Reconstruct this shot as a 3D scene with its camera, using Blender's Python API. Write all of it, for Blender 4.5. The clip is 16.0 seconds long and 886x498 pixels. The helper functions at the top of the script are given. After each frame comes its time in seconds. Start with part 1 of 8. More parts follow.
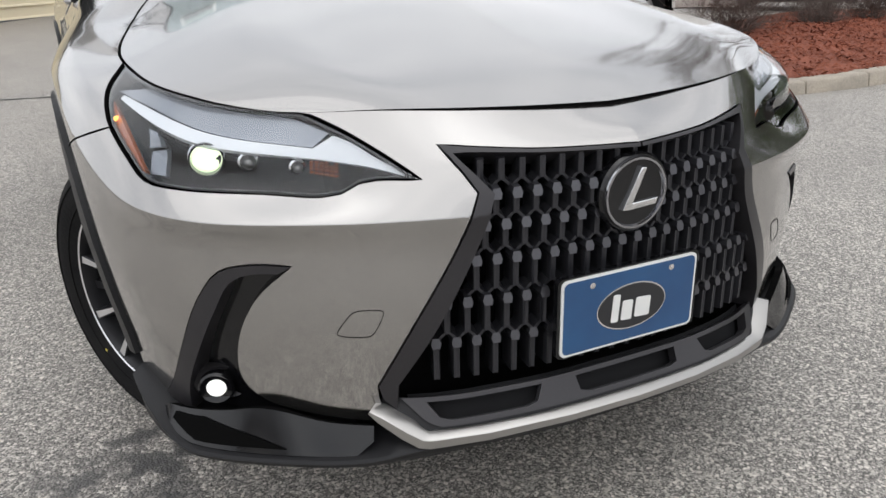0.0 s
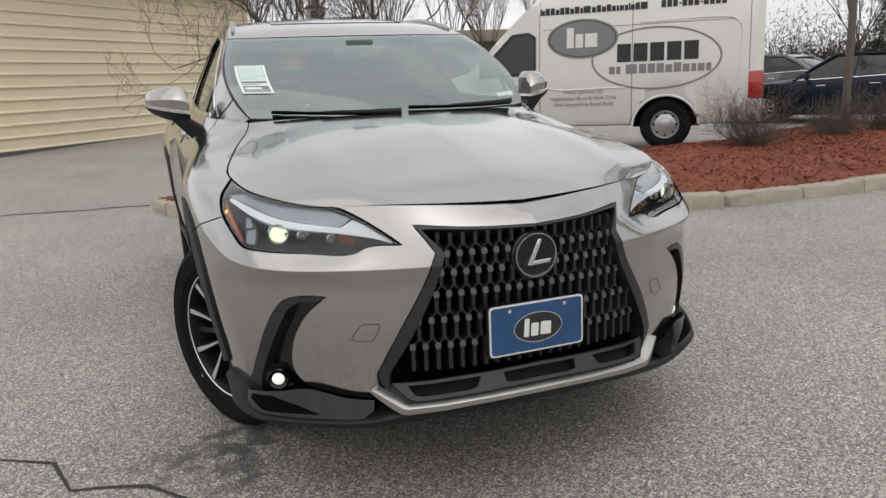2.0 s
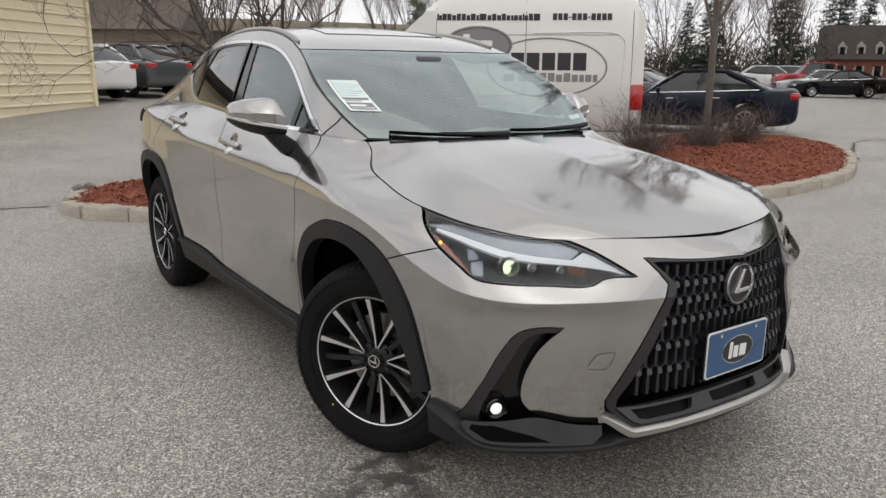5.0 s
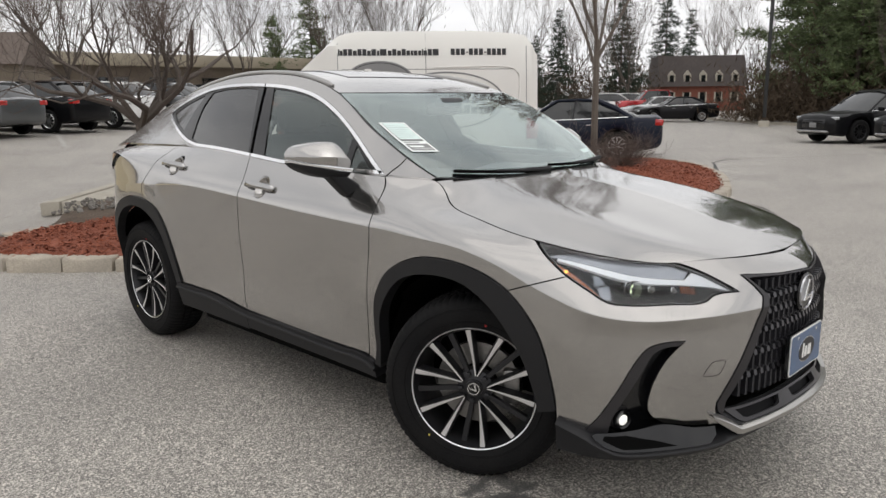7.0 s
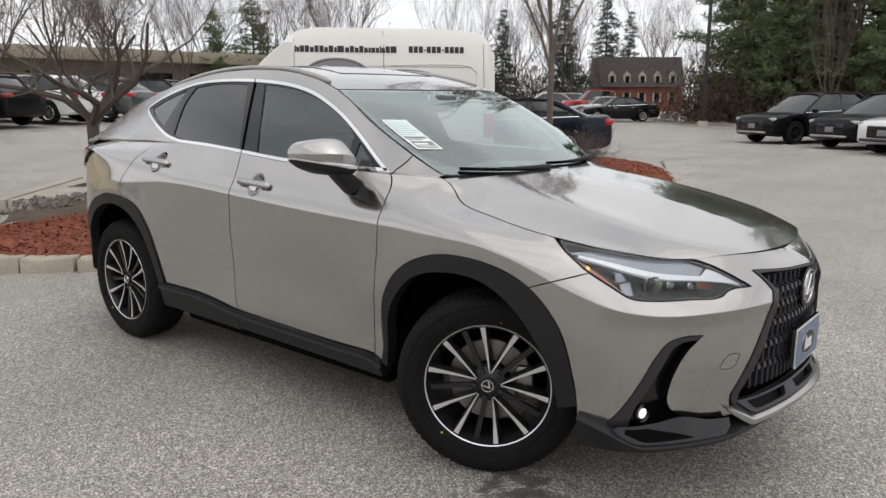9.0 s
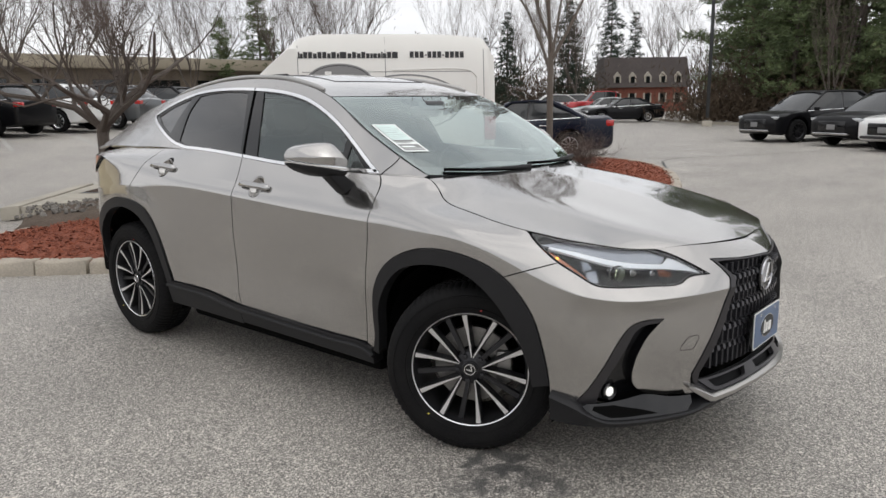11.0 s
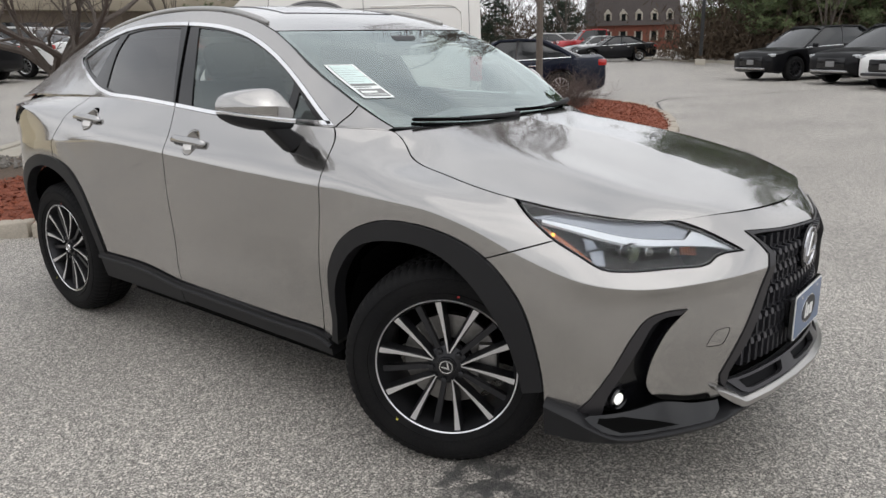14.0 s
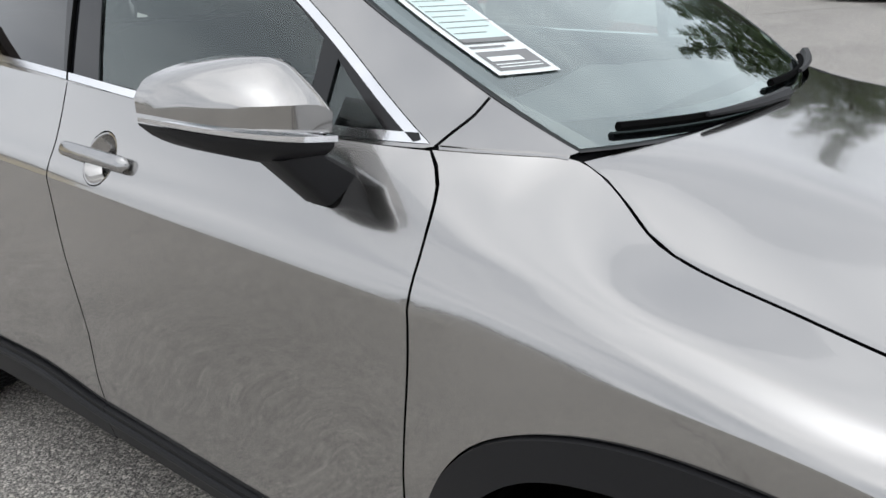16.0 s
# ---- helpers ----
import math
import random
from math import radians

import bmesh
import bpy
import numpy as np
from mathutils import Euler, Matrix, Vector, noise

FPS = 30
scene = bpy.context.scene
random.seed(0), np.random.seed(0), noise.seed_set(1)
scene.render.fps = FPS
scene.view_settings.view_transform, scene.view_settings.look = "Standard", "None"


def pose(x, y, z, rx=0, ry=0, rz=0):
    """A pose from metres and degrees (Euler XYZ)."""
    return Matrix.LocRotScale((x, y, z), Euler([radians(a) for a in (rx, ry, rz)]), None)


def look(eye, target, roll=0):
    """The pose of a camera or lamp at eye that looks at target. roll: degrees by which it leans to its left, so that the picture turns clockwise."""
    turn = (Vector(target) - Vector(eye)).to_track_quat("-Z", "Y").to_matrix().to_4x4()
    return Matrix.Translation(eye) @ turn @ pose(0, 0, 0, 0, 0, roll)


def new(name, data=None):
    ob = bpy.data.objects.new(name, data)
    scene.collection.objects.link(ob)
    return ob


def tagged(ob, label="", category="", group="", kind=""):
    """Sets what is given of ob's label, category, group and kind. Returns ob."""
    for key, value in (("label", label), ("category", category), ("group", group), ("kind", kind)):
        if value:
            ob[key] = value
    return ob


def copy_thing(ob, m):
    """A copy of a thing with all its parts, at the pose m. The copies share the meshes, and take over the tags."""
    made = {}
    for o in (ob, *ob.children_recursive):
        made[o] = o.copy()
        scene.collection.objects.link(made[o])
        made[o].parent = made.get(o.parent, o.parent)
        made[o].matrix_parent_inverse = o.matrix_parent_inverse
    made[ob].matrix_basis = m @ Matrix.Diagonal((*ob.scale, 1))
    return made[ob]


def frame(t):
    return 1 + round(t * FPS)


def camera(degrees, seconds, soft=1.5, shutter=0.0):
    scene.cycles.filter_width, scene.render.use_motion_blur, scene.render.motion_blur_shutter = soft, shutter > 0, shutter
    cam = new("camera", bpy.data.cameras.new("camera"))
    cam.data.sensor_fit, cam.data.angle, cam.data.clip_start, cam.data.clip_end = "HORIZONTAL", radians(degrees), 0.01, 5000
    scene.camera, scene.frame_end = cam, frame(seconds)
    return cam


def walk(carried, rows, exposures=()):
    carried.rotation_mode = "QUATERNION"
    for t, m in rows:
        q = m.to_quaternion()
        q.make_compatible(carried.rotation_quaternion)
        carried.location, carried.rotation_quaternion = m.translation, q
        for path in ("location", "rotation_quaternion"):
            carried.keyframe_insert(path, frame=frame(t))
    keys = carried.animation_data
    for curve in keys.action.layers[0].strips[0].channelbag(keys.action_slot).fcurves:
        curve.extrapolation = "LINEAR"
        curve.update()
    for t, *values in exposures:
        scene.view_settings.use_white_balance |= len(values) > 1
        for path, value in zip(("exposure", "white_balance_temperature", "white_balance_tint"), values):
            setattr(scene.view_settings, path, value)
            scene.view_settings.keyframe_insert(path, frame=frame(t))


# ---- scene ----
cam = camera(61.3, 16.0)
PATH = [
    (0, (-0.849, -1.974, 1.153), (-0.054, -0.286, 0.433), -1.5),
    (0.3, (-0.826, -2.128, 1.183), (-0.066, -0.399, 0.524), -1.8),
    (0.5, (-0.842, -2.239, 1.196), (-0.1, -0.487, 0.58), -2.0),
    (1, (-0.876, -2.54, 1.23), (-0.177, -0.743, 0.699), -2.4),
    (1.5, (-0.885, -2.727, 1.249), (-0.202, -0.907, 0.778), -2.5),
    (2, (-0.993, -2.851, 1.265), (-0.301, -1.027, 0.824), -2.5),
    (2.5, (-1.105, -2.865, 1.284), (-0.38, -1.052, 0.852), -2.2),
    (3, (-1.198, -2.667, 1.288), (-0.424, -0.875, 0.852), -1.8),
    (3.5, (-1.324, -2.524, 1.287), (-0.485, -0.764, 0.839), -1.3),
    (4, (-1.572, -2.47, 1.332), (-0.647, -0.759, 0.868), -0.7),
    (4.2, (-1.682, -2.436, 1.356), (-0.721, -0.746, 0.887), -0.4),
    (6.3, (-2.59, -2.071, 1.429), (-1.283, -0.616, 1.013), 0.2),
    (6.5, (-2.663, -2.017, 1.43), (-1.33, -0.582, 1.024), 0.0),
    (7, (-2.845, -1.872, 1.463), (-1.442, -0.5, 1.072), -0.5),
    (7.5, (-3.046, -1.8, 1.478), (-1.586, -0.49, 1.086), -0.6),
    (8, (-3.107, -1.725, 1.457), (-1.614, -0.454, 1.061), -0.5),
    (8.5, (-3.055, -1.649, 1.46), (-1.55, -0.394, 1.062), -0.1),
    (9, (-3.027, -1.667, 1.461), (-1.522, -0.41, 1.065), 0.1),
    (11.5, (-3.162, -1.941, 1.475), (-1.672, -0.664, 1.087), -0.8),
    (12, (-3.163, -1.956, 1.476), (-1.671, -0.683, 1.084), -0.8),
    (12.5, (-3.142, -1.953, 1.477), (-1.65, -0.684, 1.069), -0.8),
    (13, (-2.996, -1.883, 1.467), (-1.509, -0.619, 1.028), -0.9),
    (13.5, (-2.822, -1.785, 1.462), (-1.34, -0.534, 0.976), -1.1),
    (14, (-2.632, -1.558, 1.444), (-1.151, -0.324, 0.909), -1.3),
    (14.5, (-2.403, -1.257, 1.422), (-0.921, -0.047, 0.837), -1.5),
    (15, (-2.117, -0.9, 1.435), (-0.633, 0.285, 0.807), -1.4),
    (15.5, (-1.882, -0.509, 1.438), (-0.4, 0.653, 0.765), -1.5),
    (16, (-1.608, -0.151, 1.421), (-0.134, 0.987, 0.693), -1.8),
]
walk(cam, [(t, look(eye, target, roll)) for t, eye, target, roll in PATH], exposures=[(0.0, 0.22, 6400, 10), (1.5, -0.06, 6600, 10), (3.0, -0.17, 6600, 10), (4.2, -0.14, 6600, 10), (7.0, 0.0, 6650, 10), (9.0, 0.02, 6550, 10), (13.5, 0.05, 6500, 10), (14.8, 0.20, 6350, 10), (15.3, 0.24, 6300, 10), (16.0, 0.14, 6200, 9)])

# ---- light ----
world = bpy.data.worlds.new("overcast_sky")
scene.world = world
world.use_nodes = True
wn, wl = world.node_tree.nodes, world.node_tree.links
wn.clear()
sky = wn.new("ShaderNodeTexSky")
sky.sky_type, sky.sun_disc = "NISHITA", False
sky.sun_elevation, sky.sun_rotation = radians(74), radians(200)
sky.air_density, sky.dust_density, sky.ozone_density = 1.0, 4.0, 1.0
desat = wn.new("ShaderNodeHueSaturation")
desat.inputs["Saturation"].default_value = 0.12
wl.new(sky.outputs[0], desat.inputs["Color"])
coords = wn.new("ShaderNodeTexCoord")
stretch = wn.new("ShaderNodeMapping")
stretch.inputs["Scale"].default_value = (1.2, 1.2, 4.0)
wl.new(coords.outputs["Generated"], stretch.inputs[0])
clouds = wn.new("ShaderNodeTexNoise")
clouds.inputs["Scale"].default_value, clouds.inputs["Detail"].default_value = 2.2, 6.0
wl.new(stretch.outputs[0], clouds.inputs["Vector"])
ramp = wn.new("ShaderNodeValToRGB")
ramp.color_ramp.elements[0].position, ramp.color_ramp.elements[1].position = 0.3, 0.7
ramp.color_ramp.elements[0].color, ramp.color_ramp.elements[1].color = (4.8, 4.95, 5.25, 1), (7.4, 7.4, 7.5, 1)
wl.new(clouds.outputs["Fac"], ramp.inputs[0])
veil = wn.new("ShaderNodeMix")
veil.data_type = "RGBA"
veil.inputs["Factor"].default_value = 0.8
wl.new(desat.outputs[0], veil.inputs["A"])
wl.new(ramp.outputs[0], veil.inputs["B"])
back = wn.new("ShaderNodeBackground")
back.inputs["Strength"].default_value = 0.178
wl.new(veil.outputs["Result"], back.inputs["Color"])
wout = wn.new("ShaderNodeOutputWorld")
wl.new(back.outputs[0], wout.inputs[0])
sun_data = bpy.data.lights.new("sun", "SUN")
sun_data.energy, sun_data.angle, sun_data.color = 0.5, radians(90), (1.0, 0.96, 0.9)
sun = new("sun", sun_data)
sun.matrix_world = look((0, 0, 30), (0 + 30 * math.cos(radians(74)) * 0.34, 0 + 30 * math.cos(radians(74)) * 0.94, 30 - 30 * math.sin(radians(74))))
scene.view_settings.exposure = 0.0


# ---- materials ----
def material(name, color, rough=0.5, metal=0.0, grain=0.0, scale=40.0, stain=0.0, stain_scale=1.5, bump=0.0, coat=0.0, emit=None, power=0.0, spec=0.5, second=None):
    """Principled surface whose colour varies at two scales: fine grain and broad stains."""
    m = bpy.data.materials.new(name)
    m.use_nodes = True
    n, l = m.node_tree.nodes, m.node_tree.links
    b = n["Principled BSDF"]
    b.inputs["Base Color"].default_value = (*color, 1)
    b.inputs["Roughness"].default_value, b.inputs["Metallic"].default_value = rough, metal
    b.inputs["Specular IOR Level"].default_value = spec
    b.inputs["Coat Weight"].default_value, b.inputs["Coat Roughness"].default_value = coat, 0.035
    if emit:
        b.inputs["Emission Color"].default_value, b.inputs["Emission Strength"].default_value = (*emit, 1), power
    if grain or stain or bump:
        tc = n.new("ShaderNodeTexCoord")
        fine, broad = n.new("ShaderNodeTexNoise"), n.new("ShaderNodeTexNoise")
        fine.inputs["Scale"].default_value, fine.inputs["Detail"].default_value = scale, 5
        broad.inputs["Scale"].default_value, broad.inputs["Detail"].default_value = stain_scale, 4
        l.new(tc.outputs["Object"], fine.inputs["Vector"])
        l.new(tc.outputs["Object"], broad.inputs["Vector"])
        other = second or tuple(c * 0.55 for c in color)
        mixes = []
        for tex, amount, src in ((fine, grain, None), (broad, stain, None)):
            r = n.new("ShaderNodeMapRange")
            r.inputs["From Min"].default_value, r.inputs["From Max"].default_value = 0.35, 0.65
            r.inputs["To Max"].default_value = amount
            l.new(tex.outputs["Fac"], r.inputs["Value"])
            mx = n.new("ShaderNodeMix")
            mx.data_type = "RGBA"
            l.new(r.outputs[0], mx.inputs["Factor"])
            mx.inputs["B"].default_value = (*other, 1)
            if mixes:
                l.new(mixes[-1].outputs["Result"], mx.inputs["A"])
            else:
                mx.inputs["A"].default_value = (*color, 1)
            mixes.append(mx)
        l.new(mixes[-1].outputs["Result"], b.inputs["Base Color"])
        if bump:
            bp = n.new("ShaderNodeBump")
            bp.inputs["Strength"].default_value, bp.inputs["Distance"].default_value = bump, 0.4 / scale
            l.new(fine.outputs["Fac"], bp.inputs["Height"])
            l.new(bp.outputs[0], b.inputs["Normal"])
    return m


def glass(name, tint, gloss=(1.0, 1.0, 1.0), rough=0.0, front=0.08):
    """Thin pane: tinted transparency under a reflection that grows from front (head on) to grazing, alike on both sides."""
    m = bpy.data.materials.new(name)
    m.use_nodes = True
    n, l = m.node_tree.nodes, m.node_tree.links
    n.clear()
    clear, shine, lean, power, grow_, mix, out = (n.new(k) for k in ("ShaderNodeBsdfTransparent", "ShaderNodeBsdfGlossy", "ShaderNodeLayerWeight", "ShaderNodeMath", "ShaderNodeMath", "ShaderNodeMixShader", "ShaderNodeOutputMaterial"))
    clear.inputs[0].default_value = (*tint, 1)
    shine.inputs["Color"].default_value, shine.inputs["Roughness"].default_value = (*gloss, 1), rough
    lean.inputs["Blend"].default_value = 0.5
    power.operation, grow_.operation = "POWER", "MULTIPLY_ADD"
    power.inputs[1].default_value = 4.0
    grow_.inputs[1].default_value, grow_.inputs[2].default_value = 1 - front, front
    l.new(lean.outputs["Facing"], power.inputs[0])
    l.new(power.outputs[0], grow_.inputs[0])
    l.new(grow_.outputs[0], mix.inputs[0])
    l.new(clear.outputs[0], mix.inputs[1])
    l.new(shine.outputs[0], mix.inputs[2])
    l.new(mix.outputs[0], out.inputs[0])
    return m


def metallic_paint(name, color, flake=0.06, metal=0.75, rough=0.32, clear=1.5, coat=1.0):
    m = material(name, color, rough, metal, grain=flake, scale=1400, stain=0.04, stain_scale=3, coat=coat, spec=0.5 * coat)
    m.node_tree.nodes["Principled BSDF"].inputs["Coat IOR"].default_value = clear
    m.node_tree.nodes["Principled BSDF"].inputs["Coat Roughness"].default_value = 0.05
    return m


PAINT = metallic_paint("warm_silver_paint", (0.322, 0.310, 0.296), metal=0.97, rough=0.175, clear=2.35)
BLACK_GAP = material("black_seam", (0.004, 0.004, 0.004), 0.9, spec=0.03)
CLADDING = material("dark_grey_plastic", (0.013, 0.013, 0.0145), 0.5, grain=0.4, scale=500, bump=0.15, stain=0.2, spec=0.3)
SATIN = material("satin_gunmetal", (0.042, 0.040, 0.043), 0.3, 0.4, grain=0.15, scale=300, stain=0.15)
GLOSS_BLACK = material("gloss_black", (0.006, 0.006, 0.007), 0.1, stain=0.1)
CHROME = material("chrome", (0.82, 0.82, 0.83), 0.09, 1.0, stain=0.06)
SATIN_SILVER = material("satin_silver_trim", (0.42, 0.41, 0.395), 0.28, 0.9, grain=0.05, stain=0.05)
RUBBER = material("tyre_rubber", (0.005, 0.005, 0.006), 0.7, spec=0.12, grain=0.5, scale=120, bump=0.2, stain=0.5, stain_scale=8, second=(0.014, 0.0135, 0.013))
RIM_DARK = material("dark_grey_alloy", (0.035, 0.035, 0.038), 0.35, 0.6, grain=0.1, stain=0.15, stain_scale=12)
RIM_FACE = material("machined_alloy", (0.80, 0.80, 0.81), 0.28, 0.95, grain=0.1, scale=300, stain=0.1, stain_scale=12)
DISC = material("brake_steel", (0.30, 0.29, 0.28), 0.4, 0.9, grain=0.3, scale=90, stain=0.3)
INTERIOR = material("black_interior", (0.010, 0.010, 0.011), 0.7, spec=0.15, stain=0.3, stain_scale=6)
GREY_TRIM = material("grey_trim", (0.10, 0.10, 0.105), 0.6, stain=0.25, stain_scale=4)
GLASS_FRONT = glass("clear_windscreen_glass", (0.80, 0.88, 0.86), gloss=(0.90, 1.0, 0.99), front=0.25)
GLASS_DARK = glass("privacy_glass", (0.05, 0.065, 0.062), front=0.08)
GLASS_SIDE = glass("tinted_door_glass", (0.55, 0.62, 0.60), gloss=(0.92, 1.0, 0.99), front=0.10)
LENS = glass("headlight_lens", (0.93, 0.95, 0.96), front=0.045)
LED_WHITE = material("white_led", (0.9, 0.9, 0.88), 0.3, emit=(1.0, 0.99, 0.93), power=0.6)
PROJECTOR = material("lit_projector_lens", (0.8, 0.85, 0.7), 0.1, emit=(0.86, 1.0, 0.62), power=1.3)
DRL = material("white_light_guide", (0.62, 0.63, 0.66), 0.18, grain=0.05, coat=0.8, emit=(0.95, 0.98, 1.0), power=0.08)
AMBER = material("amber_reflector", (0.38, 0.09, 0.02), 0.25, coat=0.8, grain=0.5, scale=300)
AMBER_LIT = material("lit_amber_bulb", (0.9, 0.4, 0.05), 0.3, emit=(1.0, 0.42, 0.05), power=2.0)
RED_LENS = material("red_lamp_lens", (0.46, 0.016, 0.014), 0.15, coat=1.0, grain=0.3, scale=200)
LAMP_GREY = material("grey_lamp_band", (0.25, 0.265, 0.30), 0.22, 0.5, coat=0.6, stain=0.05)
PLATE_BLUE = material("blue_plate", (0.008, 0.055, 0.16), 0.3, coat=0.5, stain=0.4, stain_scale=7, second=(0.016, 0.11, 0.27))
WHITE = material("white_enamel", (0.78, 0.78, 0.76), 0.35, grain=0.04, stain=0.08)
INK = material("black_ink", (0.02, 0.02, 0.022), 0.5, stain=0.1)
GREY_INK = material("grey_ink", (0.22, 0.22, 0.22), 0.5, stain=0.1)
PAPER = material("white_paper", (0.82, 0.86, 0.84), 0.6, stain=0.05)
PAPER_PRINT = material("pale_green_print", (0.66, 0.79, 0.76), 0.6, stain=0.1)


# ---- shape helpers ----
def link(name, mesh, parent=None, label=""):
    ob = new(name, mesh)
    ob.parent = parent
    if label:
        ob["label"] = label
    return ob


def mesh_of(name, verts, faces, mats, indices=None, smooth=False):
    me = bpy.data.meshes.new(name)
    me.from_pydata([tuple(v) for v in verts], [], [tuple(f) for f in faces])
    for m in mats if isinstance(mats, (list, tuple)) else [mats]:
        me.materials.append(m)
    if indices is not None:
        me.polygons.foreach_set("material_index", indices)
    if smooth:
        me.polygons.foreach_set("use_smooth", [True] * len(me.polygons))
    me.update()
    return me


def part(name, bm, mats, parent=None, label="", smooth=30):
    """One bmesh as one mesh object under a thing or a part; edges sharper than smooth degrees stay sharp."""
    me = bpy.data.meshes.new(name)
    bmesh.ops.recalc_face_normals(bm, faces=bm.faces)
    bm.to_mesh(me)
    bm.free()
    for m in mats if isinstance(mats, (list, tuple)) else [mats]:
        me.materials.append(m)
    if smooth:
        me.polygons.foreach_set("use_smooth", [True] * len(me.polygons))
        me.set_sharp_from_angle(angle=radians(smooth))
    return link(name, me, parent, label)


def thing(name, label, category, m=None, group="", kind=""):
    ob = new(name)
    ob.empty_display_size = 0.1
    if m is not None:
        ob.matrix_basis = m
    return tagged(ob, label, category, group, kind)


def box(bm, cx, cy, cz, sx, sy, sz, bevel=0.0, m=None, mat=0):
    """Adds a box, bevelled, to a bmesh."""
    made = bmesh.ops.create_cube(bm, size=1.0, matrix=(m or Matrix()) @ Matrix.Translation((cx, cy, cz)) @ Matrix.Diagonal((sx, sy, sz, 1)))
    faces = list({f for v in made["verts"] for f in v.link_faces})
    for f in faces:
        f.material_index = mat
    if bevel:
        edges = list({e for v in made["verts"] for e in v.link_edges})
        bmesh.ops.bevel(bm, geom=edges, offset=bevel, segments=2, profile=0.5, affect="EDGES")
    return bm


def lathe(bm, profile, segments, m=None, mat=0, ripple=None):
    """Turns a profile of (radius, along) round the local z axis."""
    m = m or Matrix()
    rings = []
    for i in range(segments):
        a = 2 * math.pi * i / segments
        ring = []
        for k, (r, h) in enumerate(profile):
            rr = r + (ripple(i, k) if ripple else 0)
            ring.append(bm.verts.new(m @ Vector((rr * math.cos(a), rr * math.sin(a), h))))
        rings.append(ring)
    for i in range(segments):
        a, b = rings[i], rings[(i + 1) % segments]
        for k in range(len(profile) - 1):
            f = bm.faces.new((a[k], b[k], b[k + 1], a[k + 1]))
            f.material_index = mat
    return bm


def prism(bm, outline, depth, m=None, mat=0, bevel=0.0):
    """A flat outline in the local xy plane, given thickness along z."""
    m = m or Matrix()
    low = [bm.verts.new(m @ Vector((x, y, 0))) for x, y in outline]
    high = [bm.verts.new(m @ Vector((x, y, depth))) for x, y in outline]
    faces = [bm.faces.new(low[::-1]), bm.faces.new(high)]
    n = len(outline)
    faces += [bm.faces.new((low[i], low[(i + 1) % n], high[(i + 1) % n], high[i])) for i in range(n)]
    for f in faces:
        f.material_index = mat
    if bevel:
        bmesh.ops.bevel(bm, geom=list(faces[1].edges), offset=bevel, segments=2, profile=0.5, affect="EDGES")
    return bm


def tube(bm, points, radii, sides=8, mat=0, caps=True):
    """A round bar through the points."""
    pts = [Vector(p) for p in points]
    if not isinstance(radii, (list, tuple)):
        radii = [radii] * len(pts)
    rings = []
    up = Vector((0, 0, 1))
    for i, p in enumerate(pts):
        d = (pts[min(i + 1, len(pts) - 1)] - pts[max(i - 1, 0)]).normalized()
        side = d.cross(up if abs(d.z) < 0.95 else Vector((1, 0, 0))).normalized()
        nor = side.cross(d)
        rings.append([bm.verts.new(p + radii[i] * (side * math.cos(2 * math.pi * k / sides) + nor * math.sin(2 * math.pi * k / sides))) for k in range(sides)])
    for a, b in zip(rings, rings[1:]):
        for k in range(sides):
            bm.faces.new((a[k], a[(k + 1) % sides], b[(k + 1) % sides], b[k])).material_index = mat
    if caps:
        bm.faces.new(rings[0][::-1]).material_index = mat
        bm.faces.new(rings[-1]).material_index = mat
    return bm


def ellipse(rx, ry, n=32, cx=0.0, cy=0.0):
    return [(cx + rx * math.cos(2 * math.pi * i / n), cy + ry * math.sin(2 * math.pi * i / n)) for i in range(n)]


def rounded(w, h, r, n=5):
    """Outline of a rounded rectangle about the origin."""
    out = []
    for cx, cy, a0 in ((w / 2 - r, h / 2 - r, 0), (-w / 2 + r, h / 2 - r, 90), (-w / 2 + r, -h / 2 + r, 180), (w / 2 - r, -h / 2 + r, 270)):
        out += [(cx + r * math.cos(radians(a0 + 90 * k / n)), cy + r * math.sin(radians(a0 + 90 * k / n))) for k in range(n + 1)]
    return out


def slopes(x, y):
    """Monotone cubic slopes; y may hold several columns."""
    h, d = np.diff(x), None
    dy = np.diff(y, axis=0)
    hh = h.reshape((-1,) + (1,) * (y.ndim - 1))
    d = dy / hh
    m = np.zeros_like(y)
    m[0], m[-1] = d[0], d[-1]
    if len(x) > 2:
        a, b = d[:-1], d[1:]
        w1, w2 = 2 * hh[1:] + hh[:-1], hh[1:] + 2 * hh[:-1]
        safe = (a * b) > 0
        m[1:-1] = np.where(safe, (w1 + w2) / np.where(safe, w1 / np.where(a == 0, 1, a) + w2 / np.where(b == 0, 1, b), 1), 0)
    return m


def curve(*knots):
    """A smooth function of one variable through (x, y) knots, without overshoot."""
    x = np.array([k[0] for k in knots], float)
    y = np.array([k[1] for k in knots], float)
    m = slopes(x, y)

    def f(v):
        v = np.clip(np.asarray(v, float), x[0], x[-1])
        i = np.clip(np.searchsorted(x, v) - 1, 0, len(x) - 2)
        h = x[i + 1] - x[i]
        t = (v - x[i]) / h
        return (2 * t**3 - 3 * t**2 + 1) * y[i] + (t**3 - 2 * t**2 + t) * h * m[i] + (-2 * t**3 + 3 * t**2) * y[i + 1] + (t**3 - t**2) * h * m[i + 1]

    return f


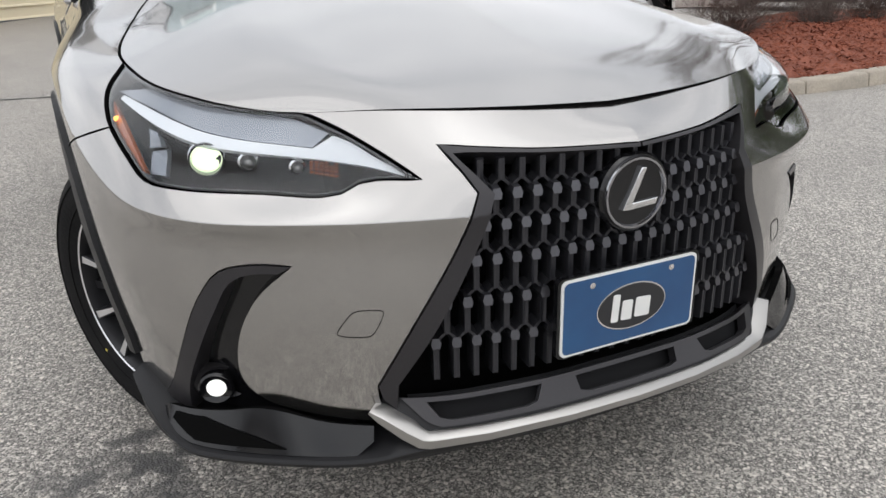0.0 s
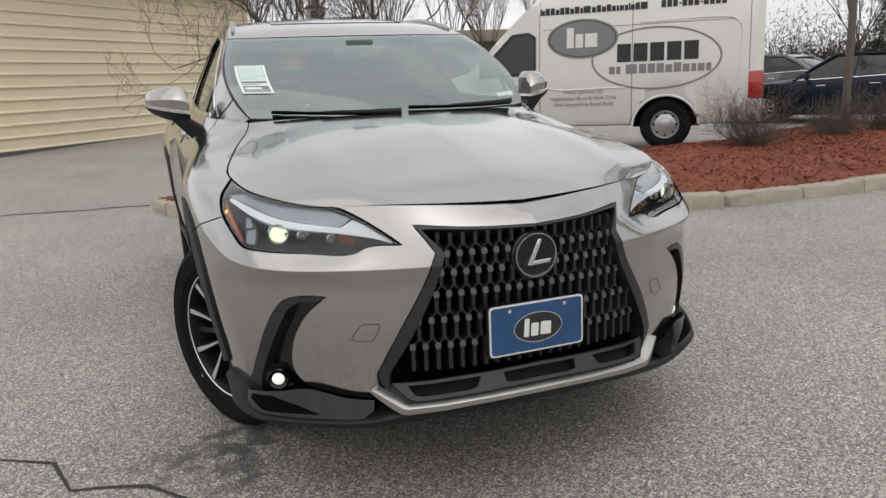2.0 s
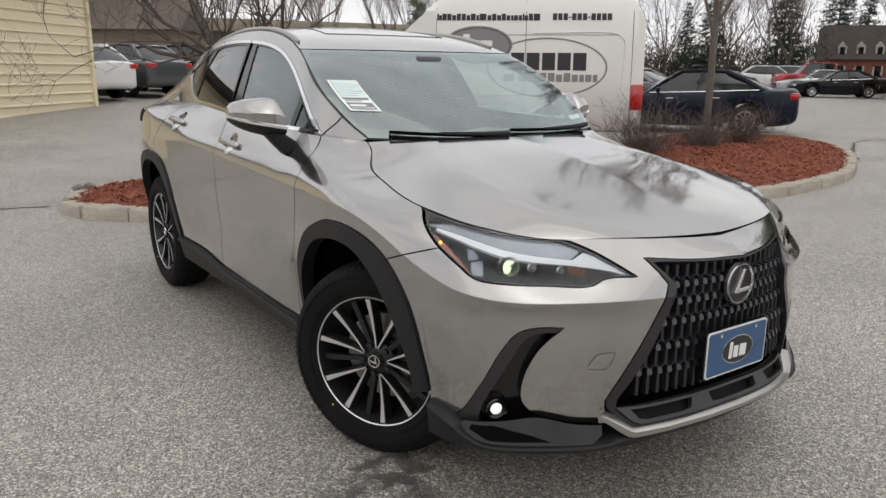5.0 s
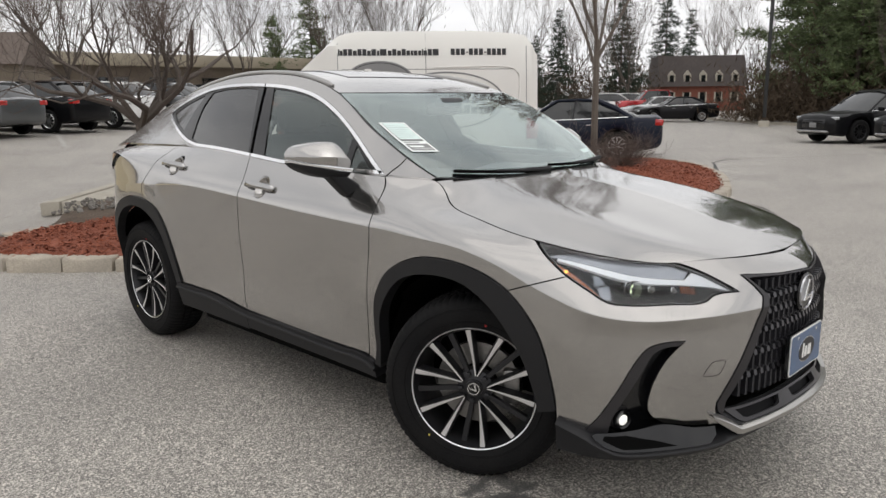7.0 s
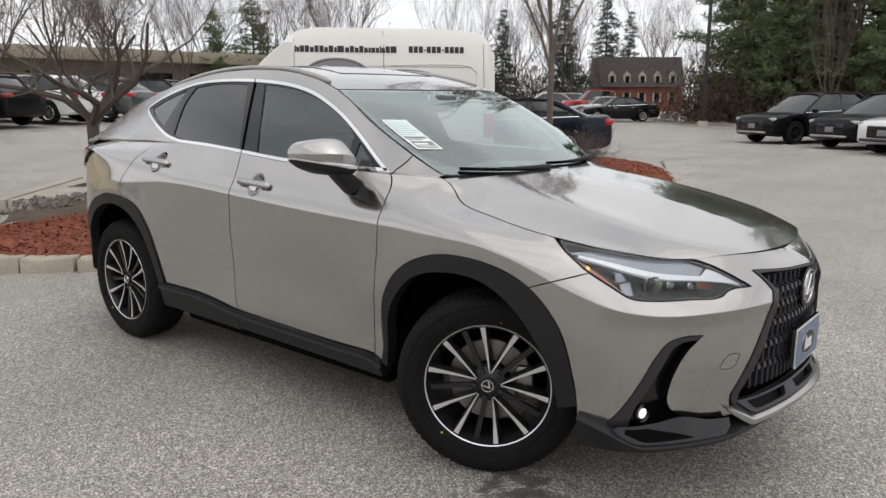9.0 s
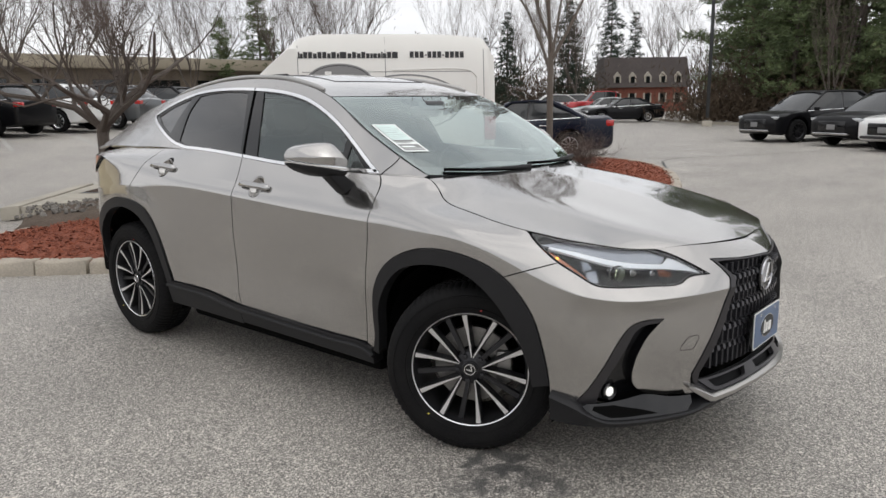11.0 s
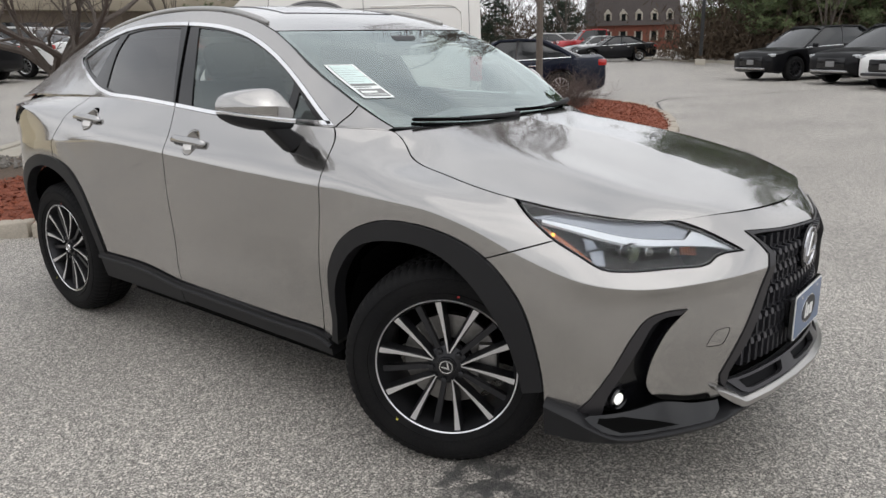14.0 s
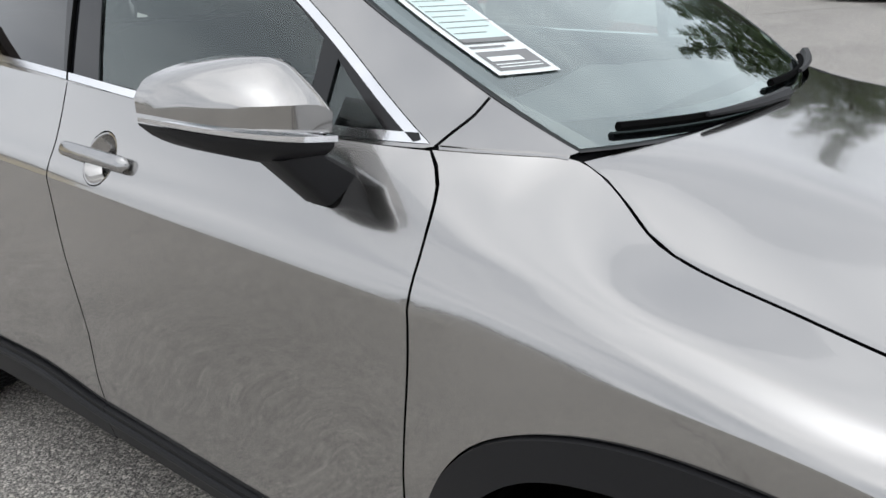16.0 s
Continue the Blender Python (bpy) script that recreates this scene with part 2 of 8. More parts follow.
def soft_curve(width, *knots):
    """The same, smoothed over a width, for surfaces whose reflections must run on without kinks."""
    f, step = curve(*knots), 0.004
    x = np.arange(knots[0][0], knots[-1][0] + step, step)
    y = f(x)
    n = int(3 * width / step)
    k = np.exp(-0.5 * (np.arange(-n, n + 1) * step / width) ** 2)
    pad = np.concatenate([2 * y[0] - y[n:0:-1], y, 2 * y[-1] - y[-2:-n - 2:-1]])
    y = np.convolve(pad, k / k.sum(), "valid")
    m = np.gradient(y, step)

    def g(v):
        v = np.clip(np.asarray(v, float), x[0], x[-1])
        i = np.clip(((v - x[0]) / step).astype(int), 0, len(x) - 2)
        t = (v - x[i]) / step
        return (2 * t**3 - 3 * t**2 + 1) * y[i] + (t**3 - 2 * t**2 + t) * step * m[i] + (-2 * t**3 + 3 * t**2) * y[i + 1] + (t**3 - t**2) * step * m[i + 1]

    return g


def flow(points, step=0.02):
    """Points along a smooth curve through the given ones (Catmull-Rom), in any dimension."""
    p = np.array(points, float)
    if len(p) < 3:
        n = max(1, int(np.linalg.norm(p[1] - p[0]) / step))
        return [tuple(p[0] + (p[1] - p[0]) * i / n) for i in range(n + 1)]
    out = []
    q = np.vstack([2 * p[0] - p[1], p, 2 * p[-1] - p[-2]])
    for i in range(1, len(q) - 2):
        n = max(1, int(np.linalg.norm(q[i + 1] - q[i]) / step))
        k = [np.linalg.norm(q[i + j + 1] - q[i + j]) ** 0.5 + 1e-6 for j in (-1, 0, 1)]
        m1 = k[1] * ((q[i] - q[i - 1]) / k[0] - (q[i + 1] - q[i - 1]) / (k[0] + k[1]) + (q[i + 1] - q[i]) / k[1])
        m2 = k[1] * ((q[i + 1] - q[i]) / k[1] - (q[i + 2] - q[i]) / (k[1] + k[2]) + (q[i + 2] - q[i + 1]) / k[2])
        for j in range(n):
            t = j / n
            out.append(tuple((2 * t**3 - 3 * t**2 + 1) * q[i] + (t**3 - 2 * t**2 + t) * m1 + (-2 * t**3 + 3 * t**2) * q[i + 1] + (t**3 - t**2) * m2))
    return out + [tuple(p[-1])]


def outline(*runs):
    """A closed outline from smooth runs that meet at corners."""
    pts = []
    for run in runs:
        pts += flow(run)[:-1]
    return pts


def inside(poly, pts):
    x, y = pts[:, 0], pts[:, 1]
    hit = np.zeros(len(pts), bool)
    for (x1, y1), (x2, y2) in zip(poly, np.roll(poly, -1, axis=0)):
        if y1 != y2:
            hit ^= ((y1 > y) != (y2 > y)) & (x < (x2 - x1) * (y - y1) / (y2 - y1) + x1)
    return hit


def shrink(poly, gap):
    """Moves an outline inwards."""
    p = np.array(poly, float)
    a, b = np.roll(p, 1, axis=0), np.roll(p, -1, axis=0)
    t1, t2 = p - a, b - p
    t1 /= np.linalg.norm(t1, axis=1)[:, None] + 1e-9
    t2 /= np.linalg.norm(t2, axis=1)[:, None] + 1e-9
    n = np.stack([-(t1 + t2)[:, 1], (t1 + t2)[:, 0]], 1)
    n /= np.maximum(np.linalg.norm(n, axis=1)[:, None], 0.6)
    area = np.sum(p[:, 0] * b[:, 1] - b[:, 0] * p[:, 1])
    return p + n * gap * (1 if area > 0 else -1)


def sheet(name, ring, surface, mats, parent=None, label="", sign=-1, res=0.03, gap=0.0025, depth=0.014, lift=0.0, warp=None, holes=(), flip=False):
    """A panel: the ring (and holes) cut out of a surface(u, v) -> (s, y, z), with true normals and an edge turned in by depth.
    warp maps the ring's own coordinates to the surface's. sign -1 is the car's right side, 1 its left."""
    from mathutils.geometry import delaunay_2d_cdt
    loops = [shrink(ring, gap)] + [shrink(h, -gap) for h in holes]
    if warp:
        loops = [warp(l) for l in loops]
    pts, edges = [], []
    for l in loops:
        base, dense = len(pts), []
        for a, b in zip(l, np.roll(l, -1, axis=0)):
            n = max(1, int(np.linalg.norm(b - a) / res))
            dense += [a + (b - a) * i / n for i in range(n)]
        pts += dense
        edges += [(base + i, base + (i + 1) % len(dense)) for i in range(len(dense))]
    poly = np.array(loops[0])
    lo, hi = poly.min(0), poly.max(0)
    rows = np.arange(lo[1] + res / 2, hi[1], res)
    if warp and lo[1] < 0.55 and hi[1] > 0.65:
        rows = np.concatenate([rows[np.abs(rows - 0.6) > 0.012], [0.594, 0.606]])
    gx, gy = np.meshgrid(np.arange(lo[0] + res / 2, hi[0], res), rows)
    grid = np.stack([gx.ravel(), gy.ravel()], 1)
    if len(grid):
        keep = inside(poly, grid)
        for h in loops[1:]:
            keep &= ~inside(np.array(h), grid)
        grid = grid[keep]
    if len(grid):
        border = np.array(pts)
        near = np.min(np.sum((grid[:, None, :] - border[None]) ** 2, 2), 1) if len(grid) * len(border) < 6e6 else np.ones(len(grid))
        grid = grid[near > (0.4 * res) ** 2]
    every = [Vector(p) for p in pts] + [Vector(p) for p in grid]
    co, _, faces, *_ = delaunay_2d_cdt(every, edges, [], 1, 1e-7)
    uv = np.array([tuple(c) for c in co])
    middle = np.array([uv[list(f)].mean(0) for f in faces])
    keep = inside(poly, middle)
    for h in loops[1:]:
        keep &= ~inside(np.array(h), middle)
    faces = [f for f, k in zip(faces, keep) if k]
    e = 5e-4

    def at(u, v):
        return np.stack(surface(u, v), 1)

    p = at(uv[:, 0], uv[:, 1])
    du = at(uv[:, 0] + e, uv[:, 1]) - at(uv[:, 0] - e, uv[:, 1])
    dv = at(uv[:, 0], uv[:, 1] + e) - at(uv[:, 0], uv[:, 1] - e)
    nor = np.cross(du, dv)
    nor /= np.linalg.norm(nor, axis=1)[:, None] + 1e-12
    out = p - np.array([0.0, 1.3, 0.62])
    out[:, 1] *= 0.35
    if np.sum(nor * out) < 0:
        nor = -nor
    p = p + nor * lift
    p[:, 0] *= sign
    nor[:, 0] *= sign
    tris = []
    for f in faces:
        f = list(f)
        a, b, c = p[f[0]], p[f[1]], p[f[2]]
        tris.append(f if np.dot(np.cross(b - a, c - a), nor[f[0]]) > 0 else f[::-1])
    count = {}
    for f in tris:
        for i in range(len(f)):
            a, b = f[i], f[(i + 1) % len(f)]
            if (b, a) in count:
                del count[(b, a)]
            else:
                count[(a, b)] = 1
    rim, verts, norms, mat = {}, [tuple(v) for v in p], [tuple(v) for v in nor], [0] * len(tris)
    if depth:
        for a, b in count:
            for k in (a, b):
                if k not in rim:
                    t = p[b] - p[a]
                    o = np.cross(t, nor[k])
                    o /= np.linalg.norm(o) + 1e-9
                    rim[k] = len(verts)
                    verts += [tuple(p[k]), tuple(p[k] - nor[k] * depth)]
                    norms += [tuple(o), tuple(o)]
            tris.append([rim[a], rim[a] + 1, rim[b] + 1, rim[b]])
            mat.append(1 if isinstance(mats, (list, tuple)) and len(mats) > 1 else 0)
    me = mesh_of(name, verts, tris, mats, mat, smooth=True)
    me.normals_split_custom_set_from_vertices(norms)
    return link(name, me, parent, label)


def sweep(bm, frames, profile, mat=0, closed=True):
    """Carries a profile of (a, b) along frames (origin, a axis, b axis)."""
    rings = []
    for i, (o, ax, bx) in enumerate(frames):
        prof = profile(i / (len(frames) - 1)) if callable(profile) else profile
        rings.append([bm.verts.new(Vector(o) + Vector(ax) * a + Vector(bx) * b) for a, b in prof])
    n = len(rings[0])
    for a, b in zip(rings, rings[1:]):
        for k in range(n if closed else n - 1):
            bm.faces.new((a[k], a[(k + 1) % n], b[(k + 1) % n], b[k])).material_index = mat
    if closed:
        bm.faces.new(rings[0][::-1]).material_index = mat
        bm.faces.new(rings[-1]).material_index = mat
    return bm


# ---- the silver car: its skin ----
# plan of the widest line: (along, half width, y); along equals y on the sides and runs round the nose
PLAN = [(-1.987, -0.46, -0.870), (-1.837, -0.30, -0.932), (-1.684, -0.15, -0.960), (-1.534, 0.0, -0.968), (-1.384, 0.15, -0.960), (-1.231, 0.30, -0.932), (-1.057, 0.46, -0.870), (-0.890, 0.60, -0.785), (-0.768, 0.70, -0.715),
        (-0.666, 0.775, -0.645), (-0.556, 0.83, -0.55), (-0.40, 0.872, -0.40), (-0.20, 0.893, -0.20), (0.0, 0.902, 0.0), (0.30, 0.895, 0.30), (0.70, 0.885, 0.70), (1.60, 0.887, 1.60),
        (2.20, 0.898, 2.20), (2.69, 0.908, 2.69), (2.90, 0.895, 2.90), (3.05, 0.870, 3.05), (3.15, 0.835, 3.15), (3.25, 0.775, 3.25), (3.40, 0.665, 3.40), (3.56, 0.56, 3.52), (3.80, 0.36, 3.60), (4.25, 0.0, 3.66)]
plan_s = soft_curve(0.035, *[(u, s) for u, s, y in PLAN])
plan_y = soft_curve(0.035, *[(u, y) for u, s, y in PLAN])

# section levels from the bottom edge up to hood edge and belt line: height, and how far inside the plan
LEVEL_Z = [
    soft_curve(0.035, (-1.54, 0.25), (4.2, 0.25)),
    soft_curve(0.035, (-1.54, 0.40), (4.2, 0.40)),
    soft_curve(0.035, (-1.54, 0.56), (4.2, 0.56)),
    soft_curve(0.035, (-1.54, 0.69), (-0.55, 0.69), (0.0, 0.78), (0.6, 0.78), (1.5, 0.80), (4.2, 0.78)),
    soft_curve(0.035, (-1.54, 0.765), (-1.2, 0.750), (-0.8, 0.748), (-0.6, 0.765), (-0.4, 0.83), (-0.2, 0.905), (0.0, 0.942), (0.25, 0.948), (0.5, 0.950), (0.9, 0.958), (1.5, 0.985), (2.1, 1.01), (2.4, 0.99), (2.7, 0.975), (3.2, 0.93), (4.2, 0.93)),
    soft_curve(0.035, (-1.54, 0.845), (-1.2, 0.82), (-0.9, 0.80), (-0.67, 0.825), (-0.48, 0.888), (-0.3, 0.936), (0.0, 0.984), (0.36, 1.030), (0.55, 1.040), (1.5, 1.062), (2.1, 1.088), (2.6, 1.112), (3.0, 1.135), (3.4, 1.13), (4.2, 1.11)),
    soft_curve(0.035, (-1.54, 0.905), (-1.06, 0.918), (-0.9, 0.912), (-0.67, 0.933), (-0.48, 0.953), (-0.3, 0.975), (0.0, 1.014), (0.2, 1.044), (0.28, 1.09), (0.36, 1.132), (0.55, 1.145), (1.25, 1.162), (1.58, 1.184), (2.2, 1.212), (2.6, 1.21), (3.4, 1.19), (4.2, 1.17)),
]
LEVEL_D = [
    soft_curve(0.035, (-1.54, 0.06), (-1.1, 0.036), (-0.6, 0.036), (-0.3, 0.055), (0.0, 0.06), (4.2, 0.07)),
    soft_curve(0.035, (-1.54, 0.018), (-0.5, 0.020), (0.2, 0.03), (0.8, 0.042), (1.8, 0.042), (2.4, 0.03), (4.2, 0.04)),
    soft_curve(0.035, (-1.54, 0.004), (-0.4, 0.006), (0.3, 0.014), (0.9, 0.047), (1.7, 0.047), (2.3, 0.014), (4.2, 0.02)),
    soft_curve(0.035, (-1.54, 0.006), (-1.1, 0.012), (-0.7, 0.008), (-0.45, 0.002), (0.3, 0.006), (0.9, 0.030), (1.6, 0.030), (2.3, 0.008), (4.2, 0.0)),
    soft_curve(0.035, (-1.54, 0.0), (-1.2, 0.008), (-0.8, -0.014), (-0.6, -0.010), (-0.45, 0.0), (0.0, 0.004), (0.5, 0.012), (1.0, 0.022), (1.7, 0.024), (2.3, 0.014), (2.7, 0.006), (4.2, 0.0)),
    soft_curve(0.035, (-1.54, 0.012), (-1.2, 0.04), (-0.9, 0.048), (-0.67, 0.036), (-0.48, 0.043), (0.0, 0.045), (0.4, 0.06), (0.8, 0.063), (1.5, 0.066), (2.2, 0.062), (2.6, 0.055), (3.0, 0.03), (3.3, 0.012), (4.2, 0.0)),
    soft_curve(0.015, (-1.54, 0.115), (-1.1, 0.11), (-0.9, 0.115), (-0.67, 0.125), (-0.48, 0.115), (-0.3, 0.115), (0.0, 0.165), (0.2, 0.205), (0.30, 0.260), (0.36, 0.2715), (0.45, 0.217), (0.55, 0.171), (0.75, 0.124), (0.95, 0.121), (1.58, 0.131), (2.2, 0.172), (2.69, 0.215), (3.3, 0.19), (4.2, 0.06)),
]


def blend(q, w, crease=0.0):
    """Monotone cubic through the seven levels (rows of q) at w; crease breaks the slope at level 4."""
    w = np.clip(np.asarray(w, float), -0.3, 6.0)
    m = slopes(np.arange(7.0), q)

    def at(w):
        i = np.clip(np.floor(w).astype(int), 0, 5)
        t, j = w - i, np.arange(q.shape[1])
        go, come = m[i, j], m[i + 1, j]
        step = q[i + 1, j] - q[i, j]
        go = np.where(i == 4, go + crease * (step - go), go)
        come = np.where(i == 3, come + crease * (step - come), come)
        return (2 * t**3 - 3 * t**2 + 1) * q[i, j] + (t**3 - 2 * t**2 + t) * go + (-2 * t**3 + 3 * t**2) * q[i + 1, j] + (t**3 - t**2) * come

    return at(w), at


def section(u, w):
    """Height and inset at plan place u and section level w (0 to 6)."""
    u = np.asarray(u, float)
    z, d = blend(np.stack([f(u) for f in LEVEL_Z]), w)[0], blend(np.stack([f(u) for f in LEVEL_D]), w, np.clip((u + 1.35) / 0.15, 0, 1) * 0.85 * (1 - 0.75 * np.exp(-(((u - 0.28) / 0.20) ** 2))))[0]
    # flares round the wheel arches
    for middle in (0.0, 2.69):
        reach = np.clip((0.70 - np.hypot(u - middle, (z - 0.40) * 1.05)) / 0.18, 0, 1)
        d = d - 0.012 * reach * reach * (3 - 2 * reach) * np.clip((z - 0.45) / 0.2, 0, 1)
    # the lamps' lenses swell between lower edge and hood
    swell = 0.026 * np.exp(-(((u + 0.72) / 0.20) ** 2))
    return z, d - swell * np.sin(math.pi * np.clip(np.asarray(w, float) - 5, 0, 1)) ** 2


W = 0.15


def body(u, v):
    """The painted skin: plan place u, section level v / W."""
    u, v = np.atleast_1d(u), np.atleast_1d(v)
    e = 0.004
    ts, ty = plan_s(u + e) - plan_s(u - e), plan_y(u + e) - plan_y(u - e)
    n = np.hypot(ts, ty) + 1e-9
    z, d = section(u, v / W)
    return plan_s(u) - d * ty / n, plan_y(u) + d * ts / n, z


def to_level(ring):
    """(u, height) to the skin's own coordinates."""
    r = np.array(ring, float)
    lo, hi = np.full(len(r), -0.3), np.full(len(r), 6.0)
    height = blend(np.stack([f(r[:, 0]) for f in LEVEL_Z]), lo)[1]
    for _ in range(30):
        mid = (lo + hi) / 2
        low = height(mid) < r[:, 1]
        lo, hi = np.where(low, mid, lo), np.where(low, hi, mid)
    return np.stack([r[:, 0], (lo + hi) / 2 * W], 1)


def along(s):
    """Plan place on the nose for a half width."""
    lo, hi = -1.534, -0.40
    for _ in range(40):
        mid = (lo + hi) / 2
        lo, hi = (mid, hi) if plan_s(mid) < s else (lo, mid)
    return lo


def top(u):
    return float(LEVEL_Z[6](u)) + 0.004


def skin_point(u, z, lift=0.0, sign=-1):
    """A point on the skin and its outward normal."""
    r = to_level([(u, z)])
    p = np.stack(body(r[:, 0], r[:, 1]), 1)[0]
    a = (np.stack(body(r[:, 0] + 1e-3, r[:, 1]), 1) - np.stack(body(r[:, 0] - 1e-3, r[:, 1]), 1))[0]
    b = (np.stack(body(r[:, 0], r[:, 1] + 1e-3), 1) - np.stack(body(r[:, 0], r[:, 1] - 1e-3), 1))[0]
    n = np.cross(a, b)
    n /= np.linalg.norm(n)
    if n[0] * (p[0] + 0.02) + n[1] * (p[1] - 1.0) * 0.3 < 0:
        n = -n
    p = p + n * lift
    return Vector((sign * p[0], p[1], p[2])), Vector((sign * n[0], n[1], n[2]))


def cabin(y, z):
    """The side of the glasshouse."""
    y, z = np.atleast_1d(y), np.atleast_1d(z)
    s = 0.758 - 0.40 * (z - 1.18) - 0.2 * (z - 1.18) ** 2
    s = s - np.where(y > 1.6, 0.06 * ((y - 1.6) / 1.2) ** 2, 0) - 0.635 * np.clip(0.95 - y, 0, None) ** 2.67
    s = s - 0.35 * np.clip(y - 2.3, 0, None) ** 1.5 * np.clip(z - 1.15, 0, None)
    # the foot of the rear pillar flares out to the shoulder
    s = s + 1.5 * np.clip(1.35 - z, 0, None) ** 2 * np.clip((y - 2.35) / 0.45, 0, 1) ** 2
    return s, y, z


car = thing("parked_car", "warm silver crossover car with black spindle grille, headlights lit", "car", Matrix.Translation((0.02, 0, 0)) @ Matrix.Diagonal((1.018, 1, 1, 1)))

HOOD_EDGE = [(u, top(u)) for u in (0.36, 0.34, 0.32, 0.30, 0.28, 0.26, 0.24, 0.22, 0.20, 0.15, 0.1, 0.0, -0.1, -0.2, -0.3)]
LAMP_SEAM, ARCH_SEAM = (-0.475, 0.880), (-0.27, 0.812)
ARCH_F = [ARCH_SEAM, (-0.18, 0.855), (-0.017, 0.884), (0.174, 0.868), (0.348, 0.787), (0.44, 0.66), (0.468, 0.52), (0.475, 0.42), (0.50, 0.345)]
ARCH_F_LOW = [(-0.455, 0.40), (-0.445, 0.49), (-0.40, 0.663), (-0.34, 0.75), ARCH_SEAM]
DOOR_F = [(0.56, 1.143), (0.519, 1.10), (0.492, 1.04), (0.486, 0.95), (0.492, 0.84), (0.518, 0.58), (0.543, 0.375)]
DOOR_B = [(1.575, 1.183), (1.555, 1.10), (1.545, 1.0), (1.556, 0.80), (1.560, 0.47), (1.54, 0.385)]
DOOR_R = [(2.44, top(2.44)), (2.50, 1.08), (2.56, 0.98), (2.545, 0.885)]
ARCH_R = [(2.545, 0.888), (2.50, 0.89), (2.383, 0.841), (2.274, 0.714), (2.22, 0.56), (2.198, 0.43)]
ARCH_R_BACK = [(3.17, 0.40), (3.15, 0.58), (3.04, 0.745), (2.888, 0.855), (2.688, 0.905), (2.545, 0.888)]
LAMP_LOW = [LAMP_SEAM, (-0.56, 0.838), (-0.625, 0.806), (-0.70, 0.797), (-0.85, 0.790), (-0.955, 0.786), (-0.99, 0.791), (-1.022, 0.806), (-1.055, 0.811), (-1.135, 0.811)]
LAMP_TOP = [(-1.135, 0.811), (-1.06, 0.853), (-0.99, 0.885), (-0.90, top(-0.90))]
HOOD_FRONT = [(-0.90, top(-0.90)), (-0.97, top(-0.97)), (-1.06, top(-1.06)), (-1.2, top(-1.2)), (-1.4, top(-1.4)), (-1.5365, top(-1.5335))]
GRILLE_TIP, GRILLE_KINK = (along(0.362), 0.862), (along(0.300), 0.787)
GRILLE_LOW = (along(0.475), 0.43)
DUCT_IN = [(-0.99, 0.350), (-0.90, 0.362), (-0.82, 0.386), (-0.778, 0.432), (-0.785, 0.52), (-0.825, 0.60), (-0.86, 0.636), (-0.90, 0.667)]
DUCT_OUT = [(-0.90, 0.667), (-0.83, 0.668), (-0.765, 0.652), (-0.72, 0.60), (-0.66, 0.49), (-0.60, 0.395), (-0.56, 0.352)]

bumper_rings = outline(
    [ARCH_SEAM, (-0.37, 0.848), LAMP_SEAM], LAMP_LOW, LAMP_TOP, HOOD_FRONT, [HOOD_FRONT[-1], (-1.5365, 0.846)],
    [(-1.5365, 0.846), (-1.35, 0.849), (-1.24, 0.856), GRILLE_TIP], [GRILLE_TIP, (along(0.325), 0.822), GRILLE_KINK], [GRILLE_KINK, (along(0.335), 0.70), (along(0.415), 0.55), GRILLE_LOW],
    [GRILLE_LOW, (along(0.47), 0.385), (-1.08, 0.345)], [(-1.08, 0.345), (-0.99, 0.350)], DUCT_IN, DUCT_OUT, [(-0.56, 0.352), (-0.50, 0.355), (-0.455, 0.37)], [(-0.455, 0.37), (-0.455, 0.40)], ARCH_F_LOW)
fender_ring = outline(HOOD_EDGE, [HOOD_EDGE[-1], (-0.40, 0.925), LAMP_SEAM], [LAMP_SEAM, (-0.37, 0.848), ARCH_SEAM], ARCH_F, [(0.50, 0.345), (0.55, 0.345)], [(0.55, 0.345), DOOR_F[-1]], DOOR_F[::-1],
                      [DOOR_F[0], (0.46, top(0.46)), HOOD_EDGE[0]])
CUPS = [(1.3605, 1.046), (2.2505, 1.105)]
cup_hole = [[(u + 0.053 * math.cos(a), z + 0.051 * math.sin(a)) for a in np.linspace(0, 2 * math.pi, 25)[:-1]] for u, z in CUPS]
front_door_ring = outline(DOOR_F, [DOOR_F[-1], (1.1, 0.37), DOOR_B[-1]], DOOR_B[::-1], [DOOR_B[0], (1.25, top(1.25)), (0.9, top(0.9)), DOOR_F[0]])
rear_door_ring = outline(DOOR_B, [DOOR_B[-1], (1.85, 0.42), ARCH_R[-1]], ARCH_R[::-1], DOOR_R[::-1], [DOOR_R[0], (2.2, top(2.2)), (1.9, top(1.9)), DOOR_B[0]])
quarter_ring = outline(DOOR_R, [DOOR_R[-1], ARCH_R_BACK[-1]], ARCH_R_BACK[::-1], [ARCH_R_BACK[0], (3.4, 0.40)], [(3.4, 0.40), (3.9, 0.40)], [(3.9, 0.40), (3.9, top(3.9))], [(3.9, top(3.9)), (3.4, top(3.4)), (2.9, top(2.9)), DOOR_R[0]])

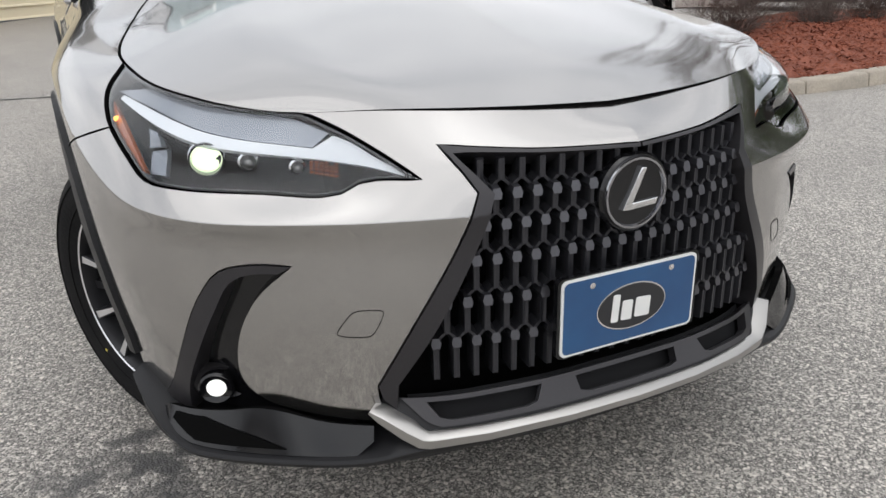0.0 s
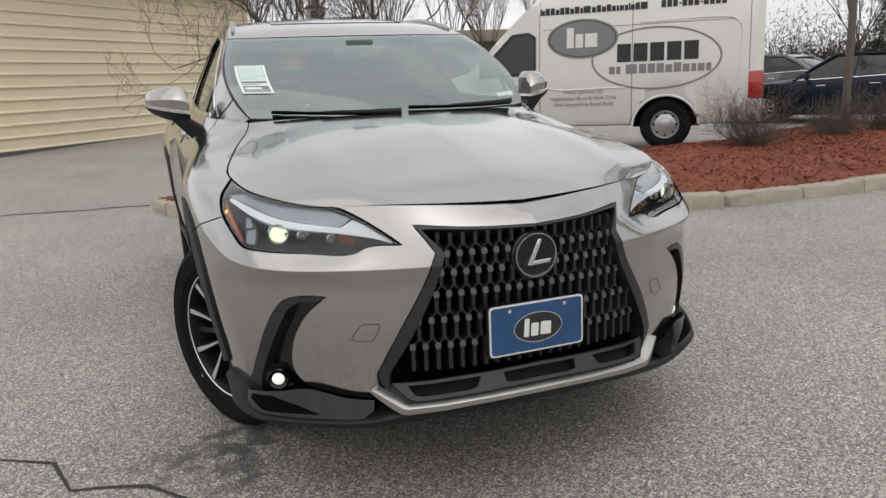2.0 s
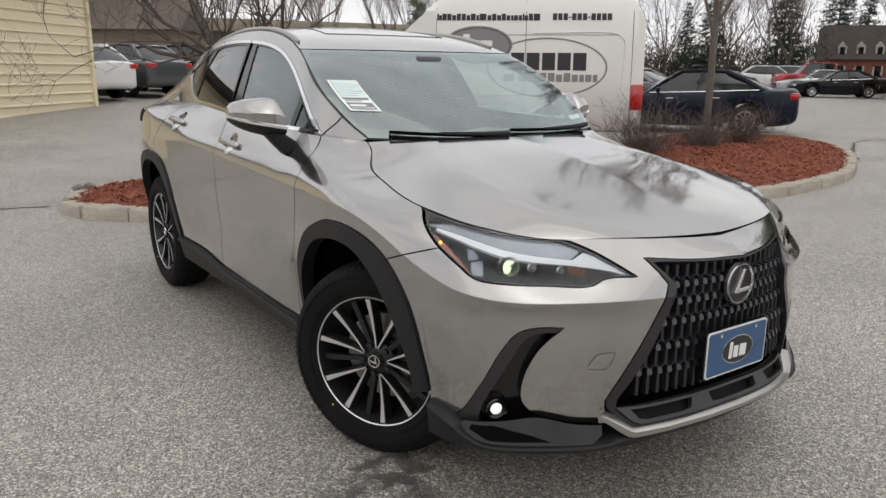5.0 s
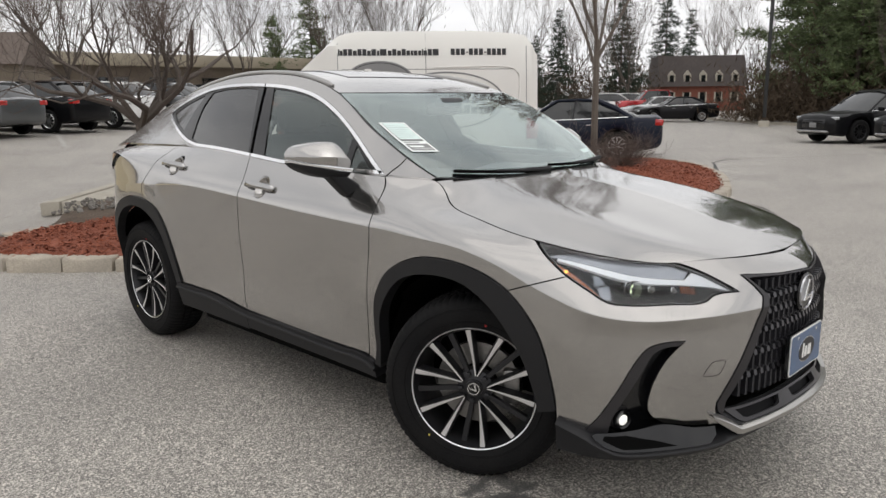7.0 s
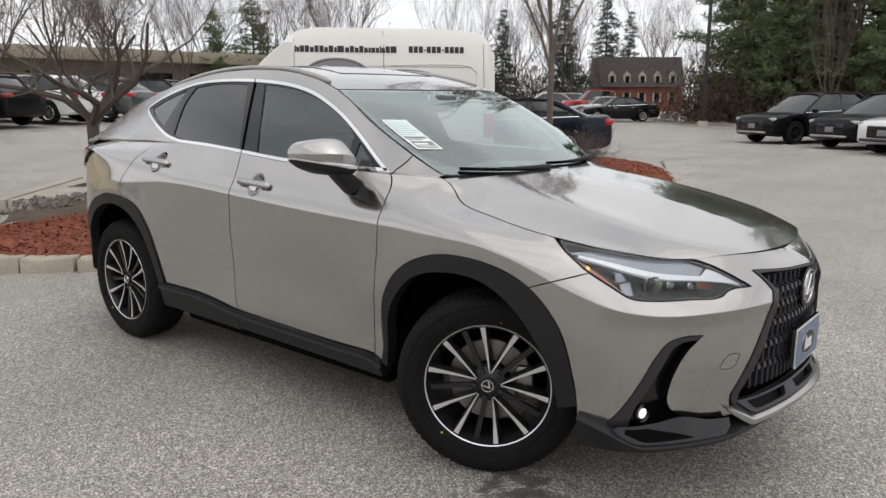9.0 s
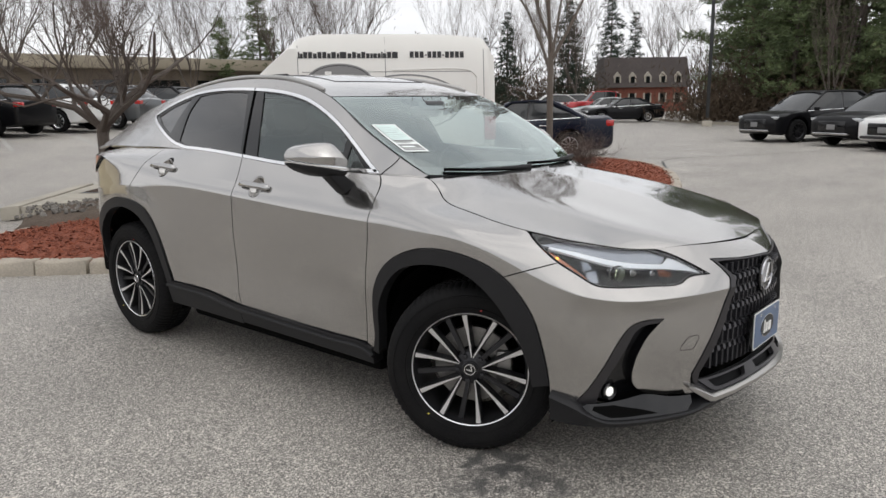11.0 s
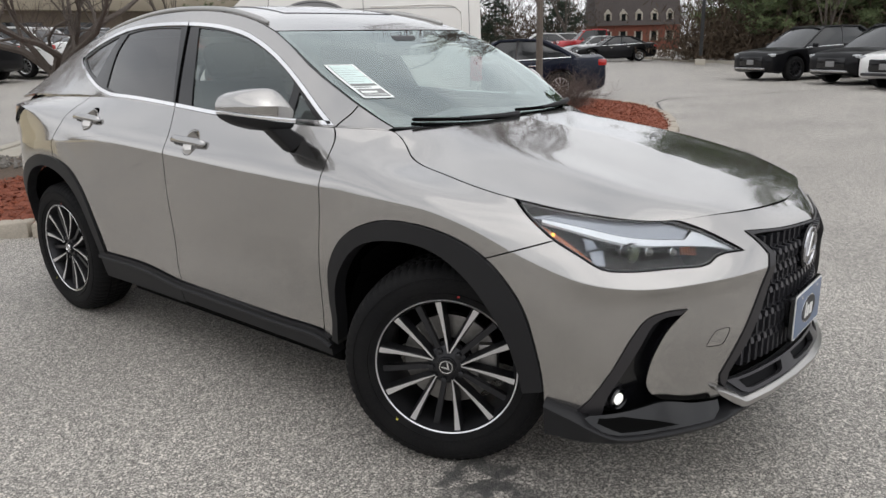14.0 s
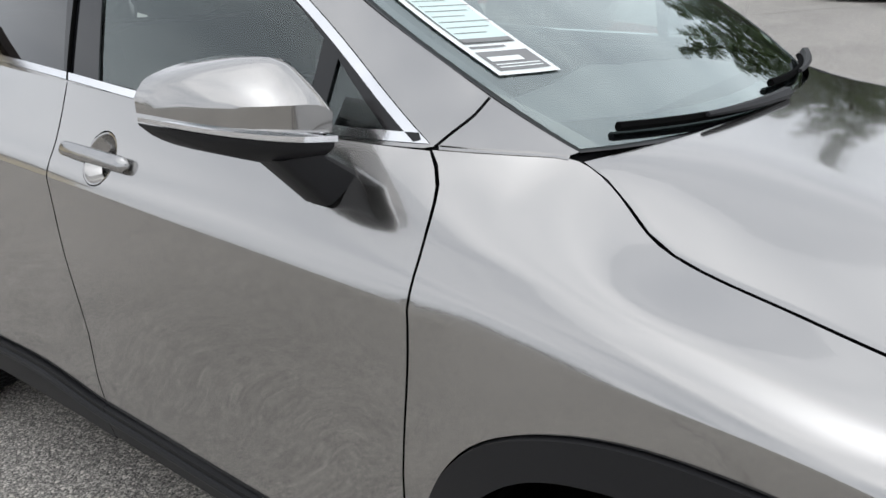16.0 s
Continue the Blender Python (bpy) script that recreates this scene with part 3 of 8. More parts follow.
# glasshouse outlines in (y, z)
DLO_TOP = [(0.56, 1.150), (0.74, 1.292), (0.865, 1.370), (1.0, 1.434), (1.165, 1.492), (1.323, 1.525), (1.482, 1.544), (1.672, 1.556), (1.9, 1.561), (2.10, 1.556), (2.25, 1.543)]
DLO_REAR = [(2.25, 1.543), (2.42, 1.510), (2.56, 1.478), (2.70, 1.436), (2.79, 1.402)]
DLO_BACK = [(2.79, 1.402), (2.74, 1.366), (2.62, 1.322), (2.45, 1.266), (2.34, 1.236), (2.20, 1.214)]
SCREEN_EDGE = [(0.355, 1.140), (0.40, 1.168), (0.48, 1.217), (0.57, 1.272), (0.73, 1.360), (0.88, 1.443), (1.01, 1.501)]
ROOF_EDGE = [(1.01, 1.501), (1.13, 1.538), (1.25, 1.565), (1.43, 1.592), (1.635, 1.606), (1.85, 1.606), (2.087, 1.592), (2.5, 1.530), (2.9, 1.452), (3.1, 1.40)]


def belt(y):
    return float(LEVEL_Z[6](y))


def inset_ring(pts, d):
    return [tuple(p) for p in shrink(pts, d)]


dlo_ring = outline(DLO_TOP, DLO_REAR, DLO_BACK, [DLO_BACK[-1], (1.9, belt(1.9) + 0.002), (1.575, belt(1.575) + 0.002), (1.25, belt(1.25) + 0.002), (0.9, belt(0.9) + 0.002), DLO_TOP[0]])
glass_ring = inset_ring(dlo_ring, 0.015)
side_shell_ring = outline([(0.55, 1.146), (0.45, 1.141), (0.37, 1.133)], [(0.37, 1.133), SCREEN_EDGE[0]], SCREEN_EDGE, ROOF_EDGE, [ROOF_EDGE[-1], (3.3, 1.30), (3.47, 1.175)], [(3.47, 1.175), (3.3, belt(3.3)), (2.9, belt(2.9)), (2.5, belt(2.5)), (2.2, belt(2.2) - 0.004)],
                          [(2.2, belt(2.2) - 0.004), (1.58, belt(1.58) - 0.004), (0.9, belt(0.9) - 0.004), (0.55, 1.142)])
front_glass_ring = outline([(0.80, 1.152), (0.795, 1.30)], [(0.795, 1.30), (0.865, 1.347), (1.0, 1.411), (1.165, 1.469), (1.323, 1.503), (1.47, 1.521), (1.575, 1.530)], [(1.575, 1.530), (1.51, 1.37), (1.452, 1.193)], [(1.452, 1.193), (1.2, 1.178), (0.80, 1.152)])
small_glass_ring = outline([(0.62, 1.150), (0.755, 1.270)], [(0.755, 1.270), (0.765, 1.153)], [(0.765, 1.153), (0.62, 1.150)])
rear_glass_ring = outline([(1.605, 1.203), (1.66, 1.37), (1.725, 1.532)], [(1.725, 1.532), (1.9, 1.538), (2.08, 1.534), (2.23, 1.518)], [(2.23, 1.518), (2.285, 1.43), (2.29, 1.256)], [(2.29, 1.256), (2.18, 1.234), (1.9, 1.216), (1.605, 1.203)])
quarter_glass_ring = outline([(2.315, 1.506), (2.42, 1.482), (2.56, 1.448), (2.715, 1.396)], [(2.715, 1.396), (2.60, 1.344), (2.50, 1.312), (2.445, 1.296)], [(2.445, 1.296), (2.39, 1.40), (2.315, 1.506)])

for sign in (-1, 1):
    side = "right" if sign < 0 else "left"
    fender = sheet("fender", fender_ring, body, [PAINT, BLACK_GAP], car, sign=sign, warp=to_level)
    door = sheet("front_door", front_door_ring, body, [PAINT, BLACK_GAP], car, sign=sign, warp=to_level, holes=[cup_hole[0]])
    rear_door = sheet("rear_door", rear_door_ring, body, [PAINT, BLACK_GAP], car, sign=sign, warp=to_level, holes=[cup_hole[1]])
    quarter = sheet("quarter_panel", quarter_ring, body, [PAINT, BLACK_GAP], car, sign=sign, warp=to_level)
    bumper = sheet("front_bumper", bumper_rings, body, [PAINT, BLACK_GAP], car, sign=sign, warp=to_level, res=0.02, gap=0.002)
    bm = bmesh.new()
    tube(bm, [skin_point(u, top(u), -0.002, sign)[0] for u in np.linspace(0.375, 0.548, 12)], 0.0055, 8)
    part("belt_filler", bm, PAINT, car)
    shell = sheet("side_frame", side_shell_ring, cabin, PAINT, car, sign=sign, gap=0.001, holes=[dlo_ring])
    surround = sheet("window_surround", dlo_ring, cabin, [CHROME, CHROME], car, "chrome strip round the side windows", sign=sign, gap=0.0, lift=0.003, depth=0.012, holes=[glass_ring], res=0.02)
    pillars = sheet("pillar_cover", glass_ring, cabin, [GLOSS_BLACK, GLOSS_BLACK], car, "gloss black window pillars", sign=sign, gap=0.0, lift=-0.003, depth=0.004, holes=[front_glass_ring, small_glass_ring, rear_glass_ring, quarter_glass_ring], res=0.02)
    for name, ring, mat, owner in (("window", front_glass_ring, GLASS_SIDE, door), ("quarter_light", small_glass_ring, GLASS_SIDE, door), ("window", rear_glass_ring, GLASS_DARK, rear_door), ("quarter_window", quarter_glass_ring, GLASS_DARK, car)):
        pane = sheet(name, ring, cabin, mat, owner, sign=sign, gap=-0.004, lift=-0.008, depth=0.0, res=0.03)
        pane.visible_shadow = False


# hood: a patch between its own edge curves
def edge_curve(u):
    u = np.atleast_1d(u)
    return np.stack(body(u, np.full(len(u), 6 * W)), 1)


front_c, seam_u = -1.5335, -0.90
hood_mid_z = curve((0.0, 0.905), (0.12, 0.948), (0.35, 1.005), (0.7, 1.085), (1.0, 1.138))


def hood(a, b):
    """a: 0 at the middle to 1 at the edge; b: 0 at the front edge to 1 at the cowl (Coons patch)."""
    a, b = np.atleast_1d(a), np.atleast_1d(b)
    b_ = b
    mid = np.stack([0 * b, -0.87 + 1.09 * b_, hood_mid_z(b_)], 1)
    rim = edge_curve(seam_u + (0.36 - seam_u) * b_)
    even = (1 - b_)[:, None] ** 2 * front_1 + 2 * (b_ * (1 - b_))[:, None] * RIM_BEND + b_[:, None] ** 2 * rim_end
    front = edge_curve(front_c + (seam_u - front_c) * a)
    cowl_s = a * rim_end[0]
    cowl = np.stack([cowl_s, 0.22 + (rim_end[1] - 0.22) * a**2.2, 1.138 + (rim_end[2] - 1.138) * a**3], 1)
    c00, c01, c10, c11 = front_0, np.array([0, 0.22, 1.138]), front_1, rim_end
    A, B = a[:, None], b_[:, None]
    p = (1 - A) * mid + A * even + np.minimum(A / 0.99, 1) ** 5 * (rim - even) + (1 - B) * front + B * cowl - ((1 - A) * (1 - B) * c00 + (1 - A) * B * c01 + A * (1 - B) * c10 + A * B * c11)
    p[:, 2] += 0.013 * np.sin(np.pi * np.clip(b, 0, 1)) * np.exp(-(((a - (0.70 - 0.10 * b)) / 0.15) ** 2)) + 0.014 * np.sin(np.pi * np.clip(b, 0, 1)) * (1 - a**2)
    return p[:, 0], p[:, 1], p[:, 2]


rim_end = edge_curve(0.36)[0]
front_0, front_1 = edge_curve(front_c)[0], edge_curve(seam_u)[0]
front_0[0] = 0.0
# one bend stands for the run of the hood's edge
RIM_BEND = 2 * edge_curve(seam_u + 0.5 * (0.36 - seam_u))[0] - 0.5 * (front_1 + rim_end)
hood_ring = [(-0.5, 0.004), (0, 0.004), (0.5, 0.004), (0.955, 0.004), (0.992, 0.035), (0.992, 0.25), (0.992, 0.5), (0.992, 0.75), (0.992, 0.997), (0.5, 0.997), (0, 0.997), (-0.5, 0.997), (-0.992, 0.997), (-0.992, 0.5), (-0.992, 0.035), (-0.955, 0.004)]


def hood_both(a, b):
    s, y, z = hood(np.abs(a) + 1e-7, b)
    return s * np.sign(a + 1e-12), y, z


sheet("hood", hood_ring, hood_both, [PAINT, BLACK_GAP], car, "silver hood with two faint ridges", sign=1, res=0.035, gap=0.0, depth=0.02)

# windscreen and roof
screen_side_y = curve((0.0, 0.355), (0.25, 0.525), (0.5, 0.70), (0.75, 0.855), (1.0, 1.01))
screen_side_z = curve((0.0, 1.140), (0.25, 1.246), (0.5, 1.345), (0.75, 1.430), (1.0, 1.501))


def screen(a, b):
    """a: -1 to 1 across; b: 0 at the cowl to 1 at the roof."""
    a, b = np.atleast_1d(a), np.atleast_1d(b)
    y, z = screen_side_y(b), screen_side_z(b)
    s = cabin(y, z)[0] - 0.004
    bow = 1 - np.abs(a) ** 2.3
    return a * s, y - bow * (0.13 - 0.065 * b), z + bow * (-0.018 + 0.018 * b)


def roof(a, b):
    a, b = np.atleast_1d(a), np.atleast_1d(b)
    y = 1.01 + (3.25 - 1.01) * b
    z = np.interp(y, [p[0] for p in ROOF_FINE], [p[1] for p in ROOF_FINE])
    s = cabin(y, z)[0] - 0.006
    bow = 1 - np.abs(a) ** 2.2
    return a * s, y - bow * 0.065 * (1 - b), z + bow * (0.0 + 0.03 * np.clip(b * 4, 0, 1))


ROOF_FINE = flow(ROOF_EDGE + [(3.3, 1.31)])
square = [(x, y) for x, y in ((-1, 0), (-0.5, 0), (0, 0), (0.5, 0), (1, 0), (1, 0.5), (1, 1), (0.5, 1), (0, 1), (-0.5, 1), (-1, 1), (-1, 0.5))]
pane = sheet("windscreen", square, screen, GLASS_FRONT, car, "clear windscreen reflecting a grey sky", sign=1, res=0.06, gap=0.012, depth=0.0)
pane.visible_shadow = False
band = outline([(-1, 0), (1, 0)], [(1, 0), (1, 1)], [(1, 1), (-1, 1)], [(-1, 1), (-1, 0)])
inner = outline([(-0.955, 0.10), (-0.5, 0.085), (0, 0.08), (0.5, 0.085), (0.955, 0.10)], [(0.955, 0.10), (0.952, 0.96)], [(0.952, 0.96), (-0.952, 0.96)], [(-0.952, 0.96), (-0.955, 0.10)])
sheet("windscreen_border", band, screen, [GLOSS_BLACK, GLOSS_BLACK], car, "black windscreen border", sign=1, res=0.05, gap=0.0, lift=-0.003, depth=0.004, holes=[inner])
sheet("roof", square, roof, [PAINT, BLACK_GAP], car, sign=1, res=0.04, gap=0.002, depth=0.02)
sun_ring = outline([(-0.62, 0.13), (-0.3, 0.122), (0, 0.12), (0.3, 0.122), (0.62, 0.13)], [(0.62, 0.13), (0.62, 0.48)], [(0.62, 0.48), (-0.62, 0.48)], [(-0.62, 0.48), (-0.62, 0.13)])
bm = bmesh.new()
tube(bm, [(float(x[0]), float(y[0]), float(z[0]) + 0.001) for x, y, z in (roof(p, q) for p, q in sun_ring + sun_ring[:1])], 0.0018, 5)
part("sunroof_seam", bm, GREY_TRIM, car)


# ---- the silver car: cladding, lamps, grille ----
ARCH_OUT_F = [(-0.455, 0.405), (-0.445, 0.49), (-0.40, 0.663), (-0.34, 0.75), (-0.27, 0.812), (-0.18, 0.855), (-0.017, 0.884), (0.174, 0.868), (0.348, 0.787), (0.44, 0.66), (0.468, 0.52), (0.475, 0.42), (0.50, 0.345)]
ARCH_IN_F = [(0.462, 0.335), (0.44, 0.44), (0.408, 0.60), (0.28, 0.758), (0.11, 0.812), (-0.076, 0.806), (-0.22, 0.724), (-0.33, 0.582), (-0.372, 0.46), (-0.385, 0.385)]
ARCH_OUT_R = [(2.198, 0.40), (2.22, 0.56), (2.274, 0.714), (2.383, 0.841), (2.50, 0.89), (2.688, 0.905), (2.888, 0.855), (3.04, 0.745), (3.15, 0.58), (3.17, 0.40)]
ARCH_IN_R = [(3.11, 0.38), (3.08, 0.56), (2.98, 0.70), (2.82, 0.812), (2.63, 0.846), (2.46, 0.80), (2.335, 0.689), (2.275, 0.54), (2.255, 0.40)]
for sign in (-1, 1):
    sheet("arch_cladding", outline(ARCH_OUT_F, [ARCH_OUT_F[-1], ARCH_IN_F[0]], ARCH_IN_F, [ARCH_IN_F[-1], ARCH_OUT_F[0]]), body, CLADDING, car, "dark grey plastic wheel arch trim", sign=sign, warp=to_level, res=0.02, gap=0.001, lift=0.009, depth=0.05)
    sheet("arch_cladding", outline(ARCH_OUT_R, [ARCH_OUT_R[-1], ARCH_IN_R[0]], ARCH_IN_R, [ARCH_IN_R[-1], ARCH_OUT_R[0]]), body, CLADDING, car, "dark grey plastic wheel arch trim", sign=sign, warp=to_level, res=0.02, gap=0.001, lift=0.009, depth=0.05)
    for a, b in ((0.505, 1.54), (1.54, 2.25)):
        up = [(a, 0.345 if a < 1 else 0.382), (a + 0.06, 0.368 if a < 1 else 0.386), (a + 0.3, 0.368 if a < 1 else 0.414), (b, 0.382 if a < 1 else 0.428)]
        sheet("sill_cladding", outline(up, [up[-1], (b, 0.285)], [(b, 0.285), (a, 0.275)], [(a, 0.275), up[0]]), body, CLADDING, car, "dark grey plastic sill trim", sign=sign, warp=to_level, res=0.03, gap=0.002, lift=0.012, depth=0.06)
        bm = bmesh.new()
        run = [skin_point(u, z - 0.028, 0.012, sign)[0] for u, z in flow(up, 0.06)]
        tube(bm, run, 0.011, 8)
        part("sill_ridge", bm, CLADDING, car)
    # wheel wells
    for yc, r in ((0.0, 0.455), (2.69, 0.465)):
        verts, faces = [], []
        n = 28
        for i in range(n + 1):
            a = radians(-18 + 216 * i / n)
            y, z = yc + r * math.cos(a), 0.372 + r * math.sin(a)
            verts += [(sign * 0.50, y, z), (sign * (0.80 if z < 0.65 else 0.84), y, z), (sign * 0.50, yc, 0.372)]
            if i:
                k = 3 * i
                faces += [(k - 3, k - 2, k + 1, k), (k - 3, k, k + 2)]
        link("wheel_well", mesh_of("wheel_well", verts, faces, BLACK_GAP, smooth=False), car)

bm = bmesh.new()
box(bm, 0, 1.35, 0.40, 0.98, 4.3, 0.30, 0.02)
box(bm, 0, 1.36, 0.355, 1.52, 1.62, 0.31, 0.02)
box(bm, 0, -0.52, 0.385, 0.96, 0.34, 0.22, 0.02)
box(bm, 0, 3.32, 0.42, 1.40, 0.30, 0.26, 0.02)
part("underbody", bm, BLACK_GAP, car)
bm = bmesh.new()
box(bm, 0, 1.38, 0.62, 1.46, 1.60, 0.62, 0.02)
box(bm, 0, -0.30, 0.72, 1.0, 0.9, 0.25, 0.02)
box(bm, 0, 3.2, 0.75, 1.1, 0.5, 0.7, 0.02)
part("inner_shell", bm, BLACK_GAP, car)

# lower bumper: black lip swept round the nose, silver strip above it
lip_out = curve((-1.54, 0.010), (-1.25, 0.014), (-1.10, 0.022), (-1.03, 0.034), (-0.95, 0.040), (-0.88, 0.040), (-0.72, 0.042), (-0.62, 0.030), (-0.46, 0.004))
lip_top = curve((-1.54, 0.346), (-1.25, 0.332), (-1.10, 0.316), (-1.03, 0.306), (-0.85, 0.299), (-0.68, 0.300), (-0.62, 0.318), (-0.56, 0.345), (-0.46, 0.372))
lip_low = curve((-1.54, 0.298), (-1.25, 0.290), (-1.1, 0.272), (-0.9, 0.258), (-0.6, 0.258), (-0.46, 0.262))
frames = []
us = np.concatenate([np.linspace(-0.462, -1.5335, 50), np.linspace(-1.5335, -0.462, 50)[1:]])
for k, u in enumerate(us):
    sg = -1 if k < 50 else 1
    e = 0.004
    ts, ty = float(plan_s(u + e) - plan_s(u - e)), float(plan_y(u + e) - plan_y(u - e))
    n = math.hypot(ts, ty)
    o = (sg * float(plan_s(u)), float(plan_y(u)), 0)
    frames.append((o, Vector((sg * ty / n, -ts / n, 0)), Vector((0, 0, 1))))
bm = bmesh.new()
rings = []
for (o, ax, bx), u in zip(frames, us):
    w_, t_, l_ = float(lip_out(u)), float(lip_top(u)), float(lip_low(u))
    prof = [(-0.12, l_ - 0.01), (w_ * 0.5 - 0.028, l_), (w_ * 0.6 - 0.012, l_ + 0.008), (w_ - 0.004, t_ - 0.016), (w_, t_ - 0.007), (w_ - 0.004, t_ - 0.001), (-0.02, t_ + 0.012), (-0.12, t_ + 0.012)]
    rings.append([bm.verts.new(Vector(o) + ax * a + bx * b) for a, b in prof])
for a, b in zip(rings, rings[1:]):
    for k in range(8):
        bm.faces.new((a[k], a[(k + 1) % 8], b[(k + 1) % 8], b[k]))
part("bumper_lip", bm, CLADDING, car, "dark grey plastic lower lip", smooth=40)

STRIP = [(0.490, -0.855, 0.386, 0.0025), (0.475, -0.868, 0.373, 0.009), (0.440, -0.899, 0.346, 0.0125), (0.416, -0.914, 0.330, 0.0125), (0.402, -0.920, 0.3275, 0.012), (0.385, -0.927, 0.329, 0.0115), (0.30, -0.957, 0.336, 0.0105), (0.15, -0.993, 0.350, 0.009), (0.0, -1.006, 0.356, 0.0085)]
run = [(-s, y, z, h) for s, y, z, h in STRIP] + STRIP[-2::-1]
bm = bmesh.new()
rings = []
for s, y, z, h in run:
    i = run.index((s, y, z, h))
    t = (Vector(run[min(i + 1, len(run) - 1)][:3]) - Vector(run[max(i - 1, 0)][:3])).normalized()
    out = t.cross(Vector((0, -0.25, 1)).normalized()).normalized()
    up = out.cross(t).normalized()
    rings.append([bm.verts.new(Vector((s, y, z)) + out * a + up * b) for a, b in ((-0.03, -h), (0.001, -h), (0.005, -h * 0.75), (0.003, h * 0.8), (0.0, h), (-0.03, h))])
for a, b in zip(rings, rings[1:]):
    for k in range(6):
        bm.faces.new((a[k], a[(k + 1) % 6], b[(k + 1) % 6], b[k]))
bm.faces.new(rings[0])
bm.faces.new(rings[-1][::-1])
bmesh.ops.recalc_face_normals(bm, faces=bm.faces)
part("silver_strip", bm, SATIN_SILVER, car, "satin silver strip under the grille", smooth=40)

# grille: frame, backing, bars
OPEN_TIP, OPEN_KINK, OPEN_LOW = (along(0.335), 0.847), (along(0.272), 0.784), (along(0.440), 0.432)
open_side = [OPEN_TIP, (along(0.300), 0.815), OPEN_KINK], [OPEN_KINK, (along(0.300), 0.70), (along(0.372), 0.55), OPEN_LOW]
mid_u = -1.5335
frame_half = outline([(mid_u, 0.8465), (-1.35, 0.849), (-1.24, 0.856), GRILLE_TIP], [GRILLE_TIP, (along(0.325), 0.822), GRILLE_KINK], [GRILLE_KINK, (along(0.335), 0.70), (along(0.415), 0.55), GRILLE_LOW],
                     [GRILLE_LOW, (along(0.468), 0.40), (along(0.445), 0.378)], [(along(0.445), 0.378), OPEN_LOW], [p for p in open_side[1][::-1]], [p for p in open_side[0][::-1]], [OPEN_TIP, (-1.24, 0.846), (-1.35, 0.841), (mid_u, 0.838)], [(mid_u, 0.838), (mid_u, 0.8465)])
for sign in (-1, 1):
    sheet("grille_frame", frame_half, body, SATIN, car, "satin gunmetal grille surround", sign=sign, warp=to_level, res=0.015, gap=0.0015, lift=0.004, depth=0.05)
    back_half = outline([(mid_u, 0.85), (-1.25, 0.855), (along(0.35), 0.855)], [(along(0.35), 0.855), (along(0.29), 0.784), (along(0.40), 0.55), (along(0.46), 0.40)], [(along(0.46), 0.40), (mid_u, 0.40)], [(mid_u, 0.40), (mid_u, 0.85)])
    sheet("grille_backing", back_half, body, BLACK_GAP, car, sign=sign, warp=to_level, res=0.04, gap=0.0, lift=-0.075, depth=0.0)


def grille_edge(z):
    """Half width of the grille's opening at a height."""
    return float(np.interp(z, [0.42, 0.432, 0.55, 0.70, 0.784, 0.815, 0.848], [0.44, 0.440, 0.372, 0.300, 0.272, 0.300, 0.335]))


grille = thing("grille", "", "")
grille.parent = car
ROWS_Z = [0.838, 0.786, 0.730, 0.668, 0.592, 0.512, 0.418]
PITCH = 0.0345


def bar_mesh(h, foot, facet):
    """A grille bar hanging from its own facet, forking at the foot to the two bars below."""
    bm = bmesh.new()
    prism(bm, [(-0.0052, -0.013), (-0.0006, -0.0115), (0.0006, -0.0115), (0.0052, -0.013), (0.0066, -0.004), (0.0078, 0.032), (-0.0078, 0.032), (-0.0066, -0.004)], -h + 0.014)
    if facet:
        # a hexagonal facet, its face tipped up to the sky
        face = [(-0.0060, 0.006), (0.0060, 0.006), (0.0092, -0.004), (0.0068, -0.0125), (-0.0068, -0.0125), (-0.0092, -0.004)]
        near = [bm.verts.new((x, -0.0165 - 0.25 * (0.006 - z), z)) for x, z in face]
        far = [bm.verts.new((x * 1.25, 0.020, z * 1.15)) for x, z in face]
        bm.faces.new(near).material_index = 1
        for i in range(6):
            bm.faces.new((near[i], near[(i + 1) % 6], far[(i + 1) % 6], far[i]))
    if foot:
        for sg in (-1, 1):
            m = Matrix.Translation((0, 0.004, -h + 0.019)) @ pose(0, 0, 0, 0, -sg * 46, 0)
            prism(bm, [(-0.0025, -0.014), (0.0025, -0.014), (0.005, 0.02), (-0.005, 0.02)], -0.020, m)
    me = bpy.data.meshes.new("grille_bar")
    bmesh.ops.recalc_face_normals(bm, faces=bm.faces)
    bm.to_mesh(me)
    bm.free()
    me.materials.append(GRILLE_BAR)
    me.materials.append(GRILLE_FACET)
    return me


GRILLE_BAR = material("dark_grille_plastic", (0.045, 0.045, 0.051), 0.3, 0.5, grain=0.2, scale=300, stain=0.1)
GRILLE_FACET = material("gunmetal_facet", (0.10, 0.099, 0.108), 0.28, 0.7, grain=0.15, scale=300, stain=0.1)
for r in range(6):
    zt, zb = ROWS_Z[r], ROWS_Z[r + 1]
    me = bar_mesh(zt - zb, r < 5, r > 0)
    for j in range(-14, 15):
        x = (j + 0.5 * (r % 2)) * PITCH
        if abs(x) > min(grille_edge(zt), grille_edge((zt + zb) / 2)) - 0.004:
            continue
        p, n = skin_point(along(abs(x)) if abs(x) > 1e-3 else mid_u, (zt + zb) / 2, -0.034, -1 if x < 0 else 1)
        b = link("grille_bar", me, grille)
        b.matrix_basis = Matrix.Translation((x, p.y, zt)) @ pose(0, 0, 0, 0, 0, math.degrees(math.atan2(n.x, -n.y)))

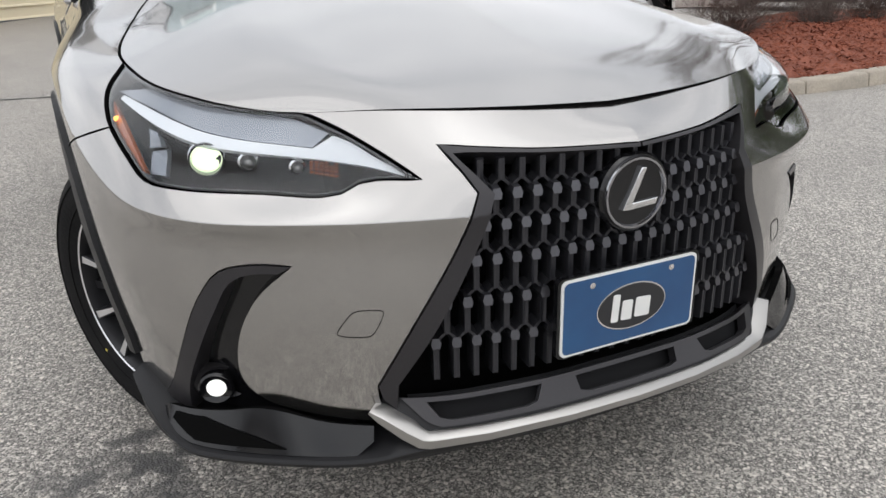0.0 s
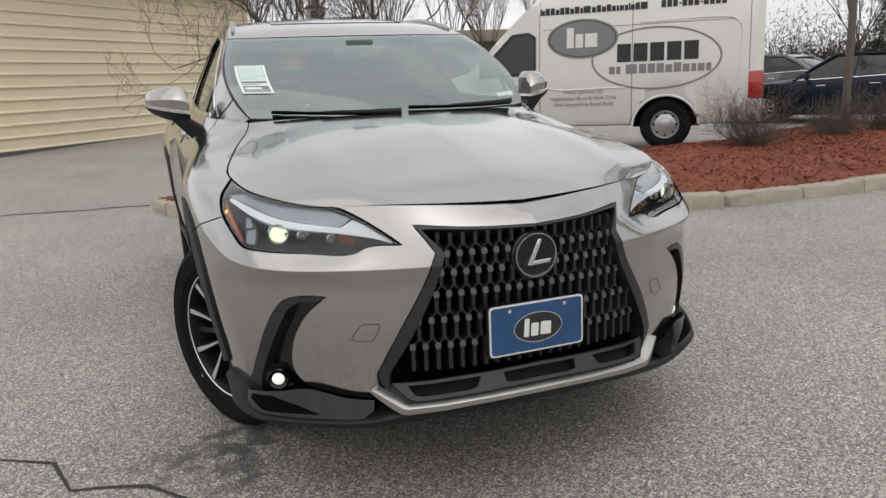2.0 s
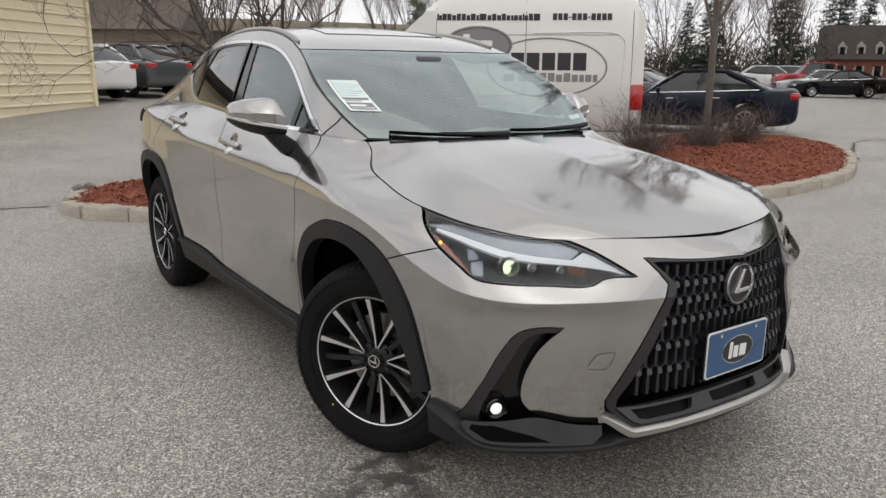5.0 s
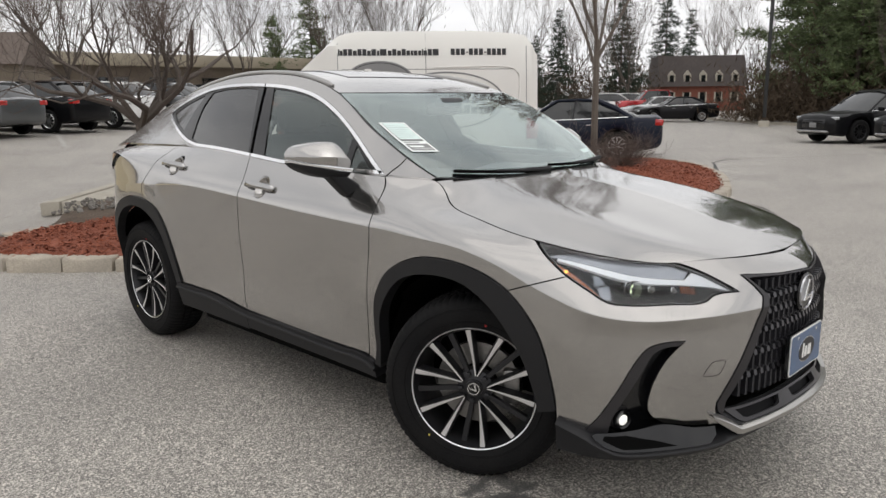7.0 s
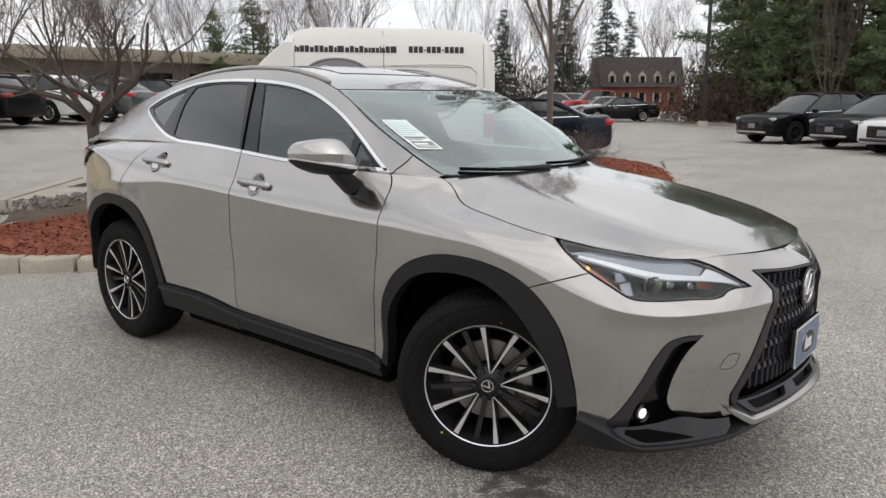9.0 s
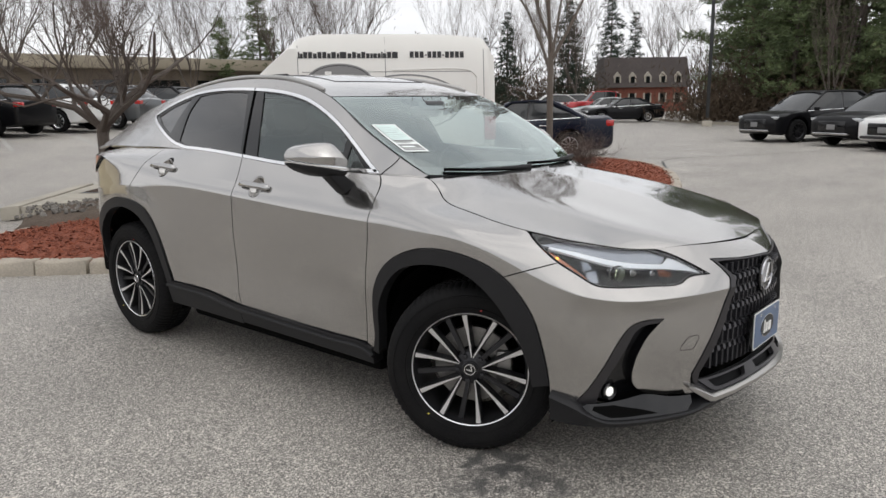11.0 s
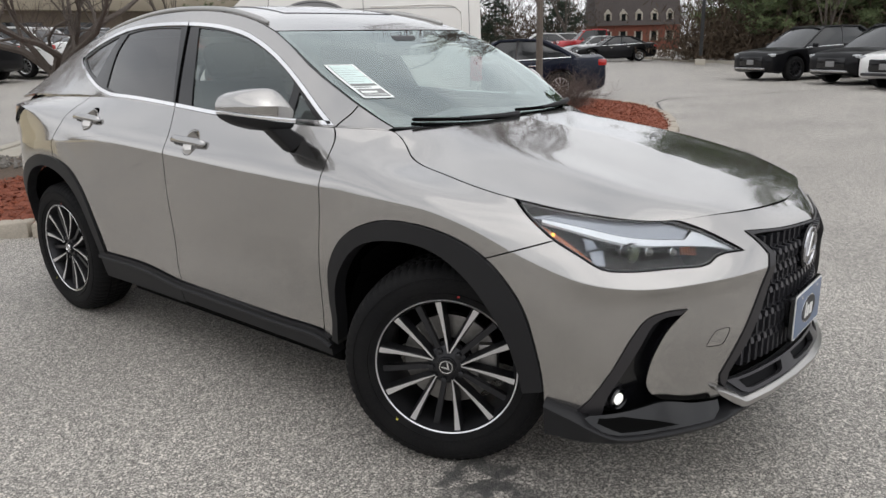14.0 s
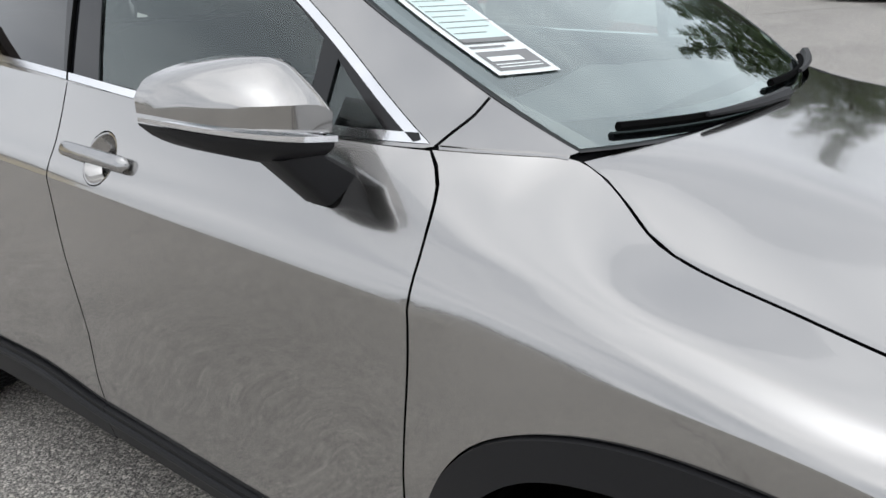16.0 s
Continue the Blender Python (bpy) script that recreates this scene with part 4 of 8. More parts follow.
# lower surround with three recesses, between the bars' foot and the strip
strip_y = curve(*[(s, y) for s, y, z, h in STRIP[::-1][:3]], (0.385, -0.927), (0.44, -0.899), (0.48, -0.868))
strip_z = curve((0.0, 0.362), (0.15, 0.356), (0.30, 0.343), (0.39, 0.337), (0.42, 0.343), (0.46, 0.374), (0.48, 0.392))
nose_y = curve((0.0, -0.963), (0.15, -0.952), (0.30, -0.915), (0.43, -0.858), (0.48, -0.83))
mesh_z = curve((0.0, 0.424), (0.20, 0.415), (0.43, 0.398), (0.48, 0.398))


def surround(s, v):
    s, v = np.atleast_1d(s), np.atleast_1d(v)
    a = np.abs(s)
    top_y, low_y = nose_y(a), strip_y(a) + 0.004
    return s, top_y + (low_y - top_y) * v, mesh_z(a) + (strip_z(a) - mesh_z(a)) * v


def sunk(depth):
    def surface(s, v):
        s_, y, z = surround(s, v)
        return s_, y + depth, z - 0.3 * depth
    return surface


recess = []
for c, wt, wb in ((-0.288, 0.204, 0.150), (0.0, 0.236, 0.206), (0.288, 0.204, 0.150)):
    recess.append([(c - wt / 2, 0.12), (c, 0.12), (c + wt / 2, 0.12), (c + wb / 2 + 0.012, 0.52), (c + wb / 2 - 0.008, 0.60), (c, 0.60), (c - wb / 2 + 0.008, 0.60), (c - wb / 2 - 0.012, 0.52)])
band = outline([(-0.43, 0), (0, 0), (0.43, 0)], [(0.43, 0), (0.395, 0.62), (0.375, 0.75)], [(0.375, 0.75), (0, 0.74), (-0.375, 0.75)], [(-0.375, 0.75), (-0.395, 0.62), (-0.43, 0)])
sheet("lower_surround", band, surround, SATIN, car, "satin gunmetal lower grille surround", sign=1, res=0.03, gap=0.0, depth=0.02, holes=recess)
sheet("surround_border", outline([(-0.472, 0), (0, 0.1), (0.472, 0)], [(0.472, 0), (0.472, 1)], [(0.472, 1), (0, 1), (-0.472, 1)], [(-0.472, 1), (-0.472, 0)]), sunk(0.008), CLADDING, car, sign=1, res=0.03, gap=0.0, depth=0.0, holes=recess)
sheet("recess_backing", [(-0.41, 0.0), (0, 0.0), (0.41, 0.0), (0.41, 0.8), (0, 0.8), (-0.41, 0.8)], sunk(0.03), INTERIOR, car, sign=1, res=0.05, gap=0.0, depth=0.0)

# emblem and plate
DARK_CHROME = material("dark_chrome", (0.42, 0.42, 0.44), 0.12, 1.0, stain=0.08, stain_scale=20)
emblem = part("emblem", lathe(bmesh.new(), [(0.0, -0.016), (0.074, -0.016), (0.075, 0.0), (0.071, 0.006), (0.064, 0.004), (0.0, 0.007)], 40, Matrix.Translation((-0.005, -0.952, 0.755)) @ pose(0, 0, 0, 90, 0, 0)), GLOSS_BLACK, car, "gloss black disc with chrome ring")
part("emblem_ring", lathe(bmesh.new(), [(0.060, 0.004), (0.062, 0.010), (0.066, 0.010), (0.068, 0.004)], 40, Matrix.Translation((-0.005, -0.952, 0.755)) @ pose(0, 0, 0, 90, 0, 0)), DARK_CHROME, emblem)
bm = bmesh.new()
m = Matrix.Translation((-0.005, -0.956, 0.755)) @ pose(0, 0, 0, 90, 0, 0)
prism(bm, [(-0.030, -0.028), (-0.014, -0.030), (0.018, 0.046), (0.006, 0.048)], 0.008, m, bevel=0.002)
prism(bm, [(-0.018, -0.030), (0.044, -0.026), (0.048, -0.014), (-0.010, -0.017)], 0.007, m, bevel=0.002)
part("emblem_bar", bm, CHROME, emblem)
m = Matrix.Translation((-0.013, -0.972, 0.543)) @ pose(0, 0, 0, 90, 0, 0)
plate = part("licence_plate", prism(bmesh.new(), rounded(0.305, 0.153, 0.012), 0.003, m), WHITE, car, "blue dealer plate with white rim")
part("plate_holder", prism(bmesh.new(), rounded(0.318, 0.160, 0.012), -0.012, m), GLOSS_BLACK, plate)
part("blue_field", prism(bmesh.new(), rounded(0.295, 0.143, 0.010), 0.0042, m), PLATE_BLUE, plate)
part("oval", prism(bmesh.new(), ellipse(0.079, 0.047, 40, 0.002, -0.002), 0.0052, m), CHROME, plate)
part("oval_field", prism(bmesh.new(), ellipse(0.076, 0.044, 40, 0.002, -0.002), 0.0062, m), INK, plate)
for x, w, h, y in ((-0.042, 0.016, 0.056, 0.0), (-0.016, 0.024, 0.040, -0.008), (0.020, 0.034, 0.040, -0.008)):
    part("mark", prism(bmesh.new(), rounded(w, h, 0.004), 0.0072, m @ Matrix.Translation((x + 0.006, y, 0)) @ pose(0, 0, 0, 0, 0, -4)), WHITE, plate)
for x in (-0.089, 0.089):
    part("plate_screw", lathe(bmesh.new(), [(0.006, 0.003), (0.006, 0.006), (0.0, 0.007)], 12, m @ Matrix.Translation((x, 0.058, 0.0))), CHROME, plate)

# corner ducts, fog lamps, headlights
shelf_in = curve((-1.03, 0.355), (-0.95, 0.360), (-0.82, 0.386), (-0.74, 0.372), (-0.66, 0.360), (-0.585, 0.350))
shelf_out = curve((-1.03, 0.312), (-1.0, 0.304), (-0.8, 0.300), (-0.68, 0.302), (-0.62, 0.318), (-0.585, 0.336))
shelf_lift = curve((-1.03, 0.046), (-0.98, 0.056), (-0.85, 0.060), (-0.70, 0.060), (-0.62, 0.046), (-0.585, 0.028))


def shelf(u, v):
    """The sloping face under the duct: u along the plan, v / 0.075 from the lip up to the duct."""
    u, v = np.atleast_1d(u), np.atleast_1d(v)
    e, g = 0.004, v / 0.075
    ts, ty = plan_s(u + e) - plan_s(u - e), plan_y(u + e) - plan_y(u - e)
    n = np.hypot(ts, ty) + 1e-9
    ends = []
    for z, lift in ((shelf_out(u), shelf_lift(u)), (shelf_in(u), 0.022 + 0 * u)):
        r = to_level(np.stack([u, z], 1))
        s, y, z = body(r[:, 0], r[:, 1])
        ends.append((s + lift * ty / n, y - lift * ts / n, z))
    return tuple(a + (b - a) * g for a, b in zip(*ends))


for sign in (-1, 1):
    duct_ring = outline(DUCT_IN, DUCT_OUT, [(-0.56, 0.352), (-0.75, 0.325), (-0.99, 0.325)], [(-0.99, 0.325), (-0.99, 0.350)])
    duct = sheet("corner_duct", duct_ring, body, GLOSS_BLACK, car, "gloss black bumper duct", sign=sign, warp=to_level, res=0.02, gap=-0.004, lift=-0.045, depth=0.0)
    inner_edge = [(-0.875, 0.652), (-0.825, 0.650), (-0.785, 0.632), (-0.75, 0.575), (-0.70, 0.485), (-0.655, 0.40), (-0.64, 0.335)]
    sheet("duct_trim", outline(DUCT_OUT, [DUCT_OUT[-1], inner_edge[-1]], inner_edge[::-1], [inner_edge[0], DUCT_OUT[0]]), body, SATIN, duct, "satin dark duct trim", sign=sign, warp=to_level, res=0.015, gap=0.001, lift=0.003, depth=0.05)
    # side wall of the duct towards the grille
    verts, faces = [], []
    for i, (u, z) in enumerate(flow(DUCT_IN)):
        a, nn = skin_point(u, z, -0.004, sign)
        b, nn = skin_point(u + 0.01, z, -0.05, sign)
        verts += [a, b]
        if i:
            faces.append((2 * i - 2, 2 * i - 1, 2 * i + 1, 2 * i))
    link("duct_wall", mesh_of("duct_wall", verts, faces, GLOSS_BLACK, smooth=True), duct)
    # glossy shelf between duct and lip, with a dark slot
    def on_shelf(pts):
        return [(u, g * 0.075) for u, g in pts]

    edge = on_shelf([(-0.585, 0.5), (-0.60, 0.15), (-0.64, 0.0), (-0.80, 0.0), (-1.0, 0.0), (-1.03, 0.35), (-1.03, 1.0), (-0.80, 1.0), (-0.60, 1.0)])
    shelf_ = sheet("duct_shelf", outline(*[[edge[i], edge[(i + 1) % len(edge)]] for i in range(len(edge))]), shelf, [GLOSS_BLACK, BLACK_GAP], duct, "gloss black shelf under the fog lamp", sign=sign, res=0.014, gap=0.002, depth=0.02)
    slot = on_shelf([(-0.63, 0.78), (-0.625, 0.45), (-0.69, 0.14), (-0.87, 0.16), (-0.76, 0.55), (-0.70, 0.80)])
    sheet("slot", outline(*[[slot[i], slot[(i + 1) % len(slot)]] for i in range(len(slot))]), shelf, BLACK_GAP, shelf_, sign=sign, res=0.014, gap=0.0, lift=0.003, depth=0.0)
    p, nn = skin_point(-0.698, 0.386, -0.022, sign)
    aim = Matrix.Translation(p) @ Vector((sign * 0.30, -0.95, 0.0)).to_track_quat("Z", "Y").to_matrix().to_4x4()
    part("fog_housing", lathe(bmesh.new(), [(0.052, -0.05), (0.050, -0.016), (0.044, -0.008), (0.034, -0.012)], 32, aim @ Matrix.Translation((-0.012 * sign, 0.004, 0)) @ Matrix.Diagonal((1.2, 0.8, 1, 1))), SATIN, duct)
    fog = part("fog_lamp", lathe(bmesh.new(), [(0.034, -0.02), (0.034, 0.004), (0.030, 0.008), (0.024, 0.004), (0.0, 0.0)], 32, aim), GLOSS_BLACK, duct)
    part("fog_lens", lathe(bmesh.new(), [(0.0205, 0.001), (0.018, 0.004), (0.012, 0.006), (0.0, 0.0065)], 28, aim), LED_WHITE, fog, "lit white fog lamp lens")
    # tow eye cover: a fine seam
    for corners in ([(along(0.506), 0.586), (along(0.455), 0.588), (along(0.478), 0.535), (along(0.536), 0.537)],):
        ring = [tuple(q) for q in corners]
        pts = []
        for i in range(4):
            a, b, c = np.array(ring[i - 1]), np.array(ring[i]), np.array(ring[(i + 1) % 4])
            pts += [tuple(b + (a - b) * 0.18), tuple(b + (a - b) * 0.05 + (c - b) * 0.05), tuple(b + (c - b) * 0.18)]
        bm = bmesh.new()
        tube(bm, [skin_point(u, z, 0.0, sign)[0] for u, z in flow(pts + [pts[0]], 0.01)], 0.0009, 5)
        part("tow_cover_seam", bm, BLACK_GAP, bumper if sign > 0 else car)
    # headlight
    lamp_ring = outline(LAMP_LOW, LAMP_TOP, [LAMP_TOP[-1], (-0.67, top(-0.67)), (-0.48, top(-0.48)), (-0.3, top(-0.3))], [HOOD_EDGE[-1], (-0.40, 0.925), LAMP_SEAM])
    lamp = sheet("headlight", lamp_ring, body, INTERIOR, car, "lit headlight with white light guide and amber side reflector", sign=sign, warp=to_level, res=0.02, gap=0.003, lift=-0.060, depth=0.0)
    cover = sheet("lens_cover", lamp_ring, body, LENS, lamp, sign=sign, warp=to_level, res=0.015, gap=0.004, lift=-0.003, depth=0.0)
    cover.visible_shadow = False
    rim_ring = inset_ring(lamp_ring, 0.010)
    sheet("lamp_rim", lamp_ring, body, GLOSS_BLACK, lamp, sign=sign, warp=to_level, res=0.015, gap=0.003, lift=-0.006, depth=0.03, holes=[rim_ring])
    guide_top = [(-0.42, 0.938), (-0.52, 0.926), (-0.65, 0.905), (-0.80, 0.880), (-0.93, 0.863), (-0.965, 0.883), (-1.00, 0.872), (-1.06, 0.843), (-1.115, 0.822)]
    guide_low = [(-1.115, 0.817), (-1.05, 0.831), (-0.96, 0.842), (-0.80, 0.862), (-0.65, 0.889), (-0.52, 0.914), (-0.42, 0.932)]
    sheet("light_guide", outline(guide_top[:5], [guide_top[4], guide_top[5]], guide_top[5:], [guide_top[-1], guide_low[0]], guide_low, [guide_low[-1], guide_top[0]]), body, DRL, lamp, "white light guide", sign=sign, warp=to_level, res=0.012, gap=0.0, lift=-0.014, depth=0.012)
    band = [(-0.36, 0.945), (-0.48, top(-0.48) - 0.006), (-0.67, top(-0.67) - 0.006), (-0.88, top(-0.88) - 0.008), (-0.955, 0.888)]
    sheet("grey_band", outline(band, [band[-1], (-0.928, 0.864)], [(-0.928, 0.866), (-0.80, 0.883), (-0.65, 0.908), (-0.52, 0.929), (-0.40, 0.942)], [(-0.40, 0.942), band[0]]), body, LAMP_GREY, lamp, "grey inner band", sign=sign, warp=to_level, res=0.015, gap=0.0, lift=-0.018, depth=0.008)
    amber = [(-0.395, 0.930), (-0.455, 0.898), (-0.53, 0.858), (-0.60, 0.820)]
    sheet("side_reflector", outline(amber, [amber[-1], (-0.610, 0.820)], [(-0.610, 0.820), (-0.549, 0.860), (-0.474, 0.900), (-0.412, 0.926)], [(-0.412, 0.926), amber[0]]), body, AMBER, lamp, "amber side reflector", sign=sign, warp=to_level, res=0.015, gap=0.0, lift=-0.012, depth=0.01)
    p, nn = skin_point(-0.468, 0.897, -0.008, sign)
    part("amber_bulb", lathe(bmesh.new(), [(0.006, 0.0), (0.004, 0.003), (0.0, 0.004)], 12, Matrix.Translation(p) @ nn.to_track_quat("Z", "Y").to_matrix().to_4x4()), AMBER_LIT, lamp)
    for u0, z0, du, dz in ((-0.585, 0.876, 0.015, 0.018), (-0.618, 0.838, 0.017, 0.017)):
        ring = [(u0 - du + 0.006, z0 + dz), (u0 + du + 0.012, z0 + dz), (u0 + du - 0.006, z0 - dz), (u0 - du - 0.012, z0 - dz)]
        sheet("marker_cell", outline(*[[ring[i], ring[(i + 1) % 4]] for i in range(4)]), body, LAMP_GREY, lamp, sign=sign, warp=to_level, res=0.012, gap=0.001, lift=-0.025, depth=0.01)
    for u0, z0, r, mat in ((-0.722, 0.872, 0.027, PROJECTOR), (-0.808, 0.842, 0.013, DISC), (-0.895, 0.836, 0.010, DISC)):
        p, nn = skin_point(u0, z0, -0.052, sign)
        aim = Matrix.Translation(p) @ Vector((sign * 0.18, -0.98, 0.02)).to_track_quat("Z", "Y").to_matrix().to_4x4()
        part("projector_ring", lathe(bmesh.new(), [(r + 0.002, 0.0), (r + 0.005, 0.012), (r + 0.001, 0.014), (r - 0.002, 0.008)], 28, aim), CHROME, lamp)
        if mat is PROJECTOR:
            part("projector_barrel", lathe(bmesh.new(), [(r, -0.006), (r, 0.034), (r + 0.003, 0.036), (r + 0.004, -0.006)], 28, aim), GLOSS_BLACK, lamp)
            part("projector_lens", lathe(bmesh.new(), [(r - 0.0005, 0.0), (0.0, 0.0)], 28, aim), PROJECTOR, lamp, "lit round projector lens")
            dome = part("projector_glass", lathe(bmesh.new(), [(r - 0.001, 0.033), (r * 0.85, 0.042), (r * 0.5, 0.048), (0.0, 0.050)], 28, aim), LENS, lamp, "clear glass dome")
            dome.visible_shadow = False
        else:
            part("projector_lens", lathe(bmesh.new(), [(r, 0.006), (r * 0.85, 0.016), (r * 0.5, 0.024), (0.0, 0.027)], 28, aim), mat, lamp)
    for i in range(6):
        for j in range(4):
            p, nn = skin_point(-0.925 - 0.009 * i, 0.843 - 0.0065 * j - 0.0006 * i, -0.034, sign)
            part("turn_cell", box(bmesh.new(), 0, 0, 0, 0.0062, 0.0042, 0.008, 0.001, Matrix.Translation(p) @ nn.to_track_quat("Z", "Y").to_matrix().to_4x4()), AMBER, lamp)
    # tail lamp
    sheet("tail_lamp", outline([(2.99, 1.138), (3.2, 1.142), (3.8, 1.136)], [(3.8, 1.136), (3.8, 1.02)], [(3.8, 1.02), (3.3, 1.015), (3.18, 1.035), (3.08, 1.085), (2.99, 1.136)]), body, [RED_LENS, GLOSS_BLACK], car, "red wrap-round tail lamp", sign=sign, warp=to_level, res=0.03, gap=0.002, lift=0.010, depth=0.02)
    sheet("lamp_cover", outline([(2.985, 1.140), (3.035, 1.142)], [(3.035, 1.142), (3.065, 1.10), (3.105, 1.058)], [(3.105, 1.058), (3.075, 1.085), (2.985, 1.138)]), body, GLOSS_BLACK, car, "black tip of the tail lamp", sign=sign, warp=to_level, res=0.02, gap=0.001, lift=0.013, depth=0.02)


# ---- the silver car: wheels ----
def spoke_mesh():
    """One spoke along +x, its machined face towards +z."""
    bm = bmesh.new()
    stations = [(0.052, 0.010, 0.040), (0.10, 0.0135, 0.037), (0.17, 0.0185, 0.040), (0.238, 0.0265, 0.049)]
    rings = []
    for r, w, h in stations:
        rings.append([bm.verts.new((r, -w / 2 - 0.004, h - 0.040)), bm.verts.new((r, -w / 2, h - 0.004)), bm.verts.new((r, -w / 2 + 0.003, h)), bm.verts.new((r, w / 2 - 0.003, h)), bm.verts.new((r, w / 2, h - 0.004)), bm.verts.new((r, w / 2 + 0.004, h - 0.040))])
    for a, b in zip(rings, rings[1:]):
        for k in range(5):
            bm.faces.new((a[k], b[k], b[k + 1], a[k + 1])).material_index = 1 if k == 2 else 0
    bm.faces.new(rings[0])
    bm.faces.new(rings[-1][::-1])
    me = bpy.data.meshes.new("spoke")
    bmesh.ops.recalc_face_normals(bm, faces=bm.faces)
    bm.to_mesh(me)
    bm.free()
    me.materials.append(RIM_DARK)
    me.materials.append(RIM_FACE)
    return me


SPOKE = spoke_mesh()
dark = bmesh.new()
prism(dark, [(0.05, -0.008), (0.235, -0.011), (0.235, 0.011), (0.05, 0.008)], -0.025, Matrix.Translation((0, 0, 0.026)), bevel=0.003)
DARK_SPOKE = bpy.data.meshes.new("dark_spoke")
bmesh.ops.recalc_face_normals(dark, faces=dark.faces)
dark.to_mesh(DARK_SPOKE)
dark.free()
DARK_SPOKE.materials.append(RIM_DARK)


def wheel(m, phase):
    """A car wheel whose outer face looks along the local +z of m."""
    hub = new("wheel")
    hub.parent, hub.matrix_basis = car, m
    hub["label"] = "black tyre on a ten-spoke dark and machined alloy rim"
    tread = [(0.240, 0.100), (0.262, 0.112), (0.300, 0.119), (0.330, 0.116), (0.350, 0.105), (0.362, 0.088), (0.3675, 0.060), (0.369, 0.046), (0.361, 0.044), (0.361, 0.036), (0.3695, 0.034), (0.370, 0.006), (0.361, 0.004), (0.361, -0.004), (0.370, -0.006), (0.3695, -0.034),
             (0.361, -0.036), (0.361, -0.044), (0.369, -0.046), (0.362, -0.088), (0.345, -0.108), (0.300, -0.119), (0.240, -0.100)]

    def cut(i, k):
        deep = 4 <= k <= 7 or 18 <= k <= 20
        return -0.0045 if deep and i % 4 == 0 else (-0.004 if 9 < k < 16 and tread[k][0] > 0.365 and i % 4 == 2 else 0.0)

    part("tyre", lathe(bmesh.new(), tread, 300, ripple=cut), RUBBER, hub, smooth=35)
    bm = bmesh.new()
    for r in (0.272, 0.322):
        lathe(bm, [(r, 0.1140 if r < 0.3 else 0.1165), (r + 0.001, 0.1175 if r < 0.3 else 0.1195), (r + 0.003, 0.1175 if r < 0.3 else 0.1195), (r + 0.004, 0.1140 if r < 0.3 else 0.1165)], 96)
    part("sidewall_rib", bm, RUBBER, hub)
    part("rim", lathe(bmesh.new(), [(0.2475, 0.098), (0.2492, 0.104), (0.2470, 0.1065), (0.2430, 0.104)], 96), RIM_FACE, hub)
    part("rim_barrel", lathe(bmesh.new(), [(0.240, 0.105), (0.232, 0.085), (0.222, 0.02), (0.222, -0.10)], 64), RIM_DARK, hub)
    face = Matrix.Translation((0, 0, 0.052))
    for v in range(5):
        base = phase + 72 * v
        for sg in (-1, 1):
            s = link("spoke", SPOKE, hub)
            # arms of a V start close together at the hub and spread to the rim
            foot = Vector((0.052 * math.cos(radians(base + sg * 3)), 0.052 * math.sin(radians(base + sg * 3)), 0))
            head = Vector((0.236 * math.cos(radians(base + sg * 16)), 0.236 * math.sin(radians(base + sg * 16)), 0))
            s.matrix_basis = face @ Matrix.Translation(foot) @ Matrix.Rotation(math.atan2(*(head - foot).yx), 4, "Z") @ Matrix.Diagonal(((head - foot).length / 0.184, 1, 1, 1)) @ Matrix.Translation((-0.052, 0, 0))
        d = link("dark_spoke", DARK_SPOKE, hub)
        d.matrix_basis = face @ Matrix.Rotation(radians(base + 36), 4, "Z")
        nut = part("wheel_nut", lathe(bmesh.new(), [(0.012, 0.0), (0.011, 0.016), (0.006, 0.018), (0.0, 0.018)], 6, face @ Matrix.Translation((0.056 * math.cos(radians(base + 36)), 0.056 * math.sin(radians(base + 36)), 0.020))), RIM_DARK, hub)
    part("hub", lathe(bmesh.new(), [(0.075, 0.040), (0.070, 0.070), (0.050, 0.078), (0.034, 0.082), (0.033, 0.090), (0.028, 0.092), (0.0, 0.092)], 40), RIM_DARK, hub)
    cap = part("centre_cap", lathe(bmesh.new(), [(0.031, 0.090), (0.030, 0.095), (0.0, 0.096)], 32), GLOSS_BLACK, hub)
    part("cap_ring", lathe(bmesh.new(), [(0.020, 0.0955), (0.021, 0.098), (0.024, 0.098), (0.025, 0.0955)], 32), CHROME, cap)
    part("cap_bar", prism(bmesh.new(), [(-0.012, -0.010), (0.016, -0.010), (0.016, -0.005), (-0.003, -0.005), (0.006, 0.016), (0.001, 0.016)], 0.0018, Matrix.Translation((0, 0, 0.0962)) @ pose(0, 0, 0, 0, 0, 100)), CHROME, cap)
    part("brake_disc", lathe(bmesh.new(), [(0.08, 0.02), (0.165, 0.02), (0.165, -0.005), (0.08, -0.005)], 64), DISC, hub)
    bm = bmesh.new()
    box(bm, 0.135, 0.0, 0.018, 0.07, 0.14, 0.055, 0.012, pose(0, 0, 0, 0, 0, 0))
    caliper = part("brake_caliper", bm, DISC, hub)
    for a, mat in ((0, "red"), (150, "yellow")):
        r = 0.268
        dot = part("paint_dot", lathe(bmesh.new(), [(0.0045, 0.0), (0.004, 0.0015), (0.0, 0.0015)], 12, Matrix.Translation((r * math.cos(radians(a + phase)), r * math.sin(radians(a + phase)), 0.1135))), DOT_RED if mat == "red" else DOT_YELLOW, hub)
    return hub


